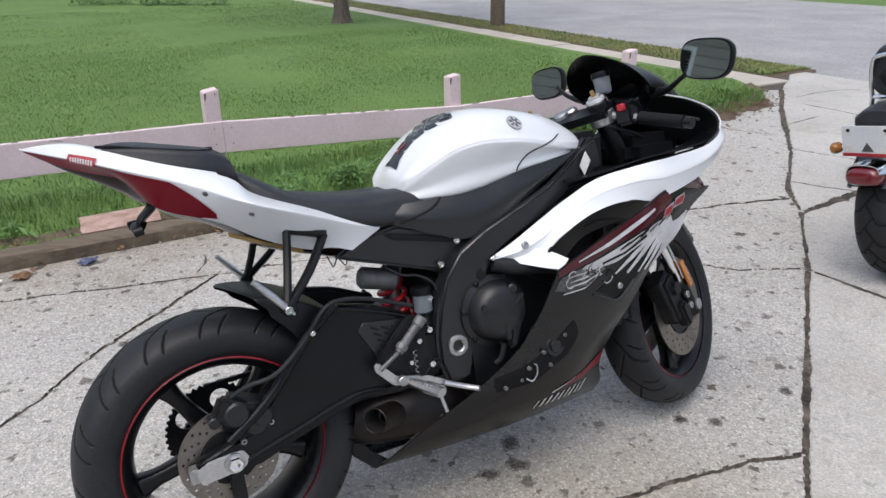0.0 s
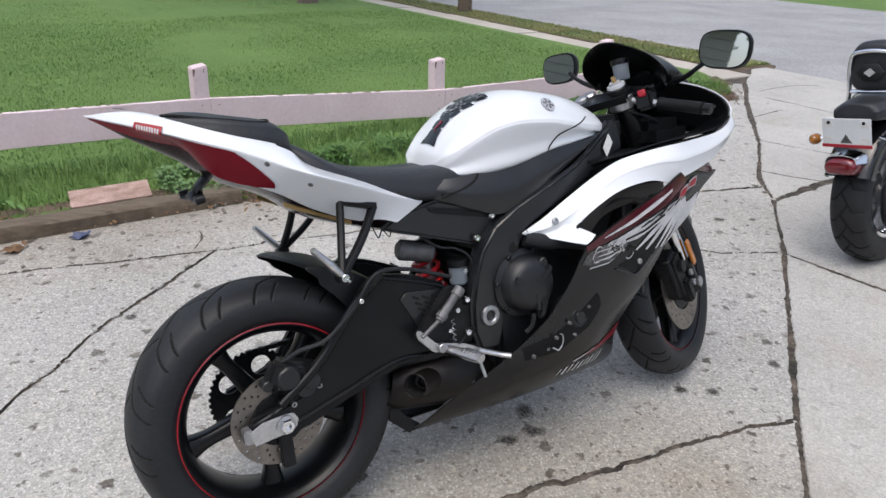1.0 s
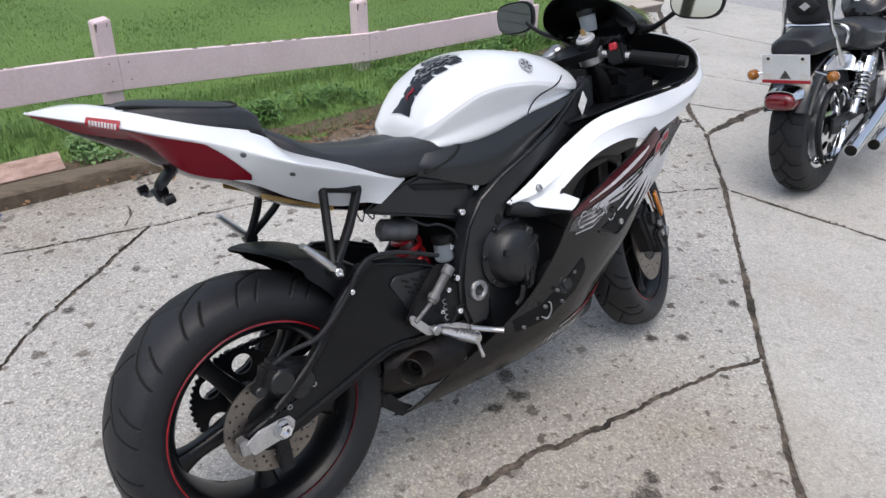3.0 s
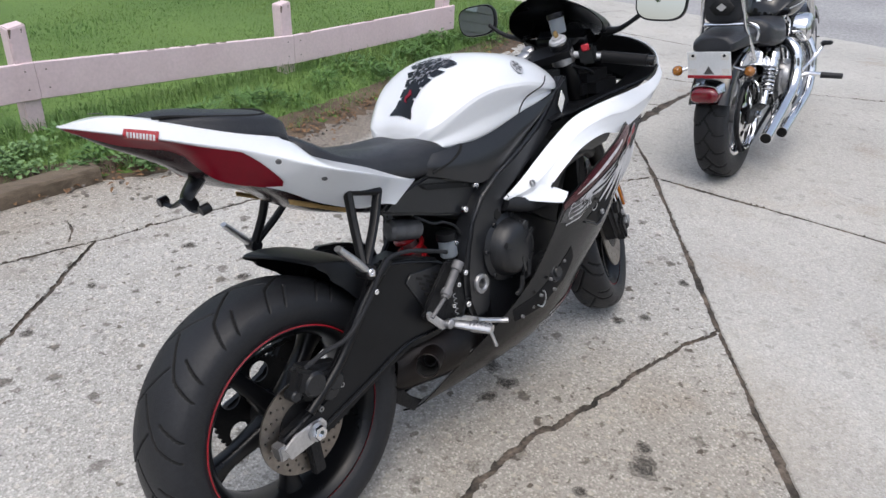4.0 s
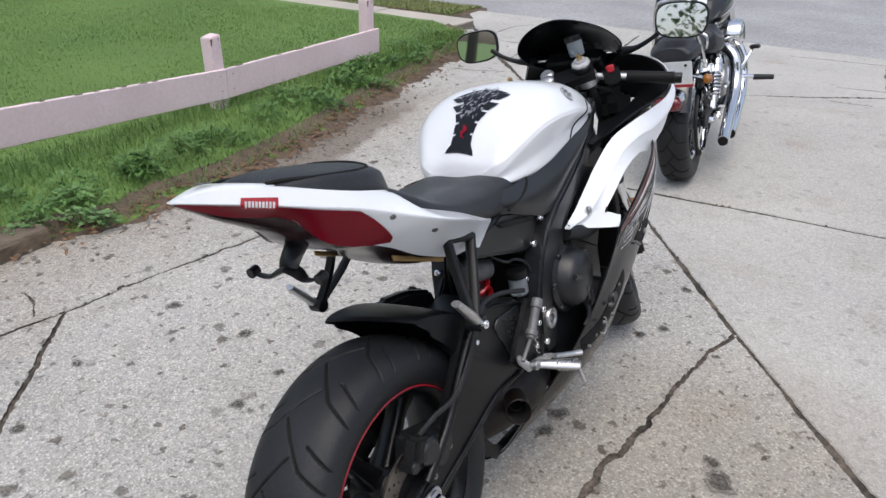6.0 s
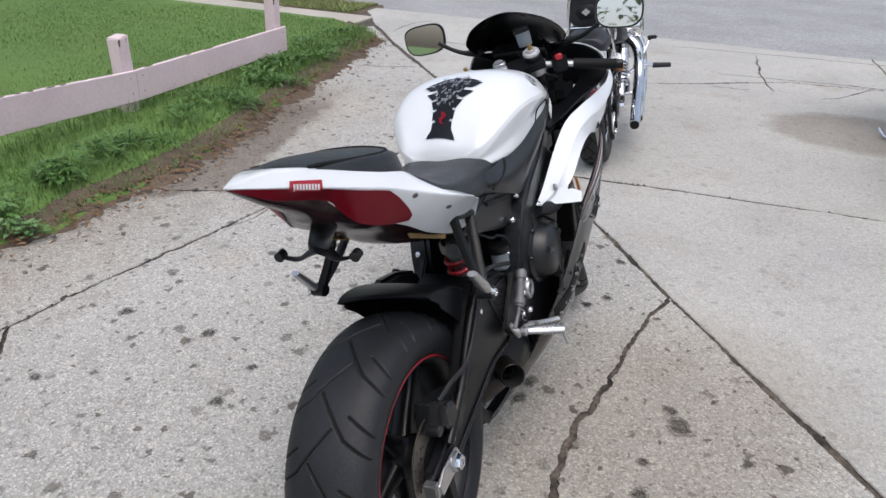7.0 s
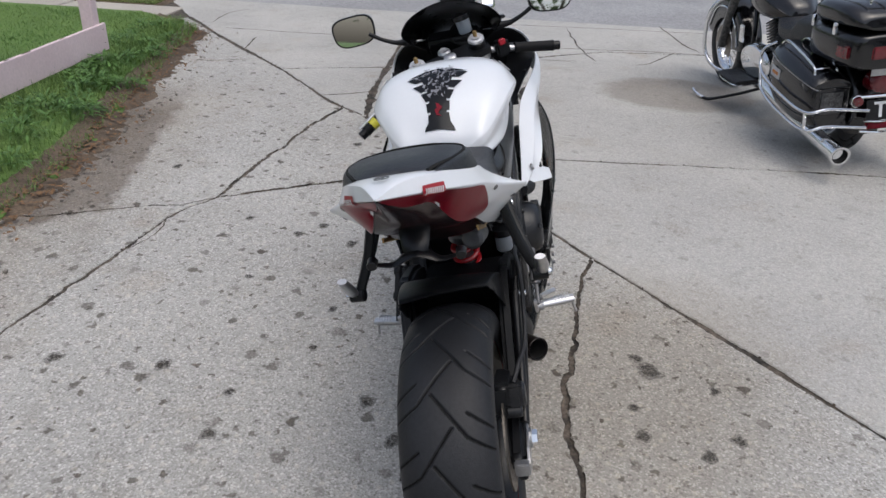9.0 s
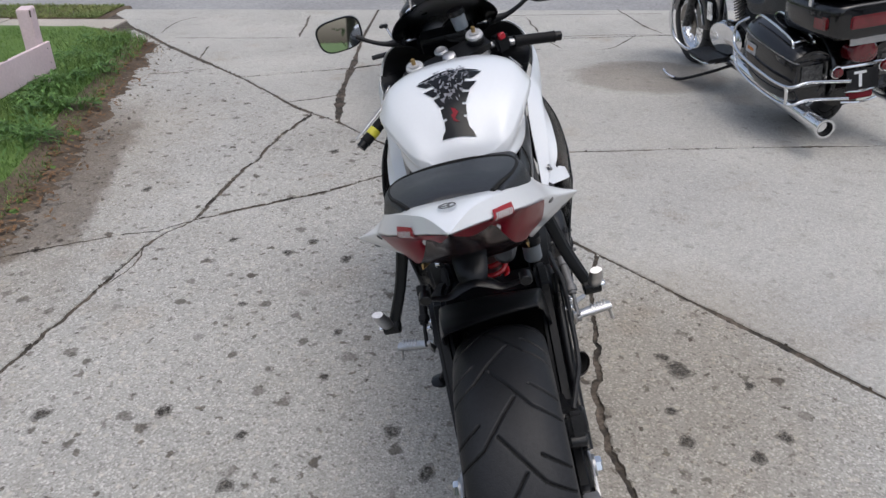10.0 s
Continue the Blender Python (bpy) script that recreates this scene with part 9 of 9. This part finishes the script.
# yard tree base, utility pole base, shrub bed at the far lawn
def trunk_mesh(at, r, h, flare, seed):
    rows = []
    for k in range(18):
        z = h * (k / 17) ** 1.5
        f = r * (1 + flare * math.exp(-z / 0.16))
        rows.append([(at[0] + f * (1 + 0.12 * math.sin(5 * a + seed) * math.exp(-z / 0.3) + 0.06 * noise.noise(Vector((math.cos(a) * 2, math.sin(a) * 2, z * 3)))) * math.cos(a), at[1] + f * (1 + 0.12 * math.sin(5 * a + seed) * math.exp(-z / 0.3)) * math.sin(a), at[2] - 0.05 + z) for a in np.linspace(0, 2 * math.pi, 22, endpoint=False)])
    return grid_bm(rows, True, True)


def tree(at, r, h, crown_r, n, seed, label, name="tree", spread=0.75):
    """A tapered trunk with limbs and a crown of many small leaf clumps."""
    rg = np.random.default_rng(seed)
    root = thing(name, Matrix(), label, "tree")
    part("trunk", trunk_mesh(at, r, h * 0.55, 0.8, seed), M_BARK, root)
    top = Vector(at) + Vector((0, 0, h * 0.5))
    ends = []
    for i in range(7):
        a = 6.283 * i / 7 + rg.uniform(-0.3, 0.3)
        e = top + Vector((math.cos(a) * crown_r * 0.7, math.sin(a) * crown_r * 0.7, h * rg.uniform(0.12, 0.42)))
        ends.append(e)
        part("limb", tube([tuple(top - Vector((0, 0, h * 0.06))), tuple(top.lerp(e, 0.5) + Vector((0, 0, 0.15))), tuple(e)], [r * 0.55, r * 0.35, r * 0.10], 7, 10), M_BARK, root)
    spots = []
    for i in range(n):
        e = ends[i % 7] + Vector(rg.normal(0, crown_r * 0.30, 3))
        spots.append((e.x, e.y, e.z, rg.uniform(0.25, 0.5), rg.uniform(0.16, 0.3), rg.uniform(0, 6.28), rg.uniform(-0.6, 0.8)))
    leaf_mesh("crown", spots, M_FARLEAF, root, "", seed)
    return root


M_FARLEAF = mat("tree_leaves", (0.035, 0.075, 0.016), (0.06, 0.11, 0.025), 1.0, 0.6, fine=0.3, fscale=6)
tree((-1.78, 13.6, 0.06), 0.125, 6.5, 2.6, 500, 41, "grey-barked yard tree standing in the lawn")
# utility pole between sidewalk and road
pole = thing("utility_pole", Matrix(), "weathered brown wooden utility pole in the verge", "utility pole")
part("shaft", rod((1.05, 13.2, -0.1), (1.05, 13.2, 8.5), 0.13, 0.10, 24), M_TIMBER, pole)
part("crossarm", moved(box(-1.2, 1.2, -0.05, 0.05, -0.06, 0.06, 0.01), pose(1.05, 13.1, 8.0, 0, 0, 118)), M_TIMBER, pole)
# low shrubs and plants in a bed at the far lawn
for i, (x, y, r) in enumerate(((-8.2, 19.2, 0.5), (-7.3, 19.0, 0.4), (-6.5, 18.9, 0.45), (-5.6, 18.7, 0.4), (-9.1, 19.4, 0.5))):
    spots = []
    for k in range(260):
        a, q, z = rg.uniform(0, 6.28), rg.random() ** 0.6, rg.random()
        spots.append((x + r * q * math.cos(a), y + r * q * math.sin(a), 0.06 + 0.45 * z * (1.1 - 0.6 * q), rg.uniform(0.06, 0.13), rg.uniform(0.03, 0.06), rg.uniform(0, 6.28), rg.uniform(-0.2, 0.9)))
    tagged(leaf_mesh("shrub", spots, M_PALELEAF if i % 2 else M_LEAF, None, "", 400 + i), "low leafy garden plant in a bed", "shrub", "plants in the far bed")

# ---- added out of view round the place, seen only in mirrors and gloss ----
random.seed(77)
# a made-up ring of trees, there to darken the horizon in glossy paint
for i in range(22):
    a = 2 * math.pi * i / 22 + random.uniform(-0.08, 0.08)
    d = random.uniform(24, 32)
    tree((d * math.cos(a) + 1, d * math.sin(a) + 3, -0.1), random.uniform(0.16, 0.24), random.uniform(4.8, 7.0), random.uniform(2.4, 3.4), 420, 500 + i, "unseen leafy tree added to darken the horizon in reflections")


def house(m, w, d, h, wallm, label):
    root = thing("house", m, label, "house")
    part("wall", box(-w / 2, w / 2, -d / 2, d / 2, -0.2, h, 0.01, 1), wallm, root)
    rows = [[(x, -d / 2 - 0.4, h - 0.15), (x, 0, h + d * 0.35), (x, d / 2 + 0.4, h - 0.15), (x, d / 2 + 0.4, h - 0.3), (x, 0, h + d * 0.35 - 0.18), (x, -d / 2 - 0.4, h - 0.3)] for x in (-w / 2 - 0.3, w / 2 + 0.3)]
    part("roof", grid_bm(rows, True, True), M_ROOF, root, "grey shingled roof")
    for k in range(int(h / 0.18)):
        part("siding_board", moved(box(-w / 2 - 0.012, w / 2 + 0.012, -d / 2 - 0.02, -d / 2 - 0.002, 0, 0.165, 0.004, 1), pose(0, 0, 0.18 * k)), wallm, root)
    for x in (-w * 0.3, 0.0, w * 0.3):
        wd = part("window", box(x - 0.5, x + 0.5, -d / 2 - 0.06, -d / 2 - 0.02, 0.9, 2.1, 0.01, 1), M_PLATE, root, "white framed window")
        part("pane", box(x - 0.42, x + 0.42, -d / 2 - 0.065, -d / 2 - 0.055, 0.98, 2.02, 0), M_GLOSS, wd)
    return root


M_ROOF = mat("grey_shingles", (0.09, 0.085, 0.08), (0.06, 0.057, 0.055), 2.0, 0.9, bump=0.6, bscale=12)
# siding tones and house places guessed to suit what the mirrors reflect
M_SIDING = mat("pale_siding", (0.50, 0.50, 0.50), (0.44, 0.44, 0.44), 2.0, 0.7)
M_SIDING2 = mat("brown_siding", (0.34, 0.32, 0.30), (0.29, 0.275, 0.26), 2.0, 0.7)
house(pose(-1.0, -9.6, 0, 0, 0, 180), 9.0, 6.0, 3.2, M_SIDING, "pale sided one-storey house with white windows")
house(pose(-14.0, 4.6, 0, 0, 0, 86), 9.0, 6.0, 2.9, M_SIDING2, "tan sided one-storey house with white windows")
